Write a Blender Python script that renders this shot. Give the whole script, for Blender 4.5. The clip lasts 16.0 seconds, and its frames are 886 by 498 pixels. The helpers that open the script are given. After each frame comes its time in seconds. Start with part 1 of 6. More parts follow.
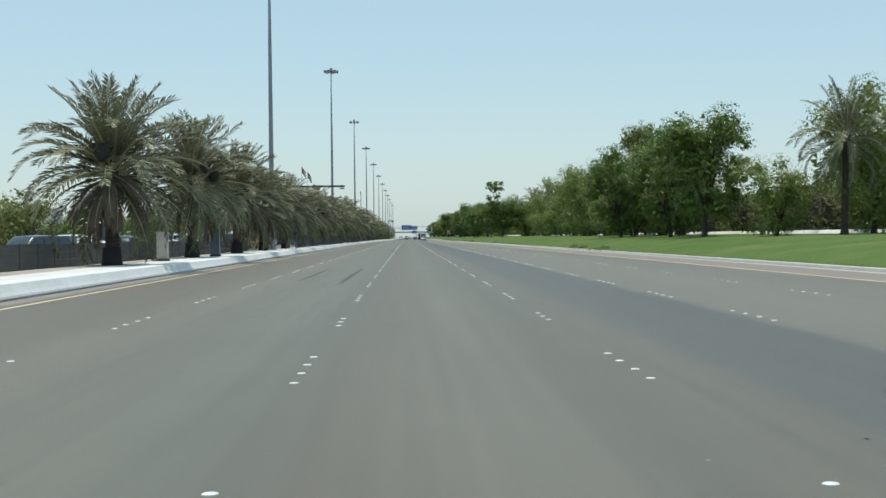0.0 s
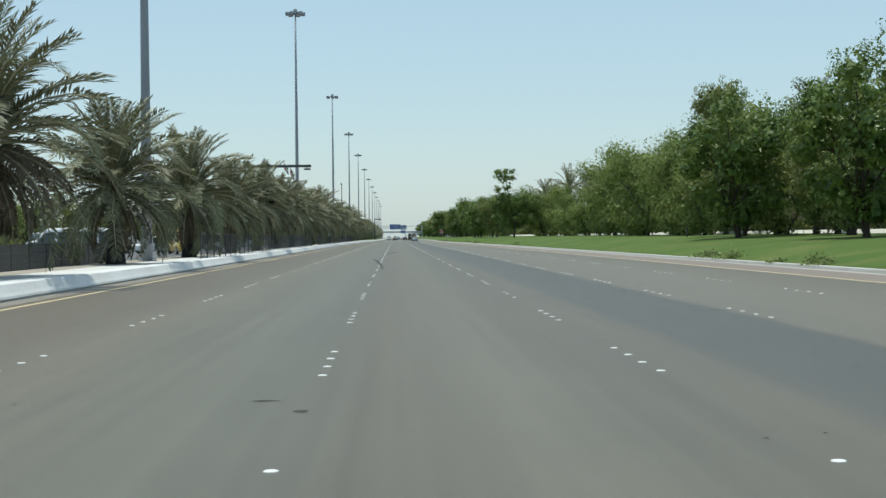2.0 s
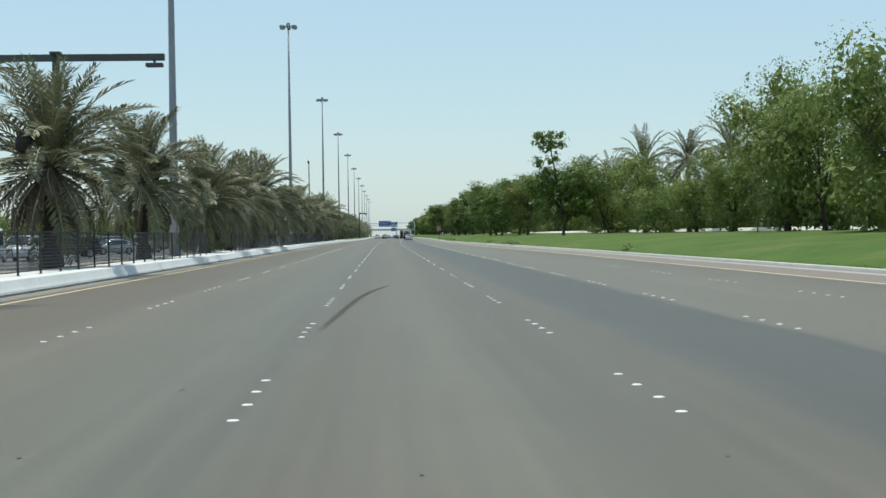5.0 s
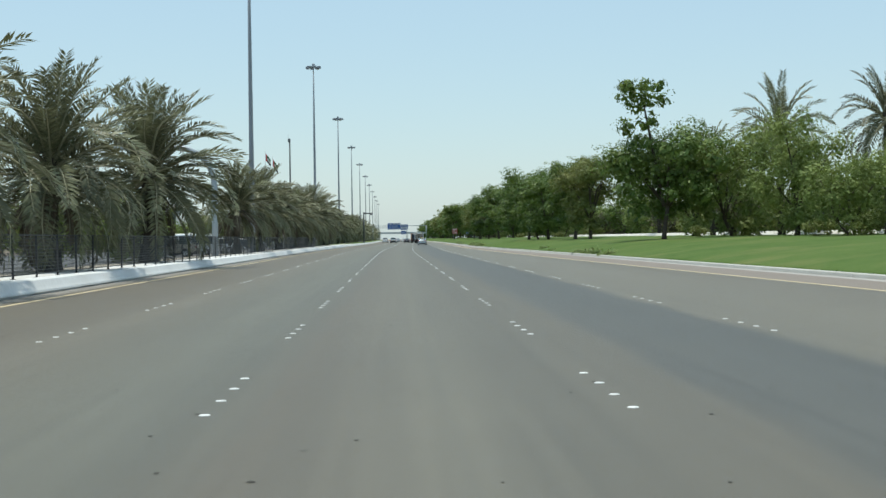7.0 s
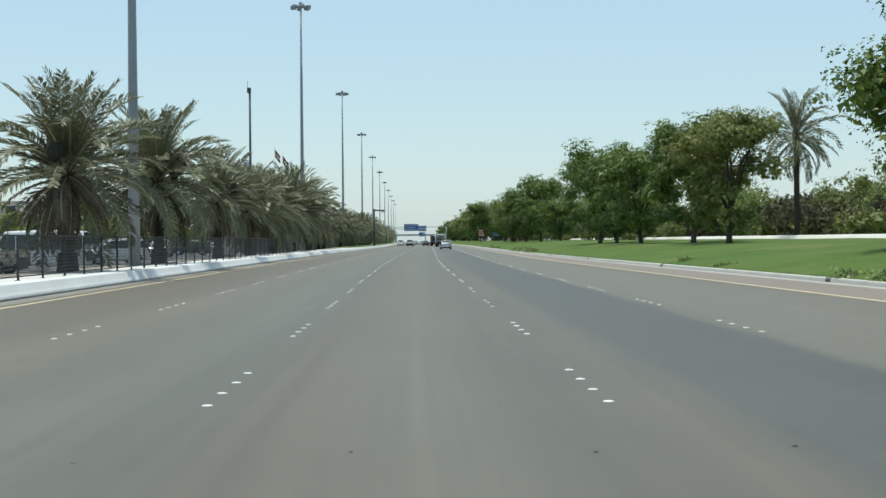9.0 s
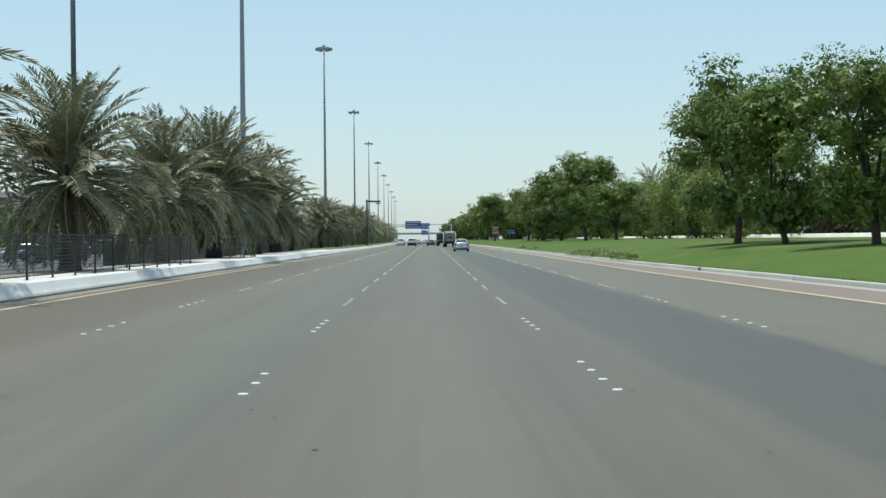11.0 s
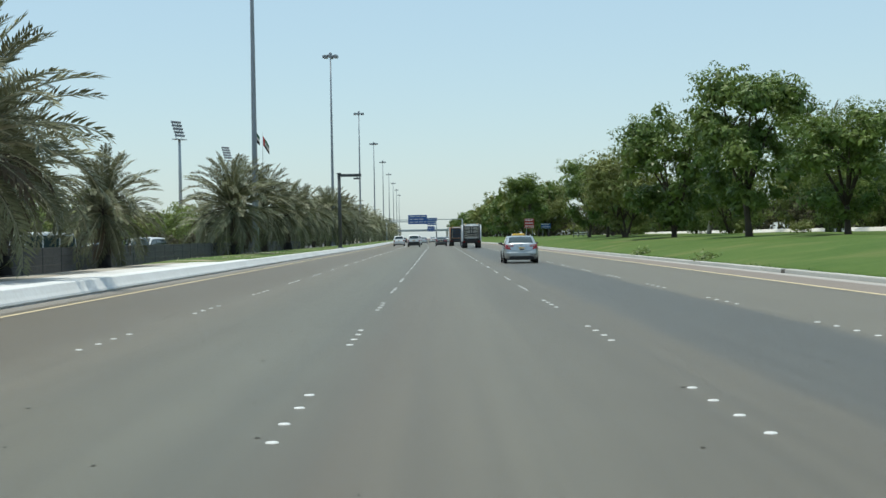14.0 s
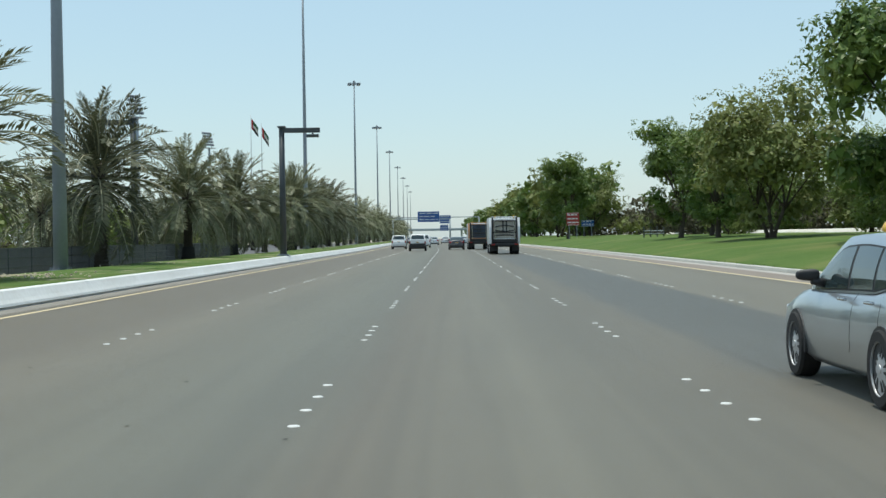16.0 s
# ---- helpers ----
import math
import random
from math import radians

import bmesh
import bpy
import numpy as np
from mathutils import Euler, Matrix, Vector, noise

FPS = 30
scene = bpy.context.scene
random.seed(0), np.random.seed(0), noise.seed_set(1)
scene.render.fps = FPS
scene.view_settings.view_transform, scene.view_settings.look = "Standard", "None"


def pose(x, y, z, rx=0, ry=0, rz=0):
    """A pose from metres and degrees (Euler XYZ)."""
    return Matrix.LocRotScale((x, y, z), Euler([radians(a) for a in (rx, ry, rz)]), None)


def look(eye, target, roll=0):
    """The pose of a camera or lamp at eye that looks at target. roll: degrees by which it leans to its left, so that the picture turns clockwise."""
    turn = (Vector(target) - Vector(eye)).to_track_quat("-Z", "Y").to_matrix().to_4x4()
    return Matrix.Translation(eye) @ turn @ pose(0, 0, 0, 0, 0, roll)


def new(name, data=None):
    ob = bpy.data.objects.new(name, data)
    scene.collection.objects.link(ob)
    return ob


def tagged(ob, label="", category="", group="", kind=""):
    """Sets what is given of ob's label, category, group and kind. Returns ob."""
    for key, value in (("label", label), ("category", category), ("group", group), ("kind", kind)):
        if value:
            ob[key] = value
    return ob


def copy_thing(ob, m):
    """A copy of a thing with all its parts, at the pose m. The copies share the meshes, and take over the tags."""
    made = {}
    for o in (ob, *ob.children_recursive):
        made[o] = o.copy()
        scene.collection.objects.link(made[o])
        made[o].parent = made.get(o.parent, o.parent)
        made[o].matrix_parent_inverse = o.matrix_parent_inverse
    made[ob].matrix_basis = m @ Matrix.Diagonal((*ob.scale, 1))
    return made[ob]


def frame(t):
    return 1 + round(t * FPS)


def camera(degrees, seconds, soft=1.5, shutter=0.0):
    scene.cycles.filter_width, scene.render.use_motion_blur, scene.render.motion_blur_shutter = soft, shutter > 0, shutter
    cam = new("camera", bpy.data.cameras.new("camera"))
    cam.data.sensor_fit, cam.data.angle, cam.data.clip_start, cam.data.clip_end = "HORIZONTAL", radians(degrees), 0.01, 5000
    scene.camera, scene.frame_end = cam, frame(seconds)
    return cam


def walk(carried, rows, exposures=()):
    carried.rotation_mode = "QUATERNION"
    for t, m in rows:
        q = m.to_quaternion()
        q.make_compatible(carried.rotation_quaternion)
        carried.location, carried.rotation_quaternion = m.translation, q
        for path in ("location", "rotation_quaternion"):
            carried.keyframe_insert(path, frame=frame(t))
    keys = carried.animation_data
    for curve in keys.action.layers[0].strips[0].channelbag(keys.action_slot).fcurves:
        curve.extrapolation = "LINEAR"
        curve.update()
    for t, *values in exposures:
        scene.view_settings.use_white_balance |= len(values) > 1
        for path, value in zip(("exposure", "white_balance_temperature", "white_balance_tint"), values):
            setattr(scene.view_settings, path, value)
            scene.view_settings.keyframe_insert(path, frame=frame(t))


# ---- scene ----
# x = 0 is the lane line on the driver's left, y runs along the road
cam = camera(35.94, 16.0)
ROWS = [
    (0.0, 1.164, 0.000, 1.482, -1.537, -0.530, 0.621),
    (0.5, 1.075, 15.616, 1.482, -1.681, -0.505, 0.555),
    (1.0, 0.962, 31.145, 1.482, -1.750, -0.557, 0.455),
    (1.5, 0.852, 46.613, 1.482, -1.925, -0.521, 0.561),
    (2.0, 0.792, 62.237, 1.482, -2.046, -0.532, 0.615),
    (2.5, 0.828, 77.825, 1.482, -2.186, -0.638, 0.823),
    (3.0, 0.906, 93.422, 1.482, -2.312, -0.651, 0.960),
    (3.5, 0.963, 109.059, 1.482, -2.476, -0.645, 0.929),
    (4.0, 1.056, 124.693, 1.482, -2.499, -0.677, 0.861),
    (6.5, 1.509, 202.641, 1.482, -2.220, -0.512, 0.767),
    (7.0, 1.619, 218.270, 1.482, -2.030, -0.469, 0.770),
    (7.5, 1.742, 233.829, 1.482, -1.876, -0.351, 0.718),
    (8.0, 1.831, 249.404, 1.482, -1.651, -0.413, 0.636),
    (8.5, 1.865, 264.944, 1.482, -1.526, -0.358, 0.615),
    (9.0, 1.873, 280.493, 1.482, -1.286, -0.355, 0.490),
    (9.5, 1.797, 296.002, 1.482, -1.301, -0.405, 0.368),
    (10.0, 1.775, 311.562, 1.482, -1.229, -0.396, 0.476),
    (12.5, 1.554, 389.279, 1.482, -1.212, -0.427, 0.579),
    (13.0, 1.655, 404.857, 1.482, -1.262, -0.437, 0.785),
    (13.5, 1.833, 420.416, 1.482, -1.138, -0.422, 0.901),
    (14.0, 2.068, 435.972, 1.482, -0.976, -0.512, 0.951),
    (14.5, 2.365, 451.548, 1.482, -0.749, -0.535, 1.191),
    (15.0, 2.592, 467.057, 1.482, -0.684, -0.479, 1.192),
    (15.5, 2.764, 482.596, 1.482, -0.544, -0.509, 1.050),
    (16.0, 2.890, 498.149, 1.482, -0.394, -0.512, 0.854),
]
walk(cam, [(t, pose(x, y, z, 90 + pitch, roll, yaw)) for t, x, y, z, yaw, pitch, roll in ROWS], [(0.0, -0.06, 6400, 4), (1.0, -0.08, 6400, 4), (3.0, -0.07, 6400, 4), (4.0, -0.03, 6400, 4), (8.0, 0.01, 6400, 4), (10.0, 0.03, 6400, 4), (13.0, 0.02, 6400, 4), (14.5, -0.06, 6400, 4), (15.0, -0.09, 6400, 4), (15.5, -0.05, 6400, 4), (16.0, 0.03, 6400, 4)])

# ---- world, sun and exposure ----
SUN_ELEVATION, SUN_TURN = 81.0, 310.0      # degrees; the turn is clockwise from the road's direction
world = bpy.data.worlds.new("sky")
scene.world = world
world.use_nodes = True
nodes, links = world.node_tree.nodes, world.node_tree.links
sky = nodes.new("ShaderNodeTexSky")
sky.sky_type, sky.sun_disc = "NISHITA", False
sky.sun_elevation, sky.sun_rotation = radians(SUN_ELEVATION), radians(SUN_TURN)
sky.air_density, sky.dust_density, sky.ozone_density = 1.2, 0.55, 1.2
# hazy air: the clear sky and an even veil of dust-lit white
clear = nodes["Background"]
links.new(sky.outputs[0], clear.inputs[0])
clear.inputs[1].default_value = 0.060
veil = nodes.new("ShaderNodeBackground")
veil.inputs[0].default_value, veil.inputs[1].default_value = (0.58, 0.78, 0.935, 1), 0.50
both = nodes.new("ShaderNodeAddShader")
links.new(clear.outputs[0], both.inputs[0])
links.new(veil.outputs[0], both.inputs[1])
links.new(both.outputs[0], nodes["World Output"].inputs[0])

sun = new("sun", bpy.data.lights.new("sun", "SUN"))
sun.data.energy, sun.data.angle, sun.data.color = 3.6, radians(0.6), (1.0, 0.95, 0.86)
e, a = radians(SUN_ELEVATION), radians(SUN_TURN)
sun.matrix_world = look((math.sin(a) * math.cos(e) * 300, math.cos(a) * math.cos(e) * 300, math.sin(e) * 300), (0, 0, 0))


# ---- materials ----
def material(name, colour, rough=0.8, metal=0.0, second=None, scales=(0.6, 14.0), amounts=(0.5, 0.35), bump=0.0, bump_scale=40.0,
             island=0.0, each=0.0, through_light=0.0, coat=0.0, specular=0.5):
    """A surface whose colour wanders to a second one at two scales, with fine relief."""
    m = bpy.data.materials.new(name)
    m.use_nodes = True
    n, l = m.node_tree.nodes, m.node_tree.links
    b = n["Principled BSDF"]
    b.inputs["Roughness"].default_value, b.inputs["Metallic"].default_value = rough, metal
    b.inputs["Coat Weight"].default_value, b.inputs["Specular IOR Level"].default_value = coat, specular
    second = second or tuple(c * 0.72 for c in colour)
    place = n.new("ShaderNodeTexCoord")
    mixed = None
    for scale, amount in zip(scales, amounts):
        t = n.new("ShaderNodeTexNoise")
        t.inputs["Scale"].default_value, t.inputs["Detail"].default_value = scale, 5.0
        l.new(place.outputs["Object"], t.inputs["Vector"])
        r = n.new("ShaderNodeMapRange")
        r.inputs["From Min"].default_value, r.inputs["From Max"].default_value = 0.3, 0.7
        r.inputs["To Max"].default_value = amount
        l.new(t.outputs["Fac"], r.inputs["Value"])
        mix = n.new("ShaderNodeMix")
        mix.data_type = "RGBA"
        l.new(r.outputs[0], mix.inputs["Factor"])
        if mixed is None:
            mix.inputs[6].default_value = (*colour, 1)
        else:
            l.new(mixed, mix.inputs[6])
        mix.inputs[7].default_value = (*second, 1)
        mixed = mix.outputs[2]
    if island or each:
        hue = n.new("ShaderNodeHueSaturation")
        src = n.new("ShaderNodeNewGeometry").outputs["Random Per Island"] if island else n.new("ShaderNodeObjectInfo").outputs["Random"]
        r = n.new("ShaderNodeMapRange")
        spread = island or each
        r.inputs["To Min"].default_value, r.inputs["To Max"].default_value = 1 - spread, 1 + spread
        l.new(src, r.inputs["Value"])
        l.new(r.outputs[0], hue.inputs["Value"])
        l.new(mixed, hue.inputs["Color"])
        mixed = hue.outputs[0]
    l.new(mixed, b.inputs["Base Color"])
    if bump:
        t = n.new("ShaderNodeTexNoise")
        t.inputs["Scale"].default_value, t.inputs["Detail"].default_value = bump_scale, 6.0
        l.new(place.outputs["Object"], t.inputs["Vector"])
        k = n.new("ShaderNodeBump")
        k.inputs["Strength"].default_value, k.inputs["Distance"].default_value = bump, 0.02
        l.new(t.outputs["Fac"], k.inputs["Height"])
        l.new(k.outputs[0], b.inputs["Normal"])
    if through_light:
        thin = n.new("ShaderNodeBsdfTranslucent")
        l.new(mixed, thin.inputs[0])
        both = n.new("ShaderNodeMixShader")
        both.inputs[0].default_value = through_light
        l.new(b.outputs[0], both.inputs[1])
        l.new(thin.outputs[0], both.inputs[2])
        l.new(both.outputs[0], n["Material Output"].inputs[0])
    return m


def asphalt_material():
    """Old sun-bleached asphalt: polished wheel tracks and one newer lane, laid out by the distance across the road (u of the UV map)."""
    m = material("old_asphalt", (0.184, 0.168, 0.126), 0.57, second=(0.116, 0.106, 0.082), scales=(0.35, 22.0, 75.0), amounts=(0.35, 0.30, 0.75), bump=0.35, bump_scale=160.0)
    n, l = m.node_tree.nodes, m.node_tree.links
    b = n["Principled BSDF"]
    base = b.inputs["Base Color"].links[0].from_socket
    uv = n.new("ShaderNodeUVMap")
    split = n.new("ShaderNodeSeparateXYZ")
    l.new(uv.outputs[0], split.inputs[0])
    wave = n.new("ShaderNodeTexNoise")
    wave.inputs["Scale"].default_value = 0.25
    l.new(uv.outputs[0], wave.inputs["Vector"])
    wob = n.new("ShaderNodeMath")
    wob.operation = "MULTIPLY_ADD"
    l.new(wave.outputs["Fac"], wob.inputs[0])
    wob.inputs[1].default_value = 0.5
    l.new(split.outputs[0], wob.inputs[2])
    span = n.new("ShaderNodeMapRange")
    span.inputs["From Min"].default_value, span.inputs["From Max"].default_value = -9.0, 21.0
    l.new(wob.outputs[0], span.inputs["Value"])
    ramp = n.new("ShaderNodeValToRGB")
    l.new(span.outputs[0], ramp.inputs[0])
    els = ramp.color_ramp.elements
    stops = [(-8.5, 0.78, 0.67, 0.55), (-4.6, 0.77, 0.665, 0.55), (-3.4, 0.95, 0.87, 0.77), (-2.3, 0.80, 0.77, 0.69), (-1.0, 0.84, 0.85, 0.80), (-0.3, 0.72, 0.73, 0.69),
             (0.34, 0.73, 0.69, 0.63), (0.5, 0.75, 0.675, 0.60), (2.0, 0.90, 0.87, 0.81), (3.0, 0.71, 0.675, 0.62), (4.35, 0.76, 0.706, 0.642), (4.75, 0.53, 0.541, 0.571),
             (6.0, 0.479, 0.5, 0.541), (6.95, 0.469, 0.484, 0.52), (7.3, 0.936, 0.894, 0.832), (10.0, 0.998, 0.946, 0.884), (13.0, 0.894, 0.822, 0.749), (20.0, 0.874, 0.801, 0.728)]
    while len(els) < len(stops):
        els.new(0.5)
    for el, (x, r, g, bl) in zip(els, stops):
        el.position, el.color = (x + 9.25) / 30.0, (r, g, bl, 1)
    mul = n.new("ShaderNodeMix")
    mul.data_type, mul.blend_type = "RGBA", "MULTIPLY"
    mul.inputs["Factor"].default_value = 1.0
    l.new(base, mul.inputs[6])
    l.new(ramp.outputs[0], mul.inputs[7])
    stretch = n.new("ShaderNodeMapping")
    stretch.inputs["Scale"].default_value = (5.0, 0.05, 1.0)
    l.new(uv.outputs[0], stretch.inputs["Vector"])
    grain = n.new("ShaderNodeTexNoise")
    grain.inputs["Scale"].default_value, grain.inputs["Detail"].default_value = 1.0, 4.0
    l.new(stretch.outputs[0], grain.inputs["Vector"])
    tone = n.new("ShaderNodeMapRange")
    tone.inputs["From Min"].default_value, tone.inputs["From Max"].default_value = 0.3, 0.7
    tone.inputs["To Min"].default_value, tone.inputs["To Max"].default_value = 0.87, 1.08
    l.new(grain.outputs["Fac"], tone.inputs["Value"])
    worn = n.new("ShaderNodeMix")
    worn.data_type, worn.blend_type = "RGBA", "MULTIPLY"
    worn.inputs["Factor"].default_value = 1.0
    l.new(mul.outputs[2], worn.inputs[6])
    l.new(tone.outputs[0], worn.inputs[7])
    l.new(worn.outputs[2], b.inputs["Base Color"])
    # pale warm sheen that brightens the asphalt at grazing angles, so farther off
    b.inputs["Sheen Weight"].default_value, b.inputs["Sheen Roughness"].default_value = 0.22, 0.35
    b.inputs["Sheen Tint"].default_value = (0.95, 0.88, 0.76, 1)
    return m


ASPHALT = asphalt_material()
SAND = material("pale_sand", (0.46, 0.41, 0.33), 0.95, second=(0.33, 0.28, 0.22), bump=0.4)
PAVING = material("pale_paving", (0.70, 0.69, 0.66), 0.85, second=(0.46, 0.43, 0.38), scales=(0.4, 9.0), bump=0.2)


def lawn_material(name, bare, edge):
    """Mown grass in two greens with straw-coloured wear; bare: colour of the naked soil, edge: how seldom it shows."""
    m = material(name, (0.034, 0.088, 0.017), 0.95, second=(0.108, 0.156, 0.042), scales=(0.07, 0.4, 1.7, 7.0), amounts=(0.6, 0.5, 0.5, 0.45), bump=1.0, bump_scale=12.0, specular=0.1)
    n, l = m.node_tree.nodes, m.node_tree.links
    b = n["Principled BSDF"]
    base = b.inputs["Base Color"].links[0].from_socket
    place = n.new("ShaderNodeTexCoord")
    for scale, low, high, colour in ((0.16, 0.50, 0.72, (0.165, 0.175, 0.064)), (0.33, edge, edge + 0.07, bare)):
        t = n.new("ShaderNodeTexNoise")
        t.inputs["Scale"].default_value, t.inputs["Detail"].default_value, t.inputs["Roughness"].default_value = scale, 7.0, 0.62
        l.new(place.outputs["Object"], t.inputs["Vector"])
        r = n.new("ShaderNodeMapRange")
        r.inputs["From Min"].default_value, r.inputs["From Max"].default_value, r.inputs["To Max"].default_value = low, high, 0.8
        l.new(t.outputs["Fac"], r.inputs["Value"])
        mix = n.new("ShaderNodeMix")
        mix.data_type = "RGBA"
        l.new(r.outputs[0], mix.inputs["Factor"])
        l.new(base, mix.inputs[6])
        mix.inputs[7].default_value = (*colour, 1)
        base = mix.outputs[2]
    l.new(base, b.inputs["Base Color"])
    return m


GRASS_SOIL = lawn_material("mown_grass", (0.30, 0.25, 0.15), 0.70)
PATCHY_GRASS = lawn_material("patchy_grass", (0.42, 0.34, 0.25), 0.57)
GRASS_BLADE = material("grass_blade", (0.060, 0.150, 0.028), 0.7, second=(0.150, 0.200, 0.062), scales=(0.2, 5.0), island=0.35, through_light=0.25)
EARTH = material("dusty_earth", (0.24, 0.19, 0.135), 0.95, second=(0.15, 0.12, 0.085), scales=(0.25, 6.0), amounts=(0.6, 0.5), bump=0.5)
DUST = material("pale_dusty_ground", (0.44, 0.40, 0.33), 0.95, second=(0.25, 0.21, 0.16), scales=(0.3, 5.0), amounts=(0.6, 0.6), bump=0.5)
LOT = material("car_park_asphalt", (0.13, 0.13, 0.13), 0.85, second=(0.09, 0.09, 0.09), scales=(0.3, 20.0))
WHITE_KERB = material("white_painted_concrete", (0.76, 0.77, 0.76), 0.7, second=(0.47, 0.45, 0.41), scales=(0.35, 7.0), amounts=(0.35, 0.3), bump=0.15)
BLACK_PAINT = material("worn_black_paint", (0.10, 0.105, 0.11), 0.7, second=(0.24, 0.24, 0.23), scales=(2.0, 15.0), amounts=(0.4, 0.5))
CONCRETE = material("kerb_concrete", (0.54, 0.53, 0.49), 0.85, second=(0.38, 0.36, 0.32), scales=(0.7, 10.0), bump=0.2, each=0.08)
TAR_JOINT = material("dark_joint", (0.11, 0.10, 0.085), 0.95, second=(0.07, 0.062, 0.05), scales=(1.0, 9.0))
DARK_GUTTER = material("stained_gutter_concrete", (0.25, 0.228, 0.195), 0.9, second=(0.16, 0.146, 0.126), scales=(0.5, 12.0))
GUTTER = material("gutter_concrete", (0.42, 0.395, 0.36), 0.9, second=(0.30, 0.275, 0.245), scales=(0.5, 12.0))
SHOULDER = material("brownish_shoulder", (0.235, 0.195, 0.160), 0.80, second=(0.185, 0.158, 0.132), scales=(0.4, 40.0), amounts=(0.5, 0.5), bump=0.3, bump_scale=120.0)
YELLOW_LINE = material("yellow_line_paint", (0.70, 0.56, 0.33), 0.7, second=(0.42, 0.34, 0.22), scales=(0.6, 20.0), amounts=(0.4, 0.6))
WHITE_LINE = material("white_line_paint", (0.62, 0.62, 0.60), 0.7, second=(0.35, 0.33, 0.30), scales=(0.6, 20.0), amounts=(0.4, 0.6))
STUD_WHITE = material("glazed_white_stud", (0.82, 0.80, 0.76), 0.35, second=(0.6, 0.59, 0.56), scales=(20.0, 90.0), amounts=(0.3, 0.3), each=0.08)
TAR = material("tar_and_rubber", (0.035, 0.034, 0.033), 0.7, second=(0.07, 0.068, 0.064), scales=(3.0, 30.0), amounts=(0.6, 0.5))
SKID = material("rubber_skid", (0.046, 0.044, 0.038), 0.9, second=(0.095, 0.090, 0.076), scales=(1.5, 30.0), amounts=(0.9, 0.5), specular=0.2)
FAINT = material("faint_rubber", (0.098, 0.092, 0.074), 0.57, second=(0.118, 0.110, 0.088), scales=(1.5, 30.0), amounts=(0.9, 0.5))
GALVANISED = material("galvanised_steel", (0.30, 0.33, 0.37), 0.6, 0.0, second=(0.22, 0.24, 0.26), scales=(0.6, 9.0))
DARK_STEEL = material("dark_painted_steel", (0.06, 0.07, 0.075), 0.5, 0.2, second=(0.09, 0.09, 0.09), scales=(1.0, 10.0))
LAMP_GLASS = material("lamp_glass", (0.55, 0.57, 0.58), 0.25, second=(0.45, 0.46, 0.47))
PALM_BARK = material("palm_bark", (0.105, 0.085, 0.064), 0.95, second=(0.05, 0.04, 0.031), scales=(3.0, 20.0), amounts=(0.6, 0.7), bump=0.8, bump_scale=18.0)
FROND = material("palm_leaflet", (0.092, 0.106, 0.048), 0.46, second=(0.262, 0.256, 0.146), scales=(0.5, 4.0), amounts=(0.5, 0.5), each=0.35, through_light=0.14, specular=0.42)
DRY_FROND = material("dry_palm_leaflet", (0.150, 0.118, 0.078), 0.8, second=(0.085, 0.065, 0.042), scales=(0.8, 6.0), each=0.15, through_light=0.1)
WRAP = material("black_trunk_wrap", (0.022, 0.022, 0.023), 0.9, second=(0.05, 0.046, 0.04), scales=(2.0, 14.0), bump=0.3)
BAG = material("dark_mesh_bag", (0.024, 0.034, 0.022), 0.9, second=(0.06, 0.05, 0.04))
RACHIS = material("palm_midrib", (0.38, 0.37, 0.24), 0.6, second=(0.22, 0.19, 0.10), scales=(1.0, 8.0))
BARK = material("tree_bark", (0.11, 0.085, 0.062), 0.95, second=(0.05, 0.04, 0.032), scales=(2.0, 18.0), amounts=(0.6, 0.6), bump=0.8, bump_scale=14.0)
DEAD_WOOD = material("bleached_wood", (0.46, 0.42, 0.36), 0.9, second=(0.26, 0.23, 0.19), scales=(1.5, 12.0), bump=0.5)
LEAF_DARK = material("broad_leaf", (0.050, 0.116, 0.028), 0.45, second=(0.215, 0.262, 0.056), scales=(0.35, 2.0), amounts=(0.7, 0.4), island=0.2, through_light=0.2, specular=0.3)
LEAF_OLIVE = material("olive_leaf", (0.125, 0.170, 0.048), 0.55, second=(0.255, 0.255, 0.080), scales=(0.3, 2.0), amounts=(0.75, 0.4), island=0.18, through_light=0.24, specular=0.3)
LEAF_LIGHT = material("feathery_leaf", (0.155, 0.222, 0.060), 0.55, second=(0.265, 0.300, 0.092), scales=(0.3, 2.5), amounts=(0.75, 0.4), island=0.18, through_light=0.28, specular=0.25)
SHRUB_LEAF = material("shrub_leaf", (0.082, 0.084, 0.047), 0.8, second=(0.120, 0.102, 0.068), scales=(0.25, 1.5), amounts=(0.7, 0.4), island=0.35, through_light=0.2, specular=0.2)
CREAM_WALL = material("cream_render", (0.84, 0.81, 0.75), 0.85, second=(0.60, 0.55, 0.47), scales=(0.4, 6.0), bump=0.1)


# ---- building helpers ----
def theta(y):
    """How far the road's heading is turned to the right there, as a slope."""
    ease = lambda v: v * v * (3 - 2 * v)
    clip = lambda v: min(1.0, max(0.0, v))
    return 0.0126 * (ease(clip((y - 340) / 60)) - ease(clip((y - 615) / 50)))


SHIFT = [0.0]
for s in range(-300, 2000):
    SHIFT.append(SHIFT[-1] + theta(s + 0.5))


def cx(y):
    """The road's sideways shift at y."""
    v = min(max(y + 300.0, 0.0), 2299.0)
    i = int(v)
    return SHIFT[i] + (SHIFT[i + 1] - SHIFT[i]) * (v - i)


def along(table, y):
    """A value read off a short table of (y, value)."""
    for (y0, v0), (y1, v1) in zip(table, table[1:]):
        if y <= y1:
            return v0 + (v1 - v0) * max(0.0, (y - y0) / (y1 - y0))
    return table[-1][1]


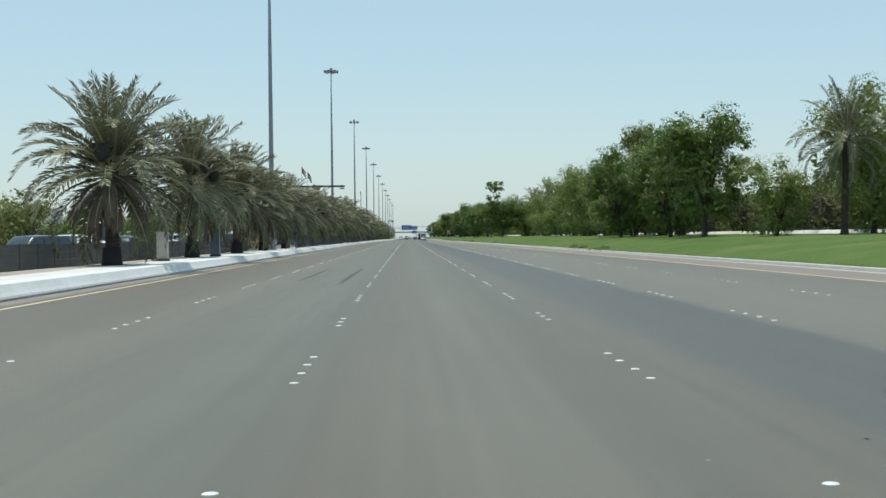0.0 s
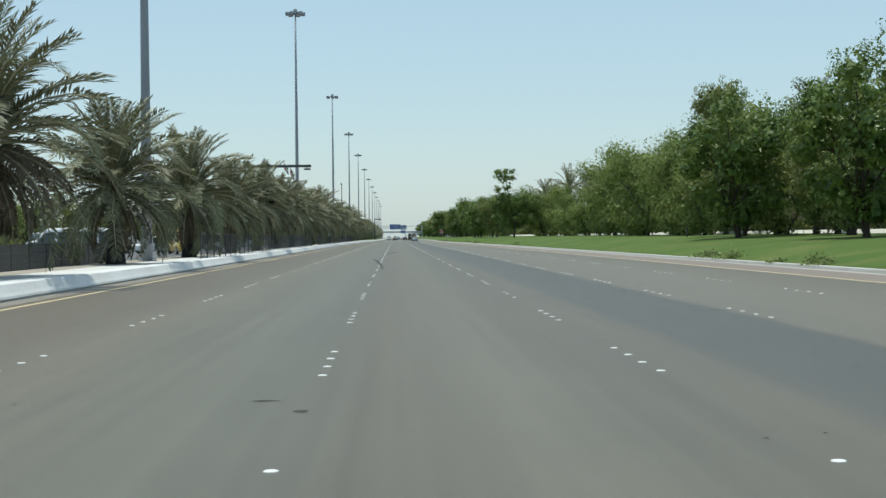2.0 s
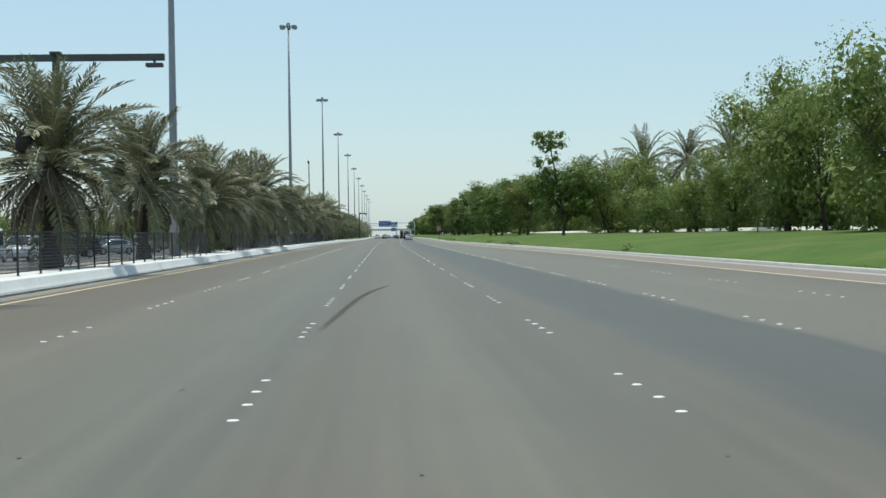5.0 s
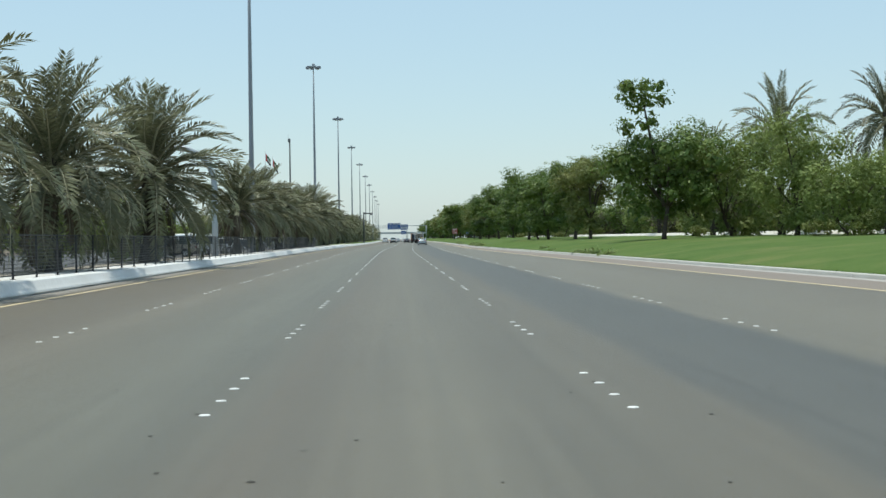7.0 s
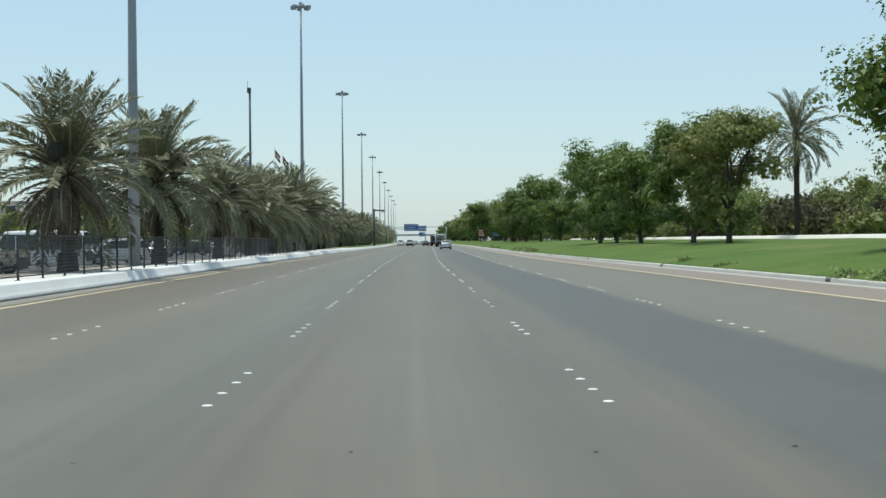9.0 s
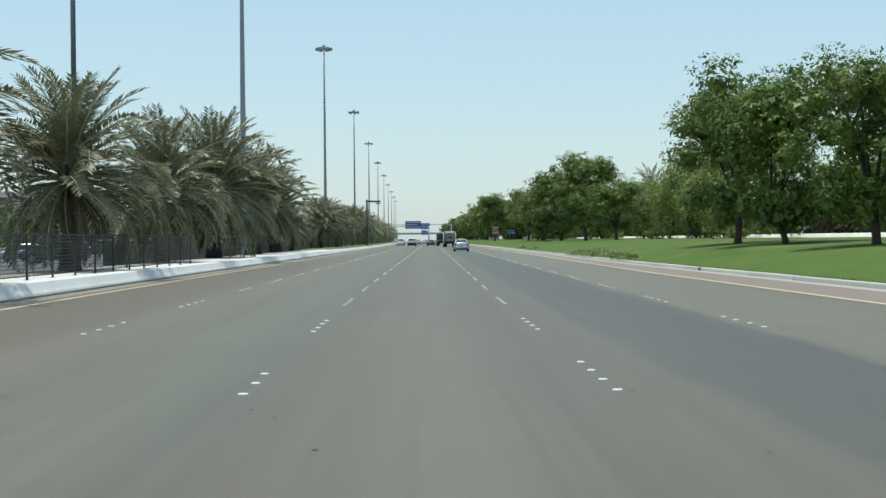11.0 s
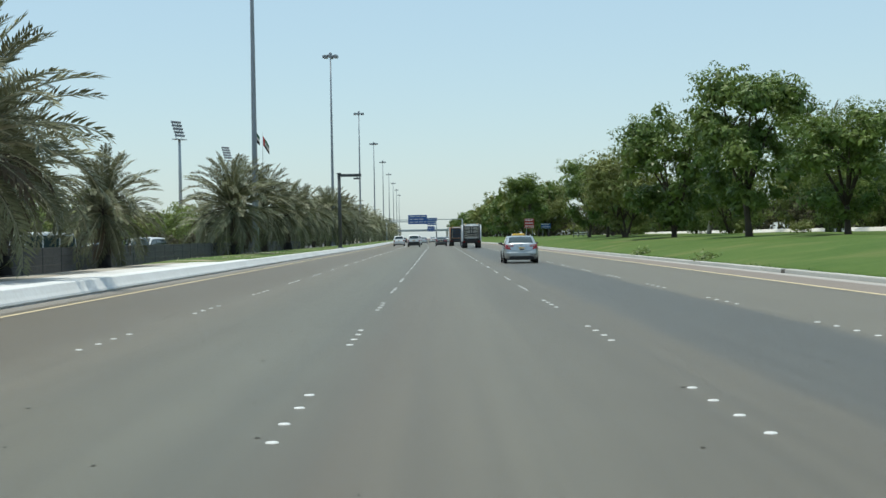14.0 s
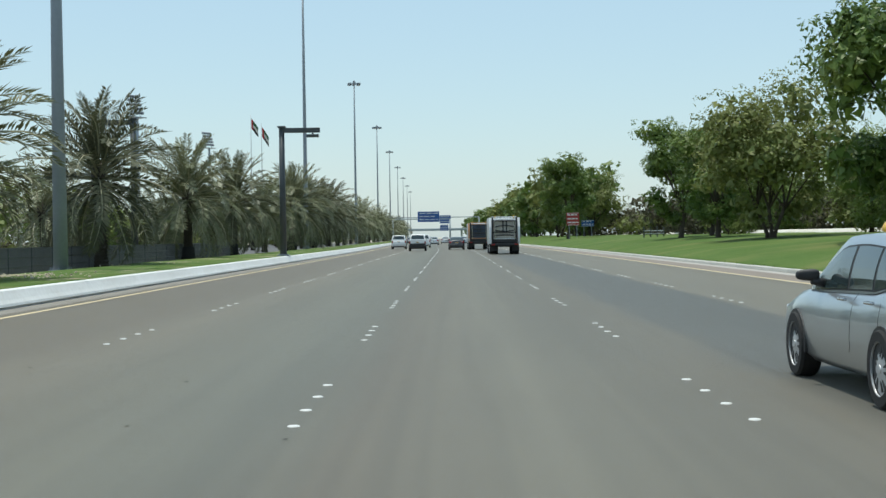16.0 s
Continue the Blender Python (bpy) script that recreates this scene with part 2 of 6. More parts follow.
def mesh_of(name, bm, *mats, smooth=False):
    me = bpy.data.meshes.new(name)
    bm.to_mesh(me)
    bm.free()
    for m in mats:
        me.materials.append(m)
    if smooth:
        for p in me.polygons:
            p.use_smooth = True
    return me


def part(name, bm, mat, parent=None, label="", smooth=False, at=None):
    """Links a bmesh, or mesh data, as one mesh object under a thing or a part."""
    me = bm if isinstance(bm, bpy.types.Mesh) else mesh_of(name, bm, mat, smooth=smooth)
    ob = new(name, me)
    if parent is not None:
        ob.parent = parent
    if at is not None:
        ob.matrix_basis = at
    return tagged(ob, label)


def box(bm, x0, x1, y0, y1, z0, z1, bevel=0.0, mat=0):
    r = bmesh.ops.create_cube(bm, size=1.0, matrix=Matrix.Translation(((x0 + x1) / 2, (y0 + y1) / 2, (z0 + z1) / 2)) @ Matrix.Diagonal((x1 - x0, y1 - y0, z1 - z0, 1)))
    faces = {f for v in r["verts"] for f in v.link_faces}
    if bevel:
        edges = {ed for f in faces for ed in f.edges}
        r = bmesh.ops.bevel(bm, geom=list(edges), offset=bevel, segments=2, affect="EDGES", profile=0.6)
        faces |= set(r["faces"])
    for f in faces:
        if f.is_valid:
            f.material_index = mat
    return bm


def tube(bm, points, radii, sides=8, mat=0):
    """A tube along points, with a radius at each."""
    rings = []
    for i, (p, r) in enumerate(zip(points, radii)):
        p = Vector(p)
        way = (Vector(points[min(i + 1, len(points) - 1)]) - Vector(points[max(i - 1, 0)])).normalized()
        ref = Vector((0, 1, 0)) if abs(way.y) < 0.8 else Vector((1, 0, 0))
        side = (ref - way * way.dot(ref)).normalized()
        up = way.cross(side)
        rings.append([bm.verts.new(p + side * (r * math.cos(k * math.tau / sides)) + up * (r * math.sin(k * math.tau / sides))) for k in range(sides)])
    for a_, b_ in zip(rings, rings[1:]):
        for k in range(sides):
            bm.faces.new((a_[k], a_[(k + 1) % sides], b_[(k + 1) % sides], b_[k])).material_index = mat
    for ring, flip in ((rings[0], True), (rings[-1], False)):
        bm.faces.new(ring[::-1] if flip else ring).material_index = mat
    return bm


def sweep(bm, section, y0, y1, step=6.0, uv=False):
    """Carries a cross-section, a function of y that gives (x across the road, z), along the road."""
    n = max(1, int((y1 - y0) / step))
    layer = bm.loops.layers.uv.verify() if uv else None
    last, here = None, {}
    for i in range(n + 1):
        y = y0 + (y1 - y0) * i / n
        row = []
        for x, z in section(y):
            v = bm.verts.new((x + cx(y), y, z))
            here[v] = (x, y)
            row.append(v)
        if last:
            for k in range(len(row) - 1):
                f = bm.faces.new((last[k], last[k + 1], row[k + 1], row[k]))
                if uv:
                    for lo in f.loops:
                        lo[layer].uv = here[lo.vert]
        last = row
    return bm


# ---- the road and the ground ----
YELLOW_RIGHT = [(-80, 15.3), (40, 15.14), (146, 14.66), (252, 13.83), (311, 12.6), (400, 11.25), (540, 11.3), (1500, 11.3)]
KERB_RIGHT = [(-80, 18.6), (60, 18.3), (146, 17.6), (260, 16.6), (322, 15.6), (420, 13.5), (540, 13.3), (1500, 13.3)]
yr = lambda y: along(YELLOW_RIGHT, y)
kr = lambda y: along(KERB_RIGHT, y)
Y0, Y1 = -70.0, 1500.0


def lawn(d):
    """Height of the lawn at d metres behind the right-hand kerb."""
    return 0.14 + 1.24 * (1 - math.exp(-max(0.0, d) / 6.0))


bm = bmesh.new()
bmesh.ops.create_grid(bm, x_segments=8, y_segments=8, size=4200)
for v in bm.verts:
    v.co.z = -0.30
tagged(part("ground", bm, SAND), "flat pale sandy ground that reaches the horizon", "ground", kind="structure")

bm = sweep(bmesh.new(), lambda y: [(x, 0.0) for x in (-8.65, -4.0, 0.0, 3.65, 7.4, 11.0, kr(y) - 0.02)], Y0, Y1, 5.0, uv=True)
road = tagged(part("road", bm, ASPHALT), "sun-bleached grey asphalt of a multi-lane highway with worn wheel tracks", "road", kind="structure")

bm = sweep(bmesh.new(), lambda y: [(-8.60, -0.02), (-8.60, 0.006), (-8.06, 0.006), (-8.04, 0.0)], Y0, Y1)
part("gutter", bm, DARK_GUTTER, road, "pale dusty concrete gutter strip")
bm = sweep(bmesh.new(), lambda y: [(-7.68, 0.0), (-7.68, 0.005), (-7.53, 0.005), (-7.53, 0.0)], Y0, Y1)
part("edge_line", bm, YELLOW_LINE, road, "worn yellow edge line")
bm = sweep(bmesh.new(), lambda y: [(yr(y), 0.0), (yr(y), 0.005), (yr(y) + 0.16, 0.005), (yr(y) + 0.16, 0.0)], Y0, Y1)
part("edge_line", bm, YELLOW_LINE, road, "worn yellow edge line")

bm = sweep(bmesh.new(), lambda y: [(yr(y) + 0.17, 0.0), (yr(y) + 0.18, 0.004), (kr(y) - 0.56, 0.004), (kr(y) - 0.55, 0.0)], Y0, Y1)
part("shoulder", bm, SHOULDER, road, "brownish dusty hard shoulder")
bm = sweep(bmesh.new(), lambda y: [(kr(y) - 0.54, 0.0), (kr(y) - 0.53, 0.012), (kr(y) - 0.02, 0.008)], Y0, Y1)
part("gutter", bm, GUTTER, road, "pale dusty concrete gutter strip")

# median on the left: broad white kerb, paved strip, sand, car park
bm = sweep(bmesh.new(), lambda y: [(-8.70, -0.1), (-8.70, 0.05), (-8.64, 0.06), (-8.66, 0.12), (-8.72, 0.20), (-8.80, 0.33), (-8.84, 0.40), (-8.88, 0.42), (-9.55, 0.42), (-9.60, 0.40), (-9.60, -0.1)], Y0, Y1)
tagged(part("kerb_left", bm, WHITE_KERB), "broad white-painted concrete kerb along the median", "kerb", kind="structure")
bm = sweep(bmesh.new(), lambda y: [(-9.6, -0.1), (-9.62, 0.365), (-11.6, 0.37)], Y0, Y1, 12.0)
tagged(part("median_paving", bm, PAVING), "pale dusty paving strip behind the kerb", "pavement", kind="structure")

bm = sweep(bmesh.new(), lambda y: [(-11.6, -0.1), (-11.6, 0.36), (-12.5, 0.38 + 0.05 * noise.noise((1.0, y * 0.2, 0))), (-13.6, 0.34), (-14.6, 0.20), (-15.4, 0.0), (-15.6, -0.4)], Y0, Y1, 4.0)
tagged(part("median_ground", bm, DUST), "pale dusty earth round the palms", "ground", kind="structure")
bm = sweep(bmesh.new(), lambda y: [(x, 0.34 + (z - 0.34) * min(1.0, (y - 505) / 8)) if z > 0.3 else (x, z) for x, z in ((-9.02 + 0.10 * noise.noise((2.0, y * 0.3, 5.0)), 0.30), (-9.12 + 0.10 * noise.noise((2.0, y * 0.3, 5.0)), 0.435), (-9.9, 0.45), (-11.0, 0.43 + 0.05 * noise.noise((4.0, y * 0.15, 0))), (-13.0, 0.47 + 0.06 * noise.noise((7.0, y * 0.12, 0))), (-13.8, 0.42), (-14.8, 0.24), (-15.0, -0.2))], 505, Y1, 4.0)
tagged(part("median_lawn", bm, PATCHY_GRASS, smooth=True), "mown green lawn with bare patches on the median", "lawn", kind="structure")
bm = sweep(bmesh.new(), lambda y: [(-15.4, 0.0), (-34.0, 0.02), (-46.0, 0.0)], Y0, 900, 20.0, uv=True)
tagged(part("car_park", bm, LOT), "grey asphalt car park behind the palms", "car park", kind="structure")
bm = sweep(bmesh.new(), lambda y: [(-46.0, -0.2), (-46.1, 0.15), (-60.0, 0.3), (-160.0, 0.3), (-161.0, -0.5)], Y0, 1300, 20.0)
tagged(part("far_lawn", bm, EARTH), "dry brownish ground under the far trees", "ground", kind="structure")

# right: pale kerb and lawn that rises from it
bm = sweep(bmesh.new(), lambda y: [(kr(y) - 0.005, -0.1), (kr(y) + 0.01, 0.10), (kr(y) + 0.06, 0.12), (kr(y) + 0.20, 0.12), (kr(y) + 0.20, -0.1)], Y0, Y1)
kerb_right = tagged(part("kerb_right", bm, TAR_JOINT), "low pale concrete kerb of long cast stones beside the lawn", "kerb", kind="structure")
bm = sweep(bmesh.new(), lambda y: [(kr(y) + 0.19, -0.1)] + [(kr(y) + 0.19 + d, lawn(d) + (0.12 * noise.noise((d * 0.25, y * 0.07, 3.0)) + 0.05 * noise.noise((d * 0.9, y * 0.4, 9.0))) * min(1, d * 0.5)) for d in (0, 0.5, 1.2, 2, 3, 4.5, 6, 8, 11, 15, 20, 28)]
           + [(kr(y) + 60, 1.25), (kr(y) + 160, 1.1), (kr(y) + 161, -0.5)], Y0, Y1, 4.0)
tagged(part("lawn", bm, GRASS_SOIL, smooth=True), "mown green lawn that rises gently from the kerb", "lawn", kind="structure")


# ---- lamp masts ----
def lamp_mast():
    thing = new("lamp_mast")
    bm = bmesh.new()
    tube(bm, [(0, 0, 0), (0, 0, 10), (0, 0, 20), (0, 0, 30.6)], [0.29, 0.22, 0.165, 0.10], 14)
    part("mast", bm, GALVANISED, thing, smooth=True)
    bm = bmesh.new()
    tube(bm, [(0, 0, 0), (0, 0, 0.05)], [0.48, 0.48], 16)
    for k in range(8):
        a_ = k * math.tau / 8
        tube(bm, [(0.40 * math.cos(a_), 0.40 * math.sin(a_), 0.04), (0.40 * math.cos(a_), 0.40 * math.sin(a_), 0.16)], [0.025, 0.025], 6)
    part("base_plate", bm, GALVANISED, thing)
    bm = bmesh.new()
    ring = [(0.75 * math.cos(k * math.tau / 20), 0.75 * math.sin(k * math.tau / 20), 30.45) for k in range(21)]
    tube(bm, ring, [0.045] * 21, 6)
    for k in range(4):
        a_ = k * math.tau / 4 + 0.4
        tube(bm, [(0.1 * math.cos(a_), 0.1 * math.sin(a_), 30.5), (0.75 * math.cos(a_), 0.75 * math.sin(a_), 30.45)], [0.04, 0.04], 6)
    tube(bm, [(0, 0, 30.5), (0, 0, 30.95), (0, 0, 31.1)], [0.26, 0.24, 0.06], 12)
    part("head_ring", bm, GALVANISED, thing)
    bm = bmesh.new()
    box(bm, 0.66, 1.30, -0.24, 0.24, 30.14, 30.60, 0.10)
    lamp = mesh_of("floodlight", bm, GALVANISED)
    bm = bmesh.new()
    box(bm, 0.76, 1.20, -0.17, 0.17, 30.11, 30.138)
    glass = mesh_of("lens", bm, LAMP_GLASS)
    for k in range(6):
        f = part("floodlight", lamp, None, thing, at=pose(0, 0, 0, 0, 0, k * 60 + 12))
        part("lens", glass, None, f, "pale glass lens")
    return tagged(thing, "tall tapered grey steel mast with a ring of floodlights", "lamp mast", "lamp masts along the median")


mast = lamp_mast()
mast.matrix_basis = pose(-11.8, 132.4, 0.36)
for k, y in enumerate((241.5, 348, 451.5, 552, 656, 758, 862, 966, 1070, 1174, 1278, 1382)):
    copy_thing(mast, pose(-11.8, y, 0.36, 0, 0, 17 * k))


# ---- palms ----
def frond_mesh(name, length, droop, seed, dry=False, stations=42):
    """One feather leaf, growing along +x from the origin: a midrib that bends over towards its tip, with two ranks of narrow leaflets set in a shallow V."""
    rnd = random.Random(seed)
    bm = bmesh.new()
    n = stations
    pts = []
    ang, p = 0.0, Vector((0, 0, 0))
    for i in range(n + 1):
        pts.append((p.copy(), ang))
        p += Vector((math.cos(ang), 0.0, math.sin(ang))) * (length / n)
        ang -= radians(droop) / n * (0.25 + 1.5 * i / n)
    k = n // 6
    tube(bm, [q for q, _ in pts[::k]], [0.055 * (1 - 0.90 * i / (n // k)) + 0.006 for i in range(n // k + 1)], 3, 1)
    wide = 0.039 if n > 26 else 0.060
    for i in range(n // 7, n + 1):
        q, an = pts[i]
        f = i / n
        size = (0.26 + 0.36 * math.sin(math.pi * min(1, 0.10 + f * 0.80))) * length / 4.0
        tang = Vector((math.cos(an), 0, math.sin(an)))
        norm = Vector((-math.sin(an), 0, math.cos(an)))
        for side in (-1, 1):
            ahead = rnd.uniform(0.55, 1.0) + 1.2 * max(0.0, f - 0.75)
            way = (Vector((0, side, 0)) + tang * ahead + norm * rnd.uniform(0.05, 0.6)).normalized()
            base = q + tang * rnd.uniform(-0.04, 0.04)
            s = size * rnd.uniform(0.82, 1.12)
            across = (tang - way * way.dot(tang)).normalized() * wide * rnd.uniform(0.8, 1.2)
            tip = base + way * s + Vector((0, 0, -(0.14 if not dry else 0.5) * s))
            mid = base + way * s * 0.42
            bm.faces.new([bm.verts.new(c) for c in (base, mid + across, tip, mid - across)])
    return mesh_of(name, bm, DRY_FROND if dry else FROND, RACHIS)


# straight, arching, hanging
FRONDS = [frond_mesh("frond", 4.2, 34, 1), frond_mesh("frond", 4.1, 48, 2), frond_mesh("frond", 4.2, 84, 3), frond_mesh("frond", 4.0, 104, 4), frond_mesh("frond", 3.8, 62, 17), frond_mesh("frond", 3.6, 46, 18)]
DRY_FRONDS = [frond_mesh("frond", 3.0, 60, 5, True), frond_mesh("frond", 2.6, 45, 6, True)]
COARSE = [frond_mesh("frond", 4.2, 34, 7, False, 18), frond_mesh("frond", 4.1, 48, 8, False, 18), frond_mesh("frond", 4.2, 84, 9, False, 18), frond_mesh("frond", 4.0, 104, 10, False, 18), frond_mesh("frond", 3.8, 62, 19, False, 18), frond_mesh("frond", 3.6, 46, 20, False, 18)]


def date_palm(seed, trunk=4.2, full=56, spread=1.0, joined=False, shaggy=True, bags=0, wrap=False, fine=False, dry_from=0.86):
    """A date palm. The leaves are parts of their own, or one crown where the palm stands far off."""
    rnd = random.Random(seed)
    thing = new("date_palm")
    bm = bmesh.new()
    lean = (rnd.uniform(-0.15, 0.15), rnd.uniform(-0.15, 0.15))
    n = int(trunk / 0.16)
    for i in range(n):
        z = i * 0.16
        r = (0.28 if trunk < 5 else 0.24) + 0.08 * math.exp(-z * 2.0) + (0.07 if i > n - 5 else 0.0)
        cxy = (lean[0] * z / trunk, lean[1] * z / trunk)
        tube(bm, [(*cxy, z - 0.01), (*cxy, z + 0.13), (*cxy, z + 0.17)], [r * 0.86, r * 1.02, r * 0.80], 9)
        for k in range(7):
            a_ = k * math.tau / 7 + i * 0.45
            o = Vector((math.cos(a_), math.sin(a_), 0))
            b0 = Vector((*cxy, z + 0.02)) + o * r * 0.85
            tip = b0 + o * rnd.uniform(0.05, 0.10) + Vector((0, 0, 0.14))
            side = Vector((-o.y, o.x, 0)) * 0.075
            v = [bm.verts.new(c) for c in (b0 - side, b0 + side, tip + side * 0.6, tip - side * 0.6)]
            bm.faces.new(v)
    top = Vector((lean[0], lean[1], trunk))
    tube(bm, [top - Vector((0, 0, 0.1)), top + Vector((0, 0, 0.35)), top + Vector((0, 0, 0.7))], [0.36, 0.30, 0.08], 9)
    part("trunk", bm, PALM_BARK, thing, "rough brown trunk of old leaf stubs")
    if wrap:
        bm = bmesh.new()
        tube(bm, [(0, 0, -0.02), (0, 0, 0.3), (0, 0, 0.75), (0, 0, 0.82)], [0.47, 0.42, 0.385, 0.36], 12)
        part("trunk_wrap", bm, WRAP, thing, "black wrapping round the foot", smooth=True)
    for k in range(bags):
        a_ = k * 2.3 + seed
        q = top + Vector((math.cos(a_) * 1.35, math.sin(a_) * 1.35, 0.85 - 0.16 * k))
        bm = bmesh.new()
        bmesh.ops.create_icosphere(bm, subdivisions=2, radius=0.37, matrix=Matrix.Translation(q) @ Matrix.Diagonal((0.85, 0.85, 1.15, 1)))
        for v in bm.verts:
            v.co += (v.co - q) * 0.18 * noise.noise(v.co * 4)
        tube(bm, [top + Vector((0, 0, 0.4)), top.lerp(q, 0.6) + Vector((0, 0, 0.4)), q + Vector((0, 0, 0.3))], [0.03, 0.025, 0.02], 5)
        part("fruit_bag", bm, BAG, thing, "dark mesh bag over the fruit")
    leaves = []
    for i in range(full):
        f = (i + 0.5) / full
        turn = i * 137.5 + rnd.uniform(-14, 14)
        kinds = COARSE if joined and not fine else FRONDS
        if f < 0.20:
            up, kind = 86 - 110 * f + rnd.uniform(-6, 6), kinds[rnd.randrange(2)]
        elif f < 0.52:
            up, kind = 64 - 120 * (f - 0.20) + rnd.uniform(-9, 9), kinds[1 + rnd.randrange(3)]
        else:
            up, kind = 24 - 152 * (f - 0.52) + rnd.uniform(-8, 8), kinds[2 + rnd.randrange(4)]
        s = spread * (0.86 + 0.20 * min(1, f * 2.0) - 0.34 * max(0, f - 0.65)) * rnd.uniform(0.9, 1.08)
        if f > dry_from and shaggy and not joined and rnd.random() < 0.6:
            kind, up = DRY_FRONDS[rnd.randrange(2)], up - 8
        m = Matrix.Translation(top + Vector((0, 0, 0.45 - 1.0 * f))) @ pose(0, 0, 0, 0, 0, turn) @ pose(0.18, 0, 0, 0, -up, 0) @ pose(0, 0, 0, rnd.uniform(-30, 30), 0, 0) @ Matrix.Diagonal((s, s, s, 1))
        leaves.append((kind, m))
    if joined:
        bm = bmesh.new()
        for kind, m in leaves:
            n0 = len(bm.verts)
            bm.from_mesh(kind)
            bm.verts.ensure_lookup_table()
            bmesh.ops.transform(bm, matrix=m, verts=bm.verts[n0:])
        me = mesh_of("crown", bm, FROND, RACHIS)
        part("crown", me, None, thing)
    else:
        for kind, m in leaves:
            part("frond", kind, None, thing, "dry brown hanging leaf" if kind in DRY_FRONDS else "", at=m)
    return tagged(thing, "date palm with rough brown trunk and grey-green drooping leaves", "palm tree", "palms along the median")


PALMS = [date_palm(11, 4.1, 100, 1.0, bags=2, wrap=True, dry_from=0.66), date_palm(12, 3.8, 100, 1.0, wrap=True), date_palm(13, 4.4, 98, 1.03, bags=5, wrap=True), date_palm(14, 3.7, 100, 0.99, wrap=True)]
MID_PALMS = [date_palm(25, 3.9, 76, 1.0, joined=True, fine=True, wrap=True), date_palm(27, 4.3, 72, 1.0, joined=True, fine=True)]
FAR_PALMS = [date_palm(15, 3.9, 56, 1.0, joined=True), date_palm(16, 3.4, 56, 1.0, joined=True), date_palm(26, 4.8, 52, 0.95, joined=True)]
near_places = [(-11.8, 60.5), (-11.8, 83), (-11.7, 104), (-11.9, 125), (-11.8, 146.5), (-11.8, 168), (-11.7, 187), (-11.8, 210), (-11.9, 231), (-11.8, 255.5),
               (-11.8, 272), (-11.7, 293), (-11.8, 335), (-11.7, 354), (-11.8, 377), (-11.8, 396.5), (-12.0, 417), (-11.8, 435), (-11.8, 459.5),
               (-11.8, 477), (-13.5, 487), (-12.2, 498), (-11.6, 537), (-11.9, 559), (-11.8, 580)]
rnd = random.Random(5)
used = set()


def plant(models, i, m):
    """Sets the model itself at its first place, a copy of it at the others."""
    ob = models[i % len(models)]
    if ob in used:
        return copy_thing(ob, m)
    used.add(ob)
    ob.matrix_basis = m
    return ob


def at_size(x, y, z, turn, s):
    return pose(x, y, z, 0, 0, turn), s


for i, (x, y) in enumerate(near_places):
    ob = plant(MID_PALMS if y > 545 else PALMS, i * 7 // 3, pose(x, y, 0.34, 0, 0, rnd.uniform(0, 360)))
    ob.scale = (rnd.uniform(0.97, 1.05) * (1.10 if 265 < y < 280 else 1.28 if 285 < y < 300 else 1.27 if 430 < y < 440 else 1.10 if 455 < y < 465 else 0.86 if 480 < y < 492 else 0.70 if 495 < y < 500 else 1.0 if y < 545 else 0.94),) * 3
for i in range(31):
    ob = plant(MID_PALMS if i < 6 else FAR_PALMS, i, pose(-12.0 + rnd.uniform(-0.6, 0.6), 602 + i * 18.5 + rnd.uniform(-3, 3), 0.34, 0, 0, rnd.uniform(0, 360)))
    ob.scale = (rnd.uniform(0.82, 1.2),) * 3


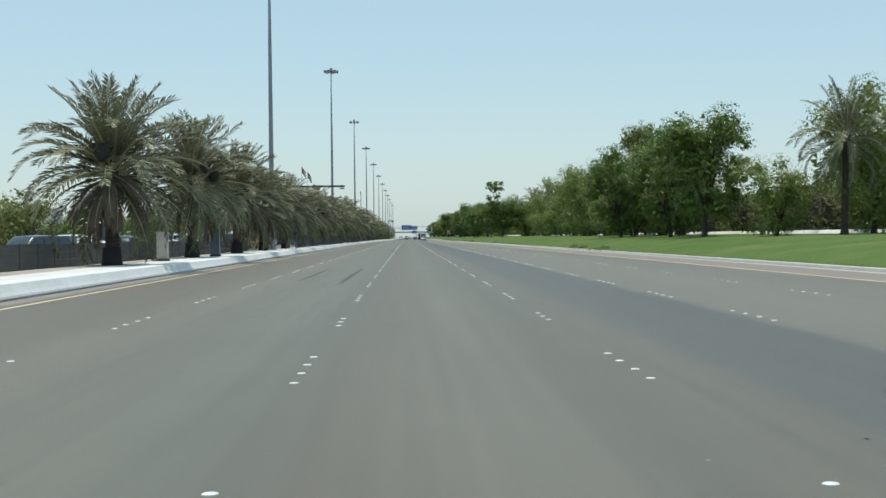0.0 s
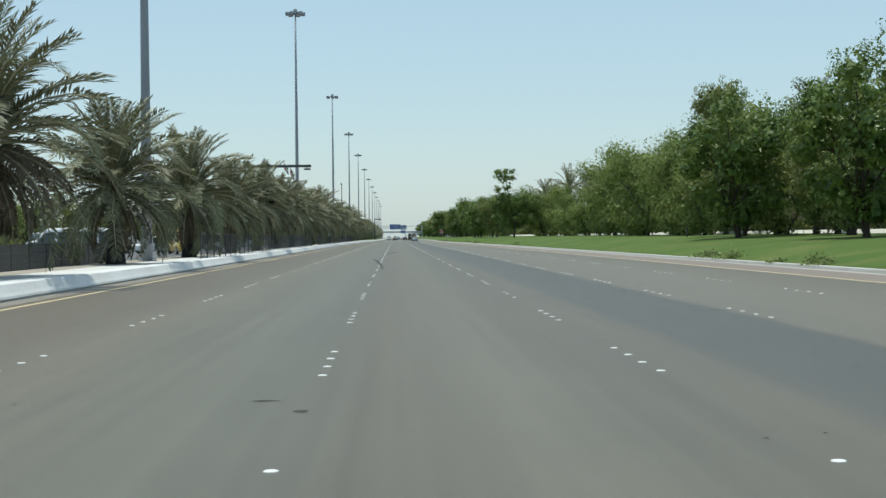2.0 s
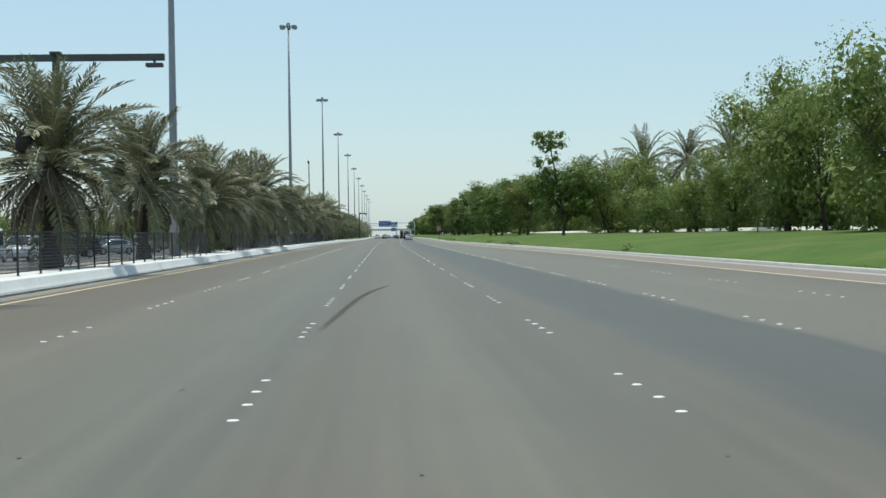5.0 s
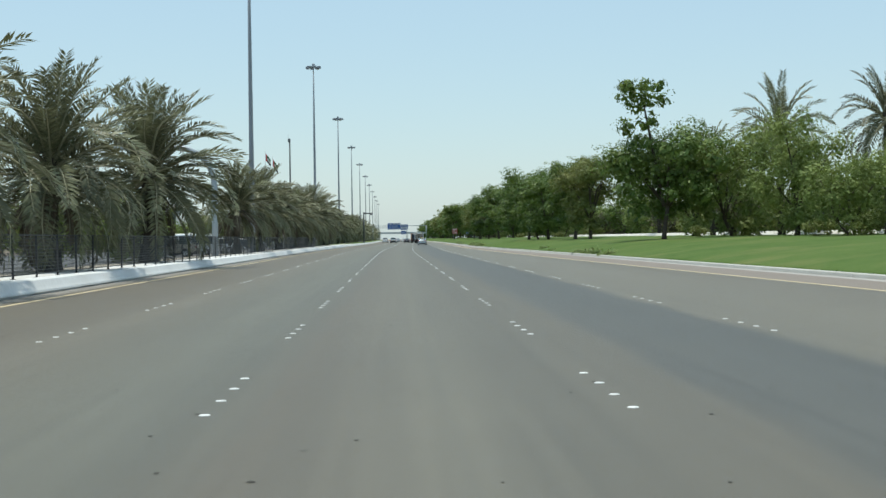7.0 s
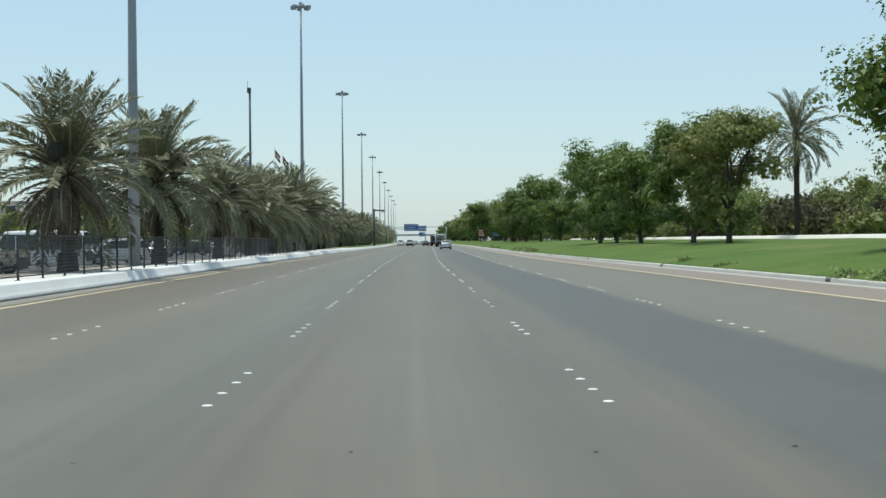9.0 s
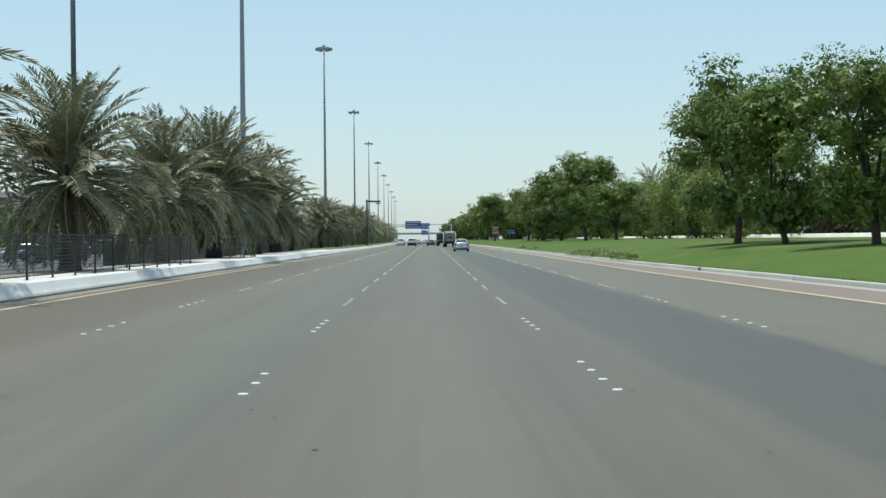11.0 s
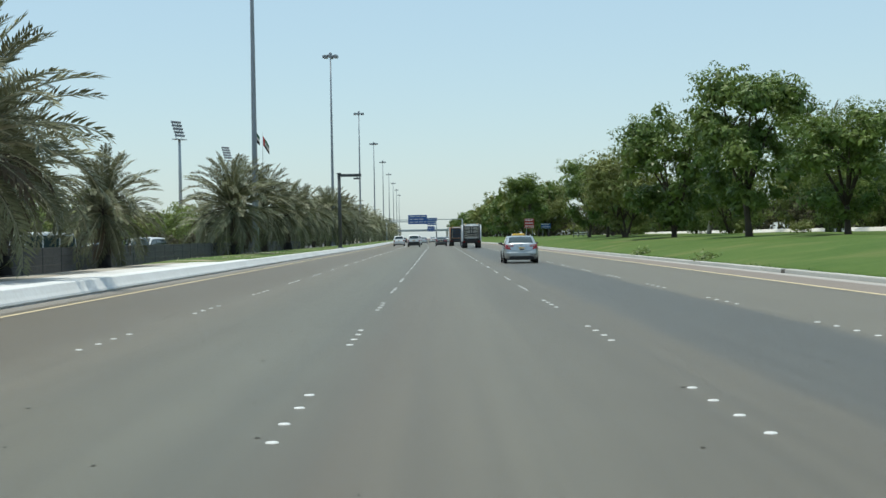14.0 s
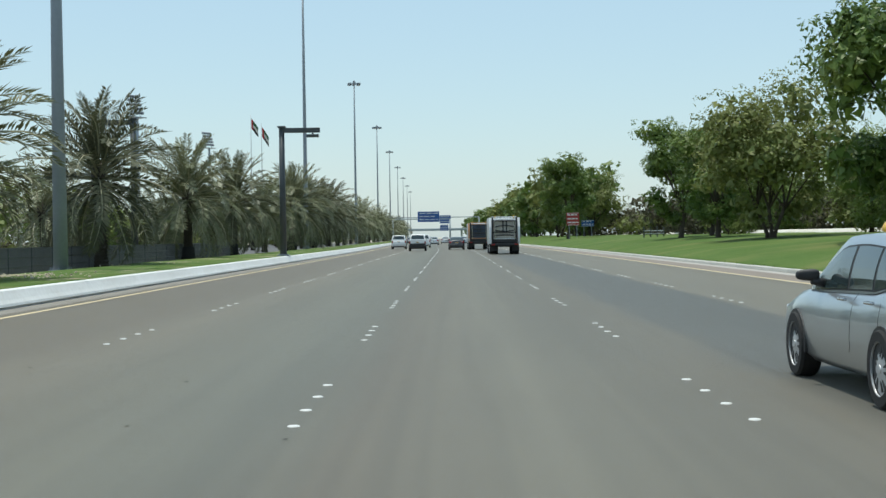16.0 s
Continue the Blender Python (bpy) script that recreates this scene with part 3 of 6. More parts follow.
# ---- broad-leaved trees ----
def broad_tree(seed, name, height, width, leaf, size, count, base=0.22, trunks=1, flat=0.75, loose=0.25, label="", hang=0.0, spire=False, rough=False):
    """Forked trunk and limbs, and a crown of many small leaf clumps gathered in uneven bunches."""
    rnd = random.Random(seed)
    thing = new(name)
    bm = bmesh.new()
    bunches = []
    fork = height * base
    if spire:
        height *= 0.68
    for t in range(trunks):
        a0 = rnd.uniform(0, math.tau)
        off = Vector((math.cos(a0), math.sin(a0), 0)) * (0.35 if trunks > 1 else 0.0)
        lean = off * 2.2 + Vector((rnd.uniform(-0.4, 0.4), rnd.uniform(-0.4, 0.4), 0))
        r0 = 0.0205 * height / (1 + 0.3 * (trunks - 1))
        knee = off + lean * 0.4 + Vector((0, 0, fork * 0.5))
        top = off + lean + Vector((0, 0, fork))
        tube(bm, [off - Vector((0, 0, 0.1)), off + Vector((0, 0, 0.25)), knee, top], [r0 * 1.5, r0 * 1.1, r0 * 0.95, r0 * 0.85], 5 if rough else 9)
        limbs = 6 if trunks == 1 else 4
        for k in range(limbs):
            a_ = a0 + k * math.tau / limbs + rnd.uniform(-0.4, 0.4)
            out = width * 0.5 * rnd.uniform(0.35, 0.85)
            high = fork + (height - fork) * rnd.uniform(0.30, 0.88)
            end = Vector((math.cos(a_) * out, math.sin(a_) * out, high)) + off
            mid = top.lerp(end, 0.5) + Vector((rnd.uniform(-0.3, 0.3), rnd.uniform(-0.3, 0.3), 0.06 * height))
            tube(bm, [top - Vector((0, 0, 0.15)), mid, end], [r0 * 0.6, r0 * 0.38, r0 * 0.12], 3 if rough else 6)
            bunches.append((end, rnd.uniform(0.20, 0.30) * width))
            for j in range(2):
                b_ = mid + Vector((rnd.uniform(-1, 1) * width * 0.25, rnd.uniform(-1, 1) * width * 0.25, rnd.uniform(-0.05, 0.22) * height))
                if not rough:
                    tube(bm, [mid, mid.lerp(b_, 0.5) + Vector((0, 0, 0.15)), b_], [r0 * 0.32, r0 * 0.2, r0 * 0.07], 5)
                bunches.append((b_, rnd.uniform(0.14, 0.24) * width))
    part("trunk", bm, BARK, thing, smooth=True)
    for k in range(26):
        a_, h_ = rnd.uniform(0, math.tau), rnd.uniform(-0.10, 1.0) if k < 18 else rnd.uniform(-0.12, 0.25)
        rr = width * 0.5 * math.sqrt(max(0.05, 1 - (2 * h_ - 0.9) ** 2 * 0.9)) * rnd.uniform(0.55, 0.95)
        bunches.append((Vector((math.cos(a_) * rr, math.sin(a_) * rr, fork + (height - fork) * h_ * 0.93)), rnd.uniform(0.10, 0.20) * width))
    if spire:
        tube_bm = bmesh.new()
        tip = Vector((-1.8, 0.3, height / 0.68))
        tube(tube_bm, [(0, 0, fork), (-1.2, 0.1, height), tuple(tip - Vector((0, 0, 1)))], [0.16, 0.10, 0.03], 6)
        part("bough", tube_bm, BARK, thing)
        bunches += [(Vector((rnd.uniform(-3.6, 0.2), rnd.uniform(-1.8, 1.8), height * rnd.uniform(0.98, 1.40))), rnd.uniform(0.6, 1.15)) for _ in range(32)]
    # sprays that break the outline
    for k in range(0 if rough else 14):
        c, r = rnd.choice(bunches)
        d = Vector((rnd.gauss(0, 1), rnd.gauss(0, 1), rnd.gauss(0.6, 0.8))).normalized()
        bunches.append((c + d * r * 1.12, rnd.uniform(0.03, 0.055) * width))
    # each bunch carries small cushions of leaves, dense above and thin below
    cushions = []
    for c, r in bunches:
        for k in range(max(2, int((7 if rough else 15) * (r / (0.2 * width)) ** 2))):
            d = Vector((rnd.gauss(0, 1), rnd.gauss(0, 1), rnd.gauss(0.25, 0.9))).normalized()
            cushions.append((c + Vector((d.x, d.y, d.z * flat)) * r * rnd.uniform(0.62, 1.0), min(r * 0.5, 0.062 * width * rnd.uniform(0.7, 1.45))))
    verts, faces = [], []
    weights, shares = [r ** 2 for _, r in bunches], [r ** 2 for _, r in cushions]
    for number in range(count):
        inner = number % 4 == 0
        d = Vector((rnd.gauss(0, 1), rnd.gauss(0, 1), rnd.gauss(0, 1))).normalized()
        if inner:
            c, r = rnd.choices(bunches, weights)[0]
            q = c + Vector((d.x, d.y, d.z * flat)) * r * 0.70 * rnd.random() ** 0.5
        else:
            c, r = rnd.choices(cushions, shares)[0]
            if d.z < -0.1 and rnd.random() < 0.7:
                d.z = -d.z
            q = c + Vector((d.x, d.y, d.z * 0.72)) * r * rnd.uniform(0.55, 1.0) * (1 + loose * rnd.gauss(0, 0.6))
        if hang:
            q.z -= hang * rnd.random() ** 2
        nrm = (d + Vector((rnd.gauss(0, 0.30), rnd.gauss(0, 0.30), rnd.gauss(0.30, 0.30)))).normalized()
        u = nrm.orthogonal().normalized()
        w = nrm.cross(u)
        turn = rnd.uniform(0, math.tau)
        u, w = u * math.cos(turn) + w * math.sin(turn), w * math.cos(turn) - u * math.sin(turn)
        s = size * (rnd.uniform(2.1, 2.9) if inner else rnd.uniform(0.6, 1.3))
        i0 = len(verts)
        verts += [q - u * s, q + w * s * 0.62 + u * s * 0.3 + nrm * s * 0.12, q - w * s * 0.62 + u * s * rnd.uniform(0.2, 0.9)]
        faces.append((i0, i0 + 1, i0 + 2))
    me = bpy.data.meshes.new("crown")
    me.from_pydata([tuple(v) for v in verts], [], faces)
    me.materials.append(leaf)
    part("crown", me, None, thing)
    return tagged(thing, label, "tree")


DARK = [broad_tree(21, "shade_tree", 11.5, 9.5, LEAF_DARK, 0.118, 16500, 0.22, loose=0.1, label="large shade tree with dense dark green leaves on the lawn"),
        broad_tree(22, "shade_tree", 9.5, 8.5, LEAF_DARK, 0.118, 16000, 0.20, 2, loose=0.1, label="dark green shade tree with two leaning trunks on the lawn"),
        broad_tree(23, "shade_tree", 10.0, 7.5, LEAF_DARK, 0.118, 16000, 0.23, loose=0.1, label="rounded dark green shade tree with a slim trunk")]
OLIVE = [broad_tree(31, "spreading_tree", 9.5, 9.5, LEAF_OLIVE, 0.115, 15500, 0.20, 3, loose=0.1, label="wide olive-green tree with several leaning trunks"),
         broad_tree(32, "spreading_tree", 11.0, 8.5, LEAF_OLIVE, 0.115, 15500, 0.24, 1, loose=0.1, label="tall olive-green tree with an open uneven crown")]
LIGHT = [broad_tree(41, "feathery_tree", 7.5, 8.0, LEAF_LIGHT, 0.092, 13500, 0.16, 2, loose=0.2, label="pale green feathery tree with hanging twigs", hang=0.9),
         broad_tree(42, "feathery_tree", 9.5, 7.5, LEAF_LIGHT, 0.092, 13500, 0.20, 1, loose=0.2, label="pale green feathery tree with a slender trunk", hang=1.1)]
FAR = [broad_tree(71, "shade_tree", 10.5, 8.5, LEAF_DARK, 0.30, 1700, 0.20, 1, label="dark green shade tree in the belt behind the lawn", rough=True),
       broad_tree(72, "spreading_tree", 9.5, 9.0, LEAF_OLIVE, 0.30, 1700, 0.18, 2, label="olive-green tree in the belt behind the lawn", rough=True),
       broad_tree(73, "feathery_tree", 8.5, 8.0, LEAF_LIGHT, 0.28, 1800, 0.16, 2, loose=0.4, label="pale green feathery tree in the belt behind the lawn", hang=0.8, rough=True),
       broad_tree(74, "shade_tree", 9.0, 8.0, LEAF_DARK, 0.30, 1700, 0.18, 2, label="dark green tree in the belt behind the lawn", rough=True)]
BELT = [broad_tree(75, "spreading_tree", 9.5, 9.0, LEAF_OLIVE, 0.165, 3500, 0.16, 2, label="soft olive-green tree in the belt behind the lawn", hang=0.5, rough=True),
        broad_tree(76, "feathery_tree", 9.0, 8.5, LEAF_LIGHT, 0.155, 3700, 0.14, 2, loose=0.3, label="pale green weeping tree in the belt behind the lawn", hang=1.1, rough=True),
        broad_tree(77, "shade_tree", 10.0, 8.5, LEAF_DARK, 0.165, 3500, 0.18, 1, label="dark green tree in the belt behind the lawn", rough=True)]
BUSH = [broad_tree(51, "shrub", 4.0, 6.5, SHRUB_LEAF, 0.20, 800, 0.08, 3, label="dense dusty green shrub behind the lawn", rough=True),
        broad_tree(52, "shrub", 3.4, 6.0, LEAF_OLIVE, 0.19, 1000, 0.08, 3, label="olive-green rounded shrub behind the lawn", rough=True),
        broad_tree(53, "shrub", 5.0, 7.0, SHRUB_LEAF, 0.21, 850, 0.10, 2, label="tall dusty green shrub behind the lawn", rough=True)]
TALL_PALM = [date_palm(61, 8.0, 46, 0.95, True, fine=True), date_palm(62, 6.4, 46, 0.95, True, fine=True)]
for ob in TALL_PALM:
    tagged(ob, "tall date palm with a slim trunk standing among the trees", "palm tree", "palms among the right-hand trees")


EMERGENT = [broad_tree(24, "shade_tree", 13.4, 11.5, LEAF_DARK, 0.118, 18000, 0.20, 1, loose=0.1, spire=True, label="dark green shade tree with one sparse bough rising above the crown")]
HEIGHTS = {}
for ob, h in zip(DARK + OLIVE + LIGHT + EMERGENT + TALL_PALM, (11.5, 9.5, 10.0, 9.5, 11.0, 7.5, 9.5, 13.4, 11.6, 10.0)):
    HEIGHTS[ob.children[0].data.name] = h


def on_lawn(x, y):
    return lawn(x - cx(y) - kr(y) - 0.19) - 0.04


def row(models, places, sink=0.0):
    for i, (x, y, s) in enumerate(places):
        ob = plant(models, i, pose(x, y, on_lawn(x, y) + sink, 0, 0, rnd.uniform(0, 360)))
        k = s * rnd.uniform(0.975, 1.025)
        ob.scale = (k, k, k)


# nearest trees on the lawn, one by one: x, y and height
def grow(models, places):
    for i, (x, y, h) in enumerate(places):
        ob = plant(models, i, pose(x, y, on_lawn(x, y), 0, 0, rnd.uniform(0, 360)))
        k = h / HEIGHTS[models[i % len(models)].data or models[i % len(models)].children[0].data.name]
        ob.scale = (k ** 0.7, k ** 0.7, k)


grow(DARK, [(28.6, 125, 12.0), (29.1, 143, 10.8), (24.3, 389, 10.0), (22.5, 430, 11.0), (23.2, 420, 10.4), (25.8, 534, 12.3), (27.6, 517, 8.2),
            (25.0, 560, 12.3), (22.8, 700, 12.3), (22.6, 404, 9.0), (27.9, 168.7, 11.0), (25.0, 620, 10.4), (25.8, 608, 9.6)])
grow(EMERGENT, [(24.8, 335, 14.2)])
EMERGENT[0].rotation_euler = (0, 0, 0)
grow(OLIVE, [(31.5, 182, 10.2), (24.6, 378, 9.6), (25.0, 587, 10.4), (29.0, 626, 9.6), (31.0, 740, 11.0), (31.5, 772, 12.0), (33.0, 157, 9.6)])
grow(LIGHT, [(34.7, 219, 10.6), (33.0, 203, 9.0), (31.5, 337, 10.3), (31.5, 111, 6.5), (33.6, 240, 12.4), (33.5, 264, 13.4), (38.0, 229, 11.5), (34.0, 327, 10.0), (33.0, 311, 6.0), (35.0, 288, 8.5), (35.5, 260, 12.5), (34.0, 298, 7.0), (36.0, 506, 10.8),
             (36.0, 546, 8.6), (34.0, 575, 8.4), (35.0, 598, 8.0), (34.0, 640, 8.5), (36.0, 525, 8.2), (34.0, 478, 10.2), (32.0, 356, 8.0), (36.0, 215, 12.0), (38.8, 109, 12.4), (44.0, 122, 10.0), (35.5, 168, 12.6), (36.5, 186, 13.0), (36.0, 232, 12.5)])
ob = copy_thing(OLIVE[1], pose(40.5, 224, on_lawn(40.5, 224), 0, 0, 40))
ob.scale = (0.92, 0.92, 1.66)
grow(TALL_PALM, [(36.0, 206, 13.3), (34.8, 104, 11.8), (36.0, 175, 13.0), (37.0, 342, 14.4), (37.0, 315, 12.2), (37.0, 369, 12.4), (40.0, 415, 15.0), (40.0, 562, 11.8), (40.0, 532, 12.0), (38.0, 298, 12.5)])
# the rest of the belt, behind and farther on
for i in range(64):
    y = 95 + i * 10.0 + rnd.uniform(-4, 4)
    x = cx(y) + kr(y) + rnd.uniform(27, 42)
    row([BELT[(0, 1, 2, 1, 0)[i % 5]]], [(x, y, rnd.uniform(0.65, 0.92) * (1.0 if y < 430 else 1.15))])
for i in range(60):
    y = 745 + i * 12 + rnd.uniform(-4, 4)
    x = cx(y) + kr(y) + rnd.uniform(9, 26)
    row([FAR[(0, 1, 3)[i % 3]]], [(x, y, rnd.uniform(1.15, 1.5))])
for i in range(115):
    y = 84 + i * 6.1 + rnd.uniform(-2, 2)
    x = cx(y) + kr(y) + rnd.choice((28, 33, 40)) + rnd.uniform(-2, 2)
    row([BUSH[(0, 2, 1, 0, 2)[i % 5]]], [(x, y, rnd.uniform(0.75, 1.15))])

for i in range(22):
    y = 660 + i * 9.0 + rnd.uniform(-2, 2)
    x = cx(y) + kr(y) + rnd.uniform(17, 24)
    row([BUSH[(0, 2, 1)[i % 3]]], [(x, y, rnd.uniform(0.9, 1.25))])
for i in range(84):
    y = 84 + i * 8.4 + rnd.uniform(-2, 2)
    x = cx(y) + kr(y) + 46 + rnd.uniform(-3, 3)
    row([BUSH[(2, 0, 2)[i % 3]]], [(x, y, rnd.uniform(1.35, 1.7))], -0.5)

for x, y, k in ((31.3, 540, 0.34), (31.2, 509, 0.46), (33.0, 122, 0.42), (31.0, 349, 0.34), (33.0, 318, 0.40), (32.0, 470, 0.38)):
    row([BUSH[1]], [(x, y, k)])


def bare_tree(x, y):
    """A pale dead trunk, forked and stripped of its bark."""
    thing = new("dead_tree")
    bm = bmesh.new()
    tube(bm, [(0, 0, -0.1), (0.1, 0, 0.5), (0.25, 0.05, 1.3), (0.6, 0.1, 2.1)], [0.30, 0.24, 0.20, 0.17], 9)
    part("trunk", bm, DEAD_WOOD, thing, smooth=True)
    for pts, r in (([(0.55, 0.1, 2.0), (0.3, 0.15, 2.9), (0.5, 0.2, 3.8)], 0.13), ([(0.6, 0.1, 2.05), (1.1, 0.1, 2.6), (1.7, 0.2, 2.9)], 0.12), ([(0.3, 0.15, 2.8), (-0.3, 0.2, 3.4)], 0.08), ([(1.1, 0.1, 2.6), (1.2, 0.0, 3.3)], 0.07)):
        bm = bmesh.new()
        tube(bm, pts, [r * (1 - 0.6 * k / (len(pts) - 1)) for k in range(len(pts))], 7)
        part("limb", bm, DEAD_WOOD, thing, smooth=True)
    thing.matrix_basis = pose(x, y, on_lawn(x, y), 0, 0, 10)
    return tagged(thing, "pale dead tree with a forked bare trunk on the lawn", "tree")


bare_tree(32.0, 577)

# low cream wall behind the trees
bm = sweep(bmesh.new(), lambda y: [(kr(y) + 24.3, 1.0), (kr(y) + 24.45, 1.40), (kr(y) + 24.66, 1.70), (kr(y) + 24.95, 1.72), (kr(y) + 24.95, 1.0)], 60, 800, 10.0)
tagged(part("boundary_wall", bm, CREAM_WALL), "low cream rendered wall behind the trees", "wall", kind="structure")


# fringe of longer grass along the kerb
tuft_rnd = random.Random(77)
verts, faces = [], []
for i in range(7000):
    y = tuft_rnd.uniform(50, 620)
    if noise.noise((y * 0.35, 2.0, 5.0)) < -0.05:
        continue
    x = cx(y) + kr(y) + 0.21 + abs(tuft_rnd.gauss(0, 0.14))
    turn, h = tuft_rnd.uniform(0, math.tau), tuft_rnd.uniform(0.02, 0.07)
    w_ = Vector((math.cos(turn), math.sin(turn), 0)) * tuft_rnd.uniform(0.02, 0.05)
    q = Vector((x, y, on_lawn(x, y) + 0.02))
    i0 = len(verts)
    verts += [tuple(q - w_), tuple(q + w_), tuple(q + Vector((tuft_rnd.gauss(-0.02, 0.03), tuft_rnd.gauss(0, 0.03), h)))]
    faces.append((i0, i0 + 1, i0 + 2))
me = bpy.data.meshes.new("grass_fringe")
me.from_pydata(verts, [], faces)
me.materials.append(GRASS_BLADE)
tagged(part("grass_fringe", me, None), "ragged green grass fringe along the kerb", "grass", kind="stuff")


# ---- median furniture ----
FENCE_STEEL = material("dark_fence_steel", (0.035, 0.038, 0.04), 0.6, 0.1, second=(0.06, 0.06, 0.06), scales=(1.0, 12.0))
FENCE_GREY = material("grey_fence_steel", (0.13, 0.13, 0.125), 0.6, 0.1, second=(0.09, 0.088, 0.082), scales=(1.0, 12.0))
BLUE_CABINET = material("blue_grey_cabinet_paint", (0.10, 0.135, 0.17), 0.55, second=(0.15, 0.17, 0.19), scales=(1.5, 9.0))
CABINET = material("beige_cabinet_paint", (0.42, 0.40, 0.34), 0.6, second=(0.28, 0.26, 0.23), scales=(1.5, 9.0))
SIGN_BLUE = material("blue_sign_sheet", (0.025, 0.11, 0.36), 0.4, second=(0.02, 0.07, 0.24))
SIGN_RED = material("red_sign_sheet", (0.38, 0.045, 0.035), 0.5, second=(0.28, 0.03, 0.03))
SIGN_WHITE = material("white_sign_sheet", (0.75, 0.76, 0.75), 0.5, second=(0.62, 0.63, 0.62))
FLAG_RED = material("red_flag_cloth", (0.50, 0.03, 0.035), 0.8, second=(0.36, 0.02, 0.025))
FLAG_GREEN = material("green_flag_cloth", (0.02, 0.16, 0.06), 0.8, second=(0.015, 0.11, 0.04))
FLAG_WHITE = material("white_flag_cloth", (0.7, 0.7, 0.68), 0.8, second=(0.55, 0.55, 0.53))
FLAG_BLACK = material("black_flag_cloth", (0.02, 0.02, 0.02), 0.8, second=(0.035, 0.035, 0.035))
PALE_STEEL = material("pale_painted_steel", (0.40, 0.45, 0.48), 0.45, 0.1, second=(0.32, 0.36, 0.38), scales=(0.8, 8.0))
RUBBLE = material("pale_rubble", (0.48, 0.42, 0.33), 0.95, second=(0.33, 0.28, 0.21), scales=(3.0, 15.0), island=0.2)


def slab_mesh(name, mat, *boxes, bevel=0.0):
    bm = bmesh.new()
    for bx in boxes:
        box(bm, *bx, bevel)
    return mesh_of(name, bm, mat)


STEP = 2.8
POST = slab_mesh("post", FENCE_STEEL, (-0.03, 0.03, -0.03, 0.03, 0.0, 1.40), (-0.07, 0.07, -0.07, 0.07, 0.0, 0.012))
wires = [(-0.005, 0.005, 0.0, STEP, 0.12 + 0.115 * k - 0.010, 0.12 + 0.115 * k + 0.010) for k in range(12)]
wires += [(-0.012, -0.006, 0.14 * k - 0.010, 0.14 * k + 0.010, 0.10, 1.40) for k in range(1, 20)]
wires += [(-0.02, 0.02, 0.0, STEP, 1.36, 1.40), (-0.018, 0.018, 0.0, STEP, 0.10, 0.135)]
PANEL = slab_mesh("panel", FENCE_STEEL, *wires)


close = [(-0.006, 0.006, 0.055 * k - 0.008, 0.055 * k + 0.008, 0.10, 1.38) for k in range(1, 51)]
close += [(-0.018, 0.018, 0.0, STEP, z, z + 0.04) for z in (0.10, 0.52, 0.94, 1.36)]
CLOSE_PANEL = slab_mesh("panel", FENCE_GREY, *close)


def fence(x, y0, y1, z, label, tall=1.0, mesh=PANEL):
    thing = new("fence")
    n = int((y1 - y0) / STEP)
    turn = lambda y: -math.degrees(math.atan2(cx(y + STEP) - cx(y), STEP))
    for i in range(n + 1):
        y = y0 + i * STEP
        at = pose(x + cx(y), y, z, 0, 0, turn(y)) @ Matrix.Diagonal((1, 1, tall, 1))
        part("post", POST, None, thing, at=at)
        if i < n:
            tagged(part("panel", mesh, None, thing, "close-barred steel panel" if i == 0 else "", at=at), kind="stuff")
    return tagged(thing, label, "fence")


fence(-10.15, 140, 246, 0.37, "dark steel wire fence on slim posts behind the white kerb")
fence(-10.15, 258, 414, 0.37, "dark steel wire fence on slim posts behind the white kerb")
fence(-14.7, 20, 140, 0.15, "grey steel fence of close bars along the car park", 0.85, CLOSE_PANEL)
fence(-15.0, 414, 600, 0.12, "grey steel fence of close bars along the car park", 0.85, CLOSE_PANEL)


def cabinet(x, y, w, d, h, paint_mat=CABINET, label="dusty beige steel utility cabinet standing beside a palm"):
    thing = new("utility_cabinet")
    bm = bmesh.new()
    box(bm, -w / 2, w / 2, -d / 2, d / 2, 0.12, h, 0.02)
    box(bm, -w / 2 - 0.03, w / 2 + 0.03, -d / 2 - 0.03, d / 2 + 0.03, h, h + 0.05, 0.01)
    part("body", bm, paint_mat, thing)
    part("plinth", slab_mesh("plinth", DARK_STEEL, (-w / 2 - 0.05, w / 2 + 0.05, -d / 2 - 0.05, d / 2 + 0.05, -0.05, 0.12)), None, thing)
    door = part("door", slab_mesh("door", paint_mat, (-w / 2 + 0.04, w / 2 - 0.04, -d / 2 - 0.015, -d / 2, 0.18, h - 0.05), bevel=0.005), None, thing)
    part("handle", slab_mesh("handle", DARK_STEEL, (w / 2 - 0.12, w / 2 - 0.09, -d / 2 - 0.04, -d / 2 - 0.015, h * 0.45, h * 0.6)), None, door)
    thing.matrix_basis = pose(x, y, 0.37)
    return tagged(thing, label, "cabinet")


cabinet(-11.3, 70.2, 0.56, 0.45, 1.45)
cabinet(-10.95, 87.0, 0.56, 0.45, 1.68, BLUE_CABINET, "dark blue-grey steel utility cabinet standing between palms")
cabinet(-12.4, 387.0, 0.90, 0.60, 1.7)


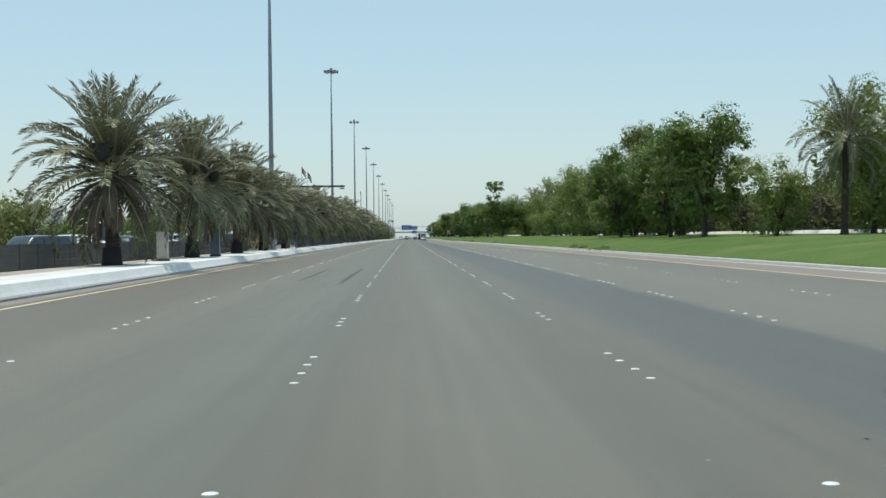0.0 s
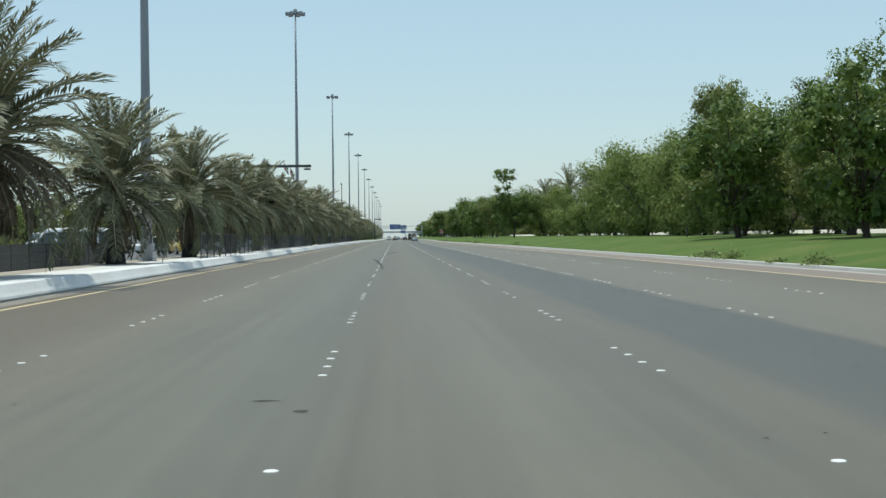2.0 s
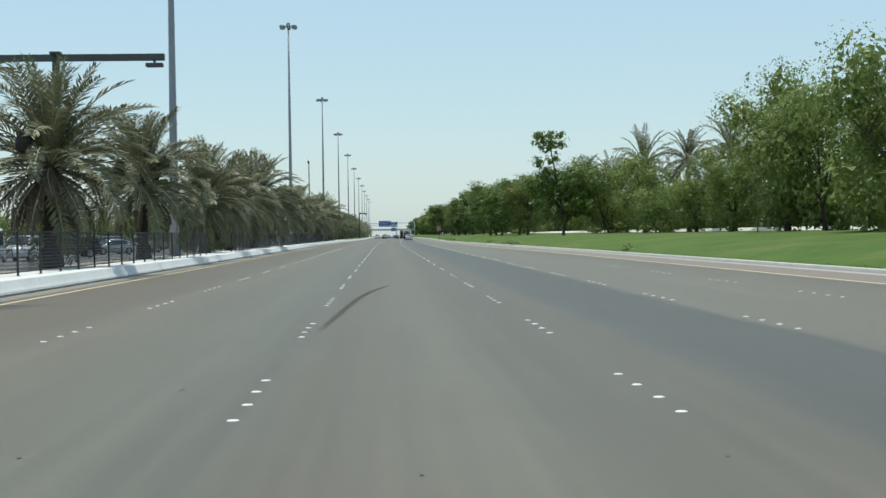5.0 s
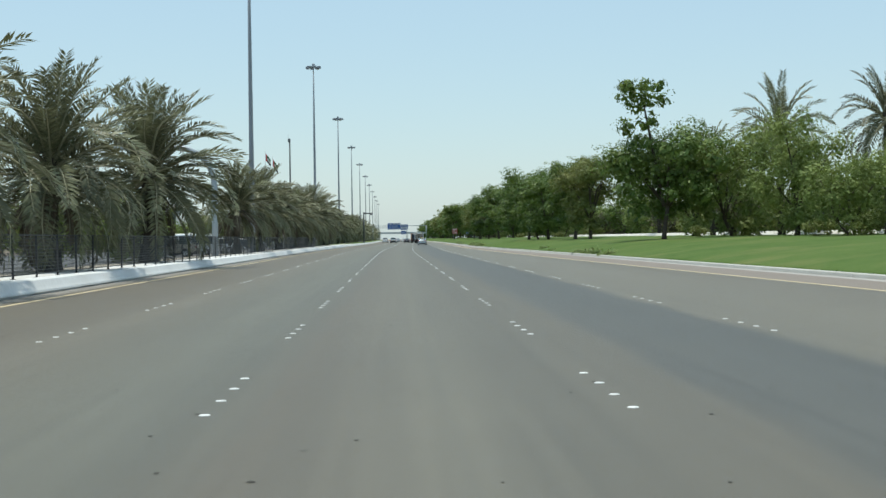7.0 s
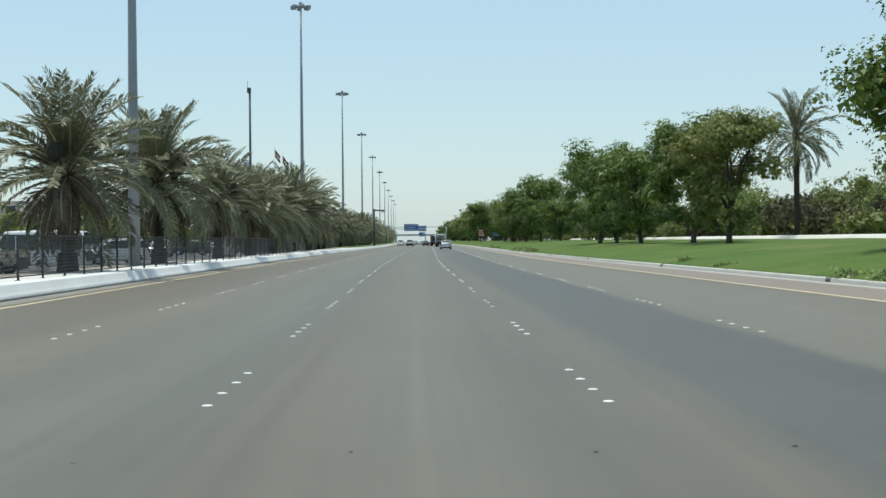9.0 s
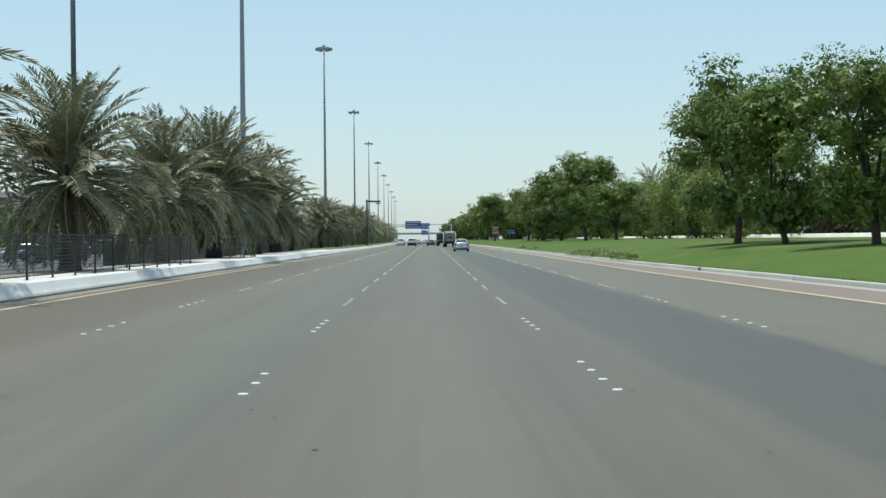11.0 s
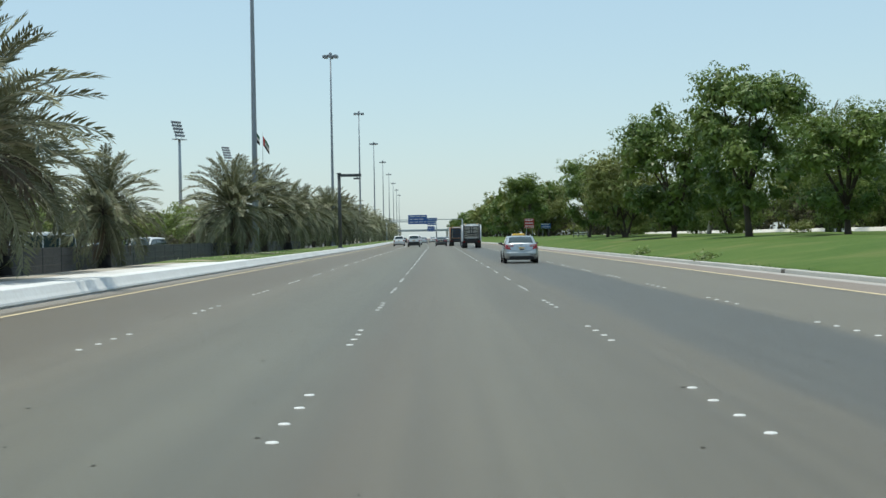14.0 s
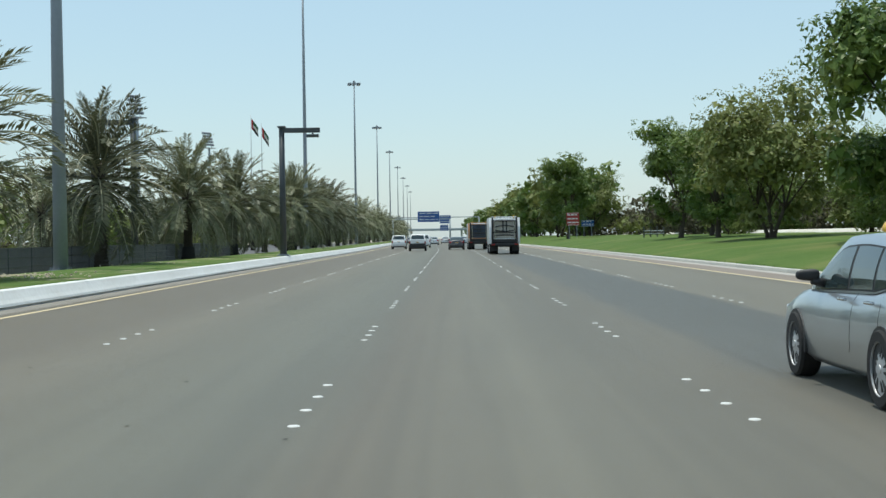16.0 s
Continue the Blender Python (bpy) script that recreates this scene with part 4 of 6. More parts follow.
def cantilever(x, y, z, right, left, top, label):
    """A dark steel post with a box arm across its head and a camera hung at the tip."""
    thing = new("camera_gantry")
    bm = bmesh.new()
    tube(bm, [(0, 0, 0), (0, 0, top * 0.5), (0, 0, top)], [0.21, 0.19, 0.17], 12)
    part("post", bm, DARK_STEEL, thing, smooth=True)
    part("base_plate", slab_mesh("base_plate", GALVANISED, (-0.4, 0.4, -0.4, 0.4, 0.0, 0.06), (-0.3, 0.3, -0.3, 0.3, 0.06, 0.12)), None, thing)
    part("arm", slab_mesh("arm", DARK_STEEL, (-left, right, -0.15, 0.15, top - 0.32, top - 0.02), bevel=0.02), None, thing)
    part("cap", slab_mesh("cap", DARK_STEEL, (-0.24, 0.24, -0.24, 0.24, top - 0.02, top + 0.10), bevel=0.02), None, thing)
    side = right - 0.45 if right > left else -left + 0.45
    cam_box = part("camera_box", slab_mesh("camera_box", DARK_STEEL, (side - 0.38, side + 0.38, -0.22, 0.16, top - 0.62, top - 0.44), bevel=0.03), None, thing)
    part("hanger", slab_mesh("hanger", DARK_STEEL, (side - 0.05, side + 0.05, -0.05, 0.05, top - 0.46, top - 0.30)), None, cam_box)
    thing.matrix_basis = pose(x, y, z)
    return tagged(thing, label, "camera gantry")


cantilever(-13.4, 218, 0.36, 4.85, 2.8, 9.45, "dark steel post with a long cross-arm and hanging camera")
cantilever(-6.55, 584, 0.42, 2.4, 0.15, 8.05, "dark steel post with a short arm and hanging camera")
cantilever(-15.2, 581, 0.40, 0.15, 2.5, 8.45, "dark steel post with an arm towards the far carriageway")


def bent_arm(x, y, top, reach, radius, thick, label, sgn=-1):
    thing = new("sign_post")
    bm = bmesh.new()
    pts = [(0, 0, 0), (0, 0, (top - radius) * 0.5), (0, 0, top - radius)]
    pts += [(sgn * radius * (1 - math.cos(radians(k * 15))), 0, top - radius + radius * math.sin(radians(k * 15))) for k in range(1, 7)]
    pts += [(sgn * reach, 0, top + 0.05)]
    tube(bm, pts, [thick] * 3 + [thick * 0.95] * 6 + [thick * 0.7], 14)
    part("post", bm, PALE_STEEL, thing, smooth=True)
    bm = bmesh.new()
    tube(bm, [(sgn * radius * 1.15, 0, top + 0.005), (sgn * radius * 1.22, 0, top + 0.008)], [thick * 1.25] * 2, 14)
    part("flange", bm, PALE_STEEL, thing)
    part("base_plate", slab_mesh("base_plate", GALVANISED, (-0.45, 0.45, -0.45, 0.45, 0.0, 0.06)), None, thing)
    thing.matrix_basis = pose(x, y, 0.37)
    return tagged(thing, label, "sign post")


bent_arm(-11.4, 318, 7.9, 9.0, 2.7, 0.22, "pale grey steel post bent over at the top")

# slim pole with a small device
thing = new("device_pole")
bm = bmesh.new()
tube(bm, [(0, 0, 0), (0, 0, 7), (0, 0, 14.1)], [0.13, 0.11, 0.09], 10)
part("pole", bm, DARK_STEEL, thing, smooth=True)
part("device", slab_mesh("device", DARK_STEEL, (-0.22, 0.10, -0.16, 0.16, 13.9, 14.35), bevel=0.03), None, thing)
bm = bmesh.new()
tube(bm, [(-0.18, 0, 14.3), (-0.18, 0, 14.9)], [0.02, 0.015], 5)
part("aerial", bm, DARK_STEEL, thing)
thing.matrix_basis = pose(-11.95, 398, 0.37)
tagged(thing, "slim dark steel pole with a small device on top", "pole")


def antenna_mast(x, y, top):
    thing = new("antenna_mast")
    bm = bmesh.new()
    tube(bm, [(0, 0, 0), (0, 0, top * 0.5), (0, 0, top)], [0.35, 0.25, 0.12], 10)
    part("mast", bm, PALE_STEEL, thing, smooth=True)
    for k in range(4):
        a_ = k * math.pi / 2 + 0.3
        bm = bmesh.new()
        q = Vector((math.cos(a_) * 1.5, math.sin(a_) * 1.5, 0))
        tube(bm, [(0, 0, top - 4.5), tuple(q + Vector((0, 0, top - 4.5))), tuple(q + Vector((0, 0, top - 2.2)))], [0.07, 0.07, 0.05], 6)
        box(bm, q.x - 0.16, q.x + 0.16, q.y - 0.16, q.y + 0.16, top - 4.4, top - 2.0, 0.03)
        part("antenna", bm, PALE_STEEL, thing)
    thing.matrix_basis = pose(x, y, 0.2)
    return tagged(thing, "tall pale steel antenna mast with panel aerials", "antenna mast")


antenna_mast(-52, 507, 28.5)


def floodlight_mast(x, y, top, turn):
    thing = new("stadium_floodlight")
    bm = bmesh.new()
    tube(bm, [(0, 0, 0), (0, 0, top * 0.6), (0, 0, top - 4)], [0.5, 0.4, 0.3], 10)
    part("mast", bm, PALE_STEEL, thing, smooth=True)
    bm = bmesh.new()
    for s in (-1.1, 1.1):
        tube(bm, [(s, 0, top - 4.0), (s, 1.5, top + 0.7)], [0.09, 0.09], 6)
    box(bm, -1.9, 1.9, -0.9, 0.9, top - 4.1, top - 3.9)
    part("frame", bm, PALE_STEEL, thing)
    lamp = slab_mesh("lamp", GALVANISED, (-0.36, 0.36, -0.30, 0.18, -0.30, 0.30), bevel=0.09)
    for i in range(5):
        for j in range(4):
            part("lamp", lamp, None, thing, at=pose((j - 1.5) * 0.9, -0.1 + 0.30 * i, top - 3.0 + 0.85 * i, 25))
    thing.matrix_basis = pose(x, y, 0.2, 0, 0, turn)
    return tagged(thing, "stadium floodlight mast with a tilted bank of lamps", "floodlight")


floodlight_mast(-57.8, 780, 30.8, 60)
floodlight_mast(-61.8, 895, 32.0, 55)


def flagpole(x, y, top, drop):
    thing = new("flagpole")
    bm = bmesh.new()
    tube(bm, [(0, 0, 0), (0, 0, top * 0.5), (0, 0, top)], [0.36, 0.28, 0.14], 8)
    part("pole", bm, PALE_STEEL, thing, smooth=True)

    def cloth(u0, u1, v0, v1):
        bm = bmesh.new()
        n = 8
        grid = [[None] * (n + 1) for _ in range(n + 1)]
        for i in range(n + 1):
            for j in range(n + 1):
                u, v = u0 + (u1 - u0) * i / n, v0 + (v1 - v0) * j / n
                grid[i][j] = bm.verts.new((0.3 + u * 3.4, 0.7 * math.sin(u * 9 + v * 2) * u, top - 2.0 - v * 5.2 - u * drop))
        for i in range(n):
            for j in range(n):
                bm.faces.new((grid[i][j], grid[i + 1][j], grid[i + 1][j + 1], grid[i][j + 1]))
        bmesh.ops.solidify(bm, geom=bm.faces[:], thickness=0.04)
        return bm
    flag = part("flag", cloth(0, 0.27, 0, 1), FLAG_RED, thing, "cloth flag of red, green, white and black stripes")
    for v, m in ((0, FLAG_GREEN), (1 / 3, FLAG_WHITE), (2 / 3, FLAG_BLACK)):
        part("stripe", cloth(0.27, 1.0, v, v + 1 / 3), m, flag)
    thing.matrix_basis = pose(x, y, 0.0, 0, 0, 12)
    return tagged(thing, "very tall flagpole with a hanging striped flag", "flagpole", "flagpoles")


flagpole(-90.0, 1200, 65.7, 4.6)
flagpole(-85.6, 1208, 62.0, 5.4)


# ---- signs ----
def bars(parent, x0, x1, z0, z1, y, rows, seed):
    """Writing too far off to read, as plain bars."""
    r = random.Random(seed)
    hgt = (z1 - z0) / (rows * 2.4 + 0.8)
    for i in range(rows):
        z = z1 - hgt * (1.0 + 2.4 * i)
        x = x0 + 0.08 * (x1 - x0)
        while x < x1 - 0.15 * (x1 - x0):
            w = r.uniform(0.12, 0.30) * (x1 - x0)
            e = min(x + w, x1 - 0.06 * (x1 - x0))
            part("lettering_bar", slab_mesh("lettering_bar", SIGN_WHITE, (x, e, y - 0.014, y - 0.004, z - hgt * 0.7, z)), None, parent)
            x = e + 0.06 * (x1 - x0)


def road_sign(x, y, z, w, h, foot, mat, label, rows=2, posts=2, border=True):
    thing = new("road_sign")
    board = part("board", slab_mesh("board", mat, (-w / 2, w / 2, -0.03, 0.03, z - h / 2, z + h / 2), bevel=0.01), None, thing)
    if border:
        for b_ in ((-w / 2 + 0.05, w / 2 - 0.05, -0.04, -0.031, z + h / 2 - 0.11, z + h / 2 - 0.05), (-w / 2 + 0.05, w / 2 - 0.05, -0.04, -0.031, z - h / 2 + 0.05, z - h / 2 + 0.11)):
            part("border", slab_mesh("border", SIGN_WHITE, b_), None, board)
    bars(board, -w / 2, w / 2, z - h / 2, z + h / 2, -0.03, rows, int(x * 7 + y))
    for k in range(posts):
        px = (k - (posts - 1) / 2) * w * 0.6
        bm = bmesh.new()
        tube(bm, [(px, 0.07, foot - 0.1), (px, 0.07, z + h / 2 - 0.1)], [0.045, 0.045], 8)
        part("post", bm, GALVANISED, thing)
    thing.matrix_basis = pose(x, y, 0)
    return tagged(thing, label, "road sign")


road_sign(22.5, 690, 3.7, 1.8, 1.8, on_lawn(22.5, 690), SIGN_RED, "square red road sign on two posts in the lawn", 3)
road_sign(30.0, 738, 3.5, 2.2, 1.1, on_lawn(30.0, 738), SIGN_BLUE, "small blue road sign on two posts in the lawn", 2)


def overhead_sign(y, boards, x0, x1, beam, label):
    thing = new("sign_gantry")
    for x in (x0, x1):
        bm = bmesh.new()
        tube(bm, [(x, 0, 0), (x, 0, beam)], [0.28, 0.22], 10)
        part("post", bm, PALE_STEEL, thing, smooth=True)
    part("beam", slab_mesh("beam", PALE_STEEL, (x0, x1, -0.2, 0.2, beam - 0.15, beam + 0.15), bevel=0.03), None, thing)
    for i, (x, w, h, z) in enumerate(boards):
        board = part("board", slab_mesh("board", SIGN_BLUE, (x - w / 2, x + w / 2, -0.33, -0.22, z - h / 2, z + h / 2), bevel=0.02), None, thing, "blue sheet with white lettering")
        bars(board, x - w / 2, x + w / 2, z - h / 2, z + h / 2, -0.33, 3, i + int(y))
    thing.matrix_basis = pose(0, y, 0)
    return tagged(thing, label, "sign gantry")


overhead_sign(918, [(1.4, 6.6, 3.2, 7.7)], -9.5, 8.0, 7.0, "steel gantry with a large blue direction sign")
overhead_sign(1010, [(7.3, 4.2, 3.0, 8.0), (6.9, 3.0, 2.2, 4.9)], -14.0, 20.0, 8.8, "steel gantry across the road with blue direction signs")

# far footbridge
thing = new("footbridge")
part("deck", slab_mesh("deck", PALE_STEEL, (-30, 34, -1.6, 1.6, 5.2, 6.6), bevel=0.1), None, thing)
for x in (-24.0, -10.5, 20.0, 30.0):
    part("pier", slab_mesh("pier", CONCRETE, (x - 0.6, x + 0.6, -0.8, 0.8, -0.2, 5.2), bevel=0.1), None, thing)
thing.matrix_basis = pose(0, 1330, 0)
tagged(thing, "pale footbridge far off across the highway", "bridge")


def rail_bench(x, y):
    thing = new("picnic_bench")
    z = on_lawn(x, y)
    for k in range(4):
        bm = bmesh.new()
        tube(bm, [(k * 0.75, 0.0, -0.1), (k * 0.75, 0, 1.2)], [0.08, 0.07], 8)
        part("post", bm, DARK_STEEL, thing)
    part("seat", slab_mesh("seat", SIGN_WHITE, (0.05, 2.2, -0.18, 0.22, 0.40, 0.46), bevel=0.01), None, thing, "pale slab seat")
    part("rail", slab_mesh("rail", SIGN_WHITE, (0.0, 2.25, -0.03, 0.03, 0.70, 0.78), bevel=0.01), None, thing)
    thing.matrix_basis = pose(x, y, z, 0, 0, 8)
    return tagged(thing, "pale bench with dark posts on the lawn", "bench")


rail_bench(26.0, 648)


def marker_post(x, y):
    thing = new("marker_post")
    bm = bmesh.new()
    tube(bm, [(0, 0, -0.1), (0, 0, 0.95)], [0.06, 0.055], 8)
    part("post", bm, DARK_STEEL, thing)
    part("cap", slab_mesh("cap", DARK_STEEL, (-0.075, 0.075, -0.075, 0.075, 0.95, 1.02), bevel=0.02), None, thing)
    thing.matrix_basis = pose(x, y, on_lawn(x, y))
    return tagged(thing, "short dark marker post standing in the lawn", "post", "marker posts")


marker_post(27.5, 186)
marker_post(30.5, 262)


# ---- trees and buildings behind the car park ----
def leftover(models, n, y0, y1, x0, x1, s0, s1, z=0.2):
    for i in range(n):
        y = y0 + (y1 - y0) * (i + 0.5) / n + rnd.uniform(-4, 4)
        ob = plant([models[i % len(models)]], 0, pose(rnd.uniform(x0, x1), y, z, 0, 0, rnd.uniform(0, 360)))
        k = rnd.uniform(s0, s1)
        ob.scale = (k, k, k * rnd.uniform(0.85, 1.0))


leftover([BUSH[1], BELT[1], BUSH[0], BELT[0]], 60, 60, 760, -46, -38, 0.6, 0.9)
leftover([BELT[1], FAR[1], FAR[2]], 44, 60, 900, -66, -52, 0.55, 0.8)
leftover([LIGHT[0]], 3, 300, 335, -22, -18, 0.6, 0.75)
leftover([BELT[1], BUSH[1], BELT[0], BUSH[0]], 30, 500, 700, -31, -25, 0.60, 0.85, 0.0)
leftover([BUSH[2], FAR[2]], 24, 700, 930, -32, -24, 0.7, 1.0, 0.0)
leftover(FAR_PALMS, 10, 560, 900, -24, -19, 0.8, 0.95, 0.1)

BUILDING = material("white_building_render", (0.80, 0.79, 0.76), 0.8, second=(0.54, 0.52, 0.49), scales=(0.2, 3.0))
DARK_GLASS = material("dark_window_glass", (0.03, 0.04, 0.05), 0.08, second=(0.05, 0.06, 0.07))


def low_hall(x, y, w, d, h):
    thing = new("low_hall")
    part("wall", slab_mesh("wall", BUILDING, (-w / 2, w / 2, -d / 2, d / 2, 0.0, h)), None, thing)
    part("roof", slab_mesh("roof", BUILDING, (-w / 2 - 0.6, w / 2 + 0.6, -d / 2 - 0.6, d / 2 + 0.6, h + 0.01, h + 0.5), bevel=0.1), None, thing)
    for k in range(int(w / 5)):
        xx = -w / 2 + 2.5 + k * 5
        win = part("window", slab_mesh("window", DARK_GLASS, (xx - 1.2, xx + 1.2, -d / 2 - 0.03, -d / 2 + 0.05, 1.6, h - 0.8)), None, thing)
        part("sill", slab_mesh("sill", BUILDING, (xx - 1.3, xx + 1.3, -d / 2 - 0.15, -d / 2, 1.5, 1.6)), None, win)
    thing.matrix_basis = pose(x, y, 0.1, 0, 0, 15)
    return tagged(thing, "long low white building behind the palms", "building")


low_hall(-75, 235, 34, 12, 6.5)
low_hall(-95, 640, 60, 14, 12.0)


def stones(x, y, n, seed, label, spread=2.2, big=0.11):
    """A strewn heap, as one object."""
    r = random.Random(seed)
    bm = bmesh.new()
    for _ in range(n):
        s = r.uniform(0.25, 1.0) * big
        q = Vector((r.gauss(0, 0.35) * spread * 0.6, r.gauss(0, 0.5) * spread, s * 0.25))
        g = bmesh.ops.create_icosphere(bm, subdivisions=1, radius=s, matrix=Matrix.Translation(q) @ Euler((r.random() * 3, r.random() * 3, r.random() * 3)).to_matrix().to_4x4() @ Matrix.Diagonal((1, 0.8, 0.5, 1)))
        for v in g["verts"]:
            v.co += Vector((r.gauss(0, 1), r.gauss(0, 1), r.gauss(0, 1))) * s * 0.12
    ob = part("rubble", bm, RUBBLE)
    ob.matrix_basis = pose(x, y, 0.42)
    return tagged(ob, label, "rubble", kind="stuff")


stones(-10.0, 520, 110, 3, "pale broken stones and sand on the median lawn", 5.0, 0.07)
stones(-9.8, 541, 160, 4, "pale broken stones and sand on the median lawn", 4.0, 0.08)
stones(-10.2, 560, 60, 5, "pale broken stones and sand on the median lawn", 3.0, 0.07)


CREEPER_LEAF = material("creeper_leaf", (0.13, 0.20, 0.05), 0.55, second=(0.30, 0.34, 0.13), scales=(0.6, 4.0), amounts=(0.7, 0.5), island=0.35, through_light=0.3)


def ground_cover(x, y, length, seed, label="low green creeping plants at the edge of the lawn", tall=0.35):
    r = random.Random(seed)
    verts, faces = [], []
    for _ in range(int(260 * length)):
        u = r.uniform(-length / 2, length / 2)
        q = Vector((r.gauss(0, 0.28), u, abs(r.gauss(0, 0.5)) * tall * (0.6 + 0.5 * math.sin(u * 2.3 + seed))))
        d = Vector((r.gauss(0, 1), r.gauss(0, 1), r.gauss(0.6, 0.6))).normalized()
        s = r.uniform(0.05, 0.11)
        a_ = d.orthogonal().normalized() * s
        b_ = d.cross(a_)
        i0 = len(verts)
        verts += [q - a_, q + b_ * 0.6, q + a_, q - b_ * 0.6]
        faces.append((i0, i0 + 1, i0 + 2, i0 + 3))
    me = bpy.data.meshes.new("creeper")
    me.from_pydata([tuple(v) for v in verts], [], faces)
    me.materials.append(CREEPER_LEAF)
    ob = part("creeper", me, None)
    ob.matrix_basis = pose(x, y, on_lawn(x, y) - 0.02)
    return tagged(ob, label, "creeper", kind="stuff")


for i, (d, y, n) in enumerate([(0.42, 443.5, 22), (0.42, 427, 6), (0.4, 138, 3.0), (0.4, 133, 3.0), (0.35, 123.5, 1.2), (0.4, 117.8, 2.6), (0.3, 324.6, 0.8), (0.35, 321, 1.3), (0.4, 317.5, 1.2), (0.35, 312, 1.4), (0.8, 342, 0.9), (1.2, 352, 0.9), (0.4, 500, 1.2), (0.4, 520, 1.2), (0.4, 246, 0.7)]):
    ground_cover(cx(y) + kr(y) + 0.2 + d, y, n, 70 + i)


# ---- vehicles ----
def paint(name, colour, metal=0.0):
    return material(name, colour, 0.32, metal, second=tuple(c * 0.9 for c in colour), scales=(0.6, 6.0), amounts=(0.3, 0.2), coat=0.6)


SILVER = paint("silver_car_paint", (0.47, 0.50, 0.52), 0.75)
WHITE_PAINT = paint("white_car_paint", (0.74, 0.75, 0.75))
DARK_PAINT = paint("dark_grey_car_paint", (0.05, 0.055, 0.06), 0.2)
YELLOW_PAINT = paint("yellow_bus_paint", (0.62, 0.42, 0.06))
STAINED_WHITE = material("stained_white_steel", (0.68, 0.66, 0.60), 0.6, second=(0.34, 0.30, 0.24), scales=(1.5, 7.0), amounts=(0.6, 0.5))
BLUE_PAINT = paint("dark_blue_lorry_paint", (0.03, 0.05, 0.09))
ORANGE_PAINT = paint("faded_orange_lorry_paint", (0.50, 0.24, 0.10))
BEIGE_PAINT = paint("beige_car_paint", (0.42, 0.38, 0.31), 0.2)
CAR_GLASS = material("tinted_car_glass", (0.036, 0.056, 0.058), 0.05, second=(0.028, 0.04, 0.042), coat=0.4)
TYRE = material("tyre_rubber", (0.014, 0.014, 0.014), 0.85, second=(0.028, 0.026, 0.025), scales=(3.0, 20.0))
RIM = material("alloy_rim", (0.60, 0.61, 0.62), 0.42, 0.45, second=(0.46, 0.46, 0.46))
TRIM = material("black_plastic_trim", (0.025, 0.025, 0.026), 0.6, second=(0.04, 0.04, 0.04))
TAIL_RED = material("red_tail_lamp", (0.34, 0.012, 0.018), 0.15, second=(0.24, 0.01, 0.012), coat=0.5)
TAIL_CLEAR = material("clear_tail_lamp", (0.55, 0.50, 0.48), 0.12, second=(0.45, 0.4, 0.4), coat=0.5)
HEAD_LAMP = material("headlamp_glass", (0.6, 0.62, 0.64), 0.1, second=(0.5, 0.5, 0.5), coat=0.5)
ROOF_YELLOW = material("yellow_roof_sign", (0.75, 0.45, 0.04), 0.4, second=(0.6, 0.36, 0.03))
CHROME = material("chrome_trim", (0.6, 0.6, 0.6), 0.15, 0.9, second=(0.5, 0.5, 0.5))


def loft(bm, stations, section):
    """Closed rings along y, joined, with caps."""
    rings = [[bm.verts.new((x, st[0], z)) for x, z in section(st)] for st in stations]
    n = len(rings[0])
    for a_, b_ in zip(rings, rings[1:]):
        for k in range(n):
            bm.faces.new((a_[k], a_[(k + 1) % n], b_[(k + 1) % n], b_[k]))
    bm.faces.new(rings[0])
    bm.faces.new(rings[-1][::-1])
    bmesh.ops.recalc_face_normals(bm, faces=bm.faces[:])
    return bm


def hull(st):
    """A car body's section: st = (y, top, bottom, half width)."""
    _, zt, zb, w = st
    h = zt - zb
    right = [(w * 0.88, zb), (w * 0.97, zb + 0.10 * h), (w, zb + 0.42 * h), (w * 0.99, zb + 0.66 * h), (w * 0.955, zb + 0.86 * h), (w * 0.88, zt - 0.015), (w * 0.45, zt + 0.012)]
    return right + [(0, zt + 0.02)] + [(-x, z) for x, z in right[::-1]]


def pane(corners, u0, u1, v0, v1, lift=0.006, thick=0.012):
    """A slab on the four-cornered face (two corners below, two above), between shares u of its width and v of its height."""
    bl, br, tr, tl = [Vector(c) for c in corners]
    at = lambda u, v: bl.lerp(br, u).lerp(tl.lerp(tr, u), v)
    nrm = (br - bl).cross(tl - bl).normalized()
    bm = bmesh.new()
    q = [at(u0, v0), at(u1, v0), at(u1, v1), at(u0, v1)]
    out = [bm.verts.new(p + nrm * lift) for p in q]
    inn = [bm.verts.new(p - nrm * thick) for p in q]
    bm.faces.new(out)
    bm.faces.new(inn[::-1])
    for k in range(4):
        bm.faces.new((out[k], inn[k], inn[(k + 1) % 4], out[(k + 1) % 4]))
    bmesh.ops.recalc_face_normals(bm, faces=bm.faces[:])
    return bm


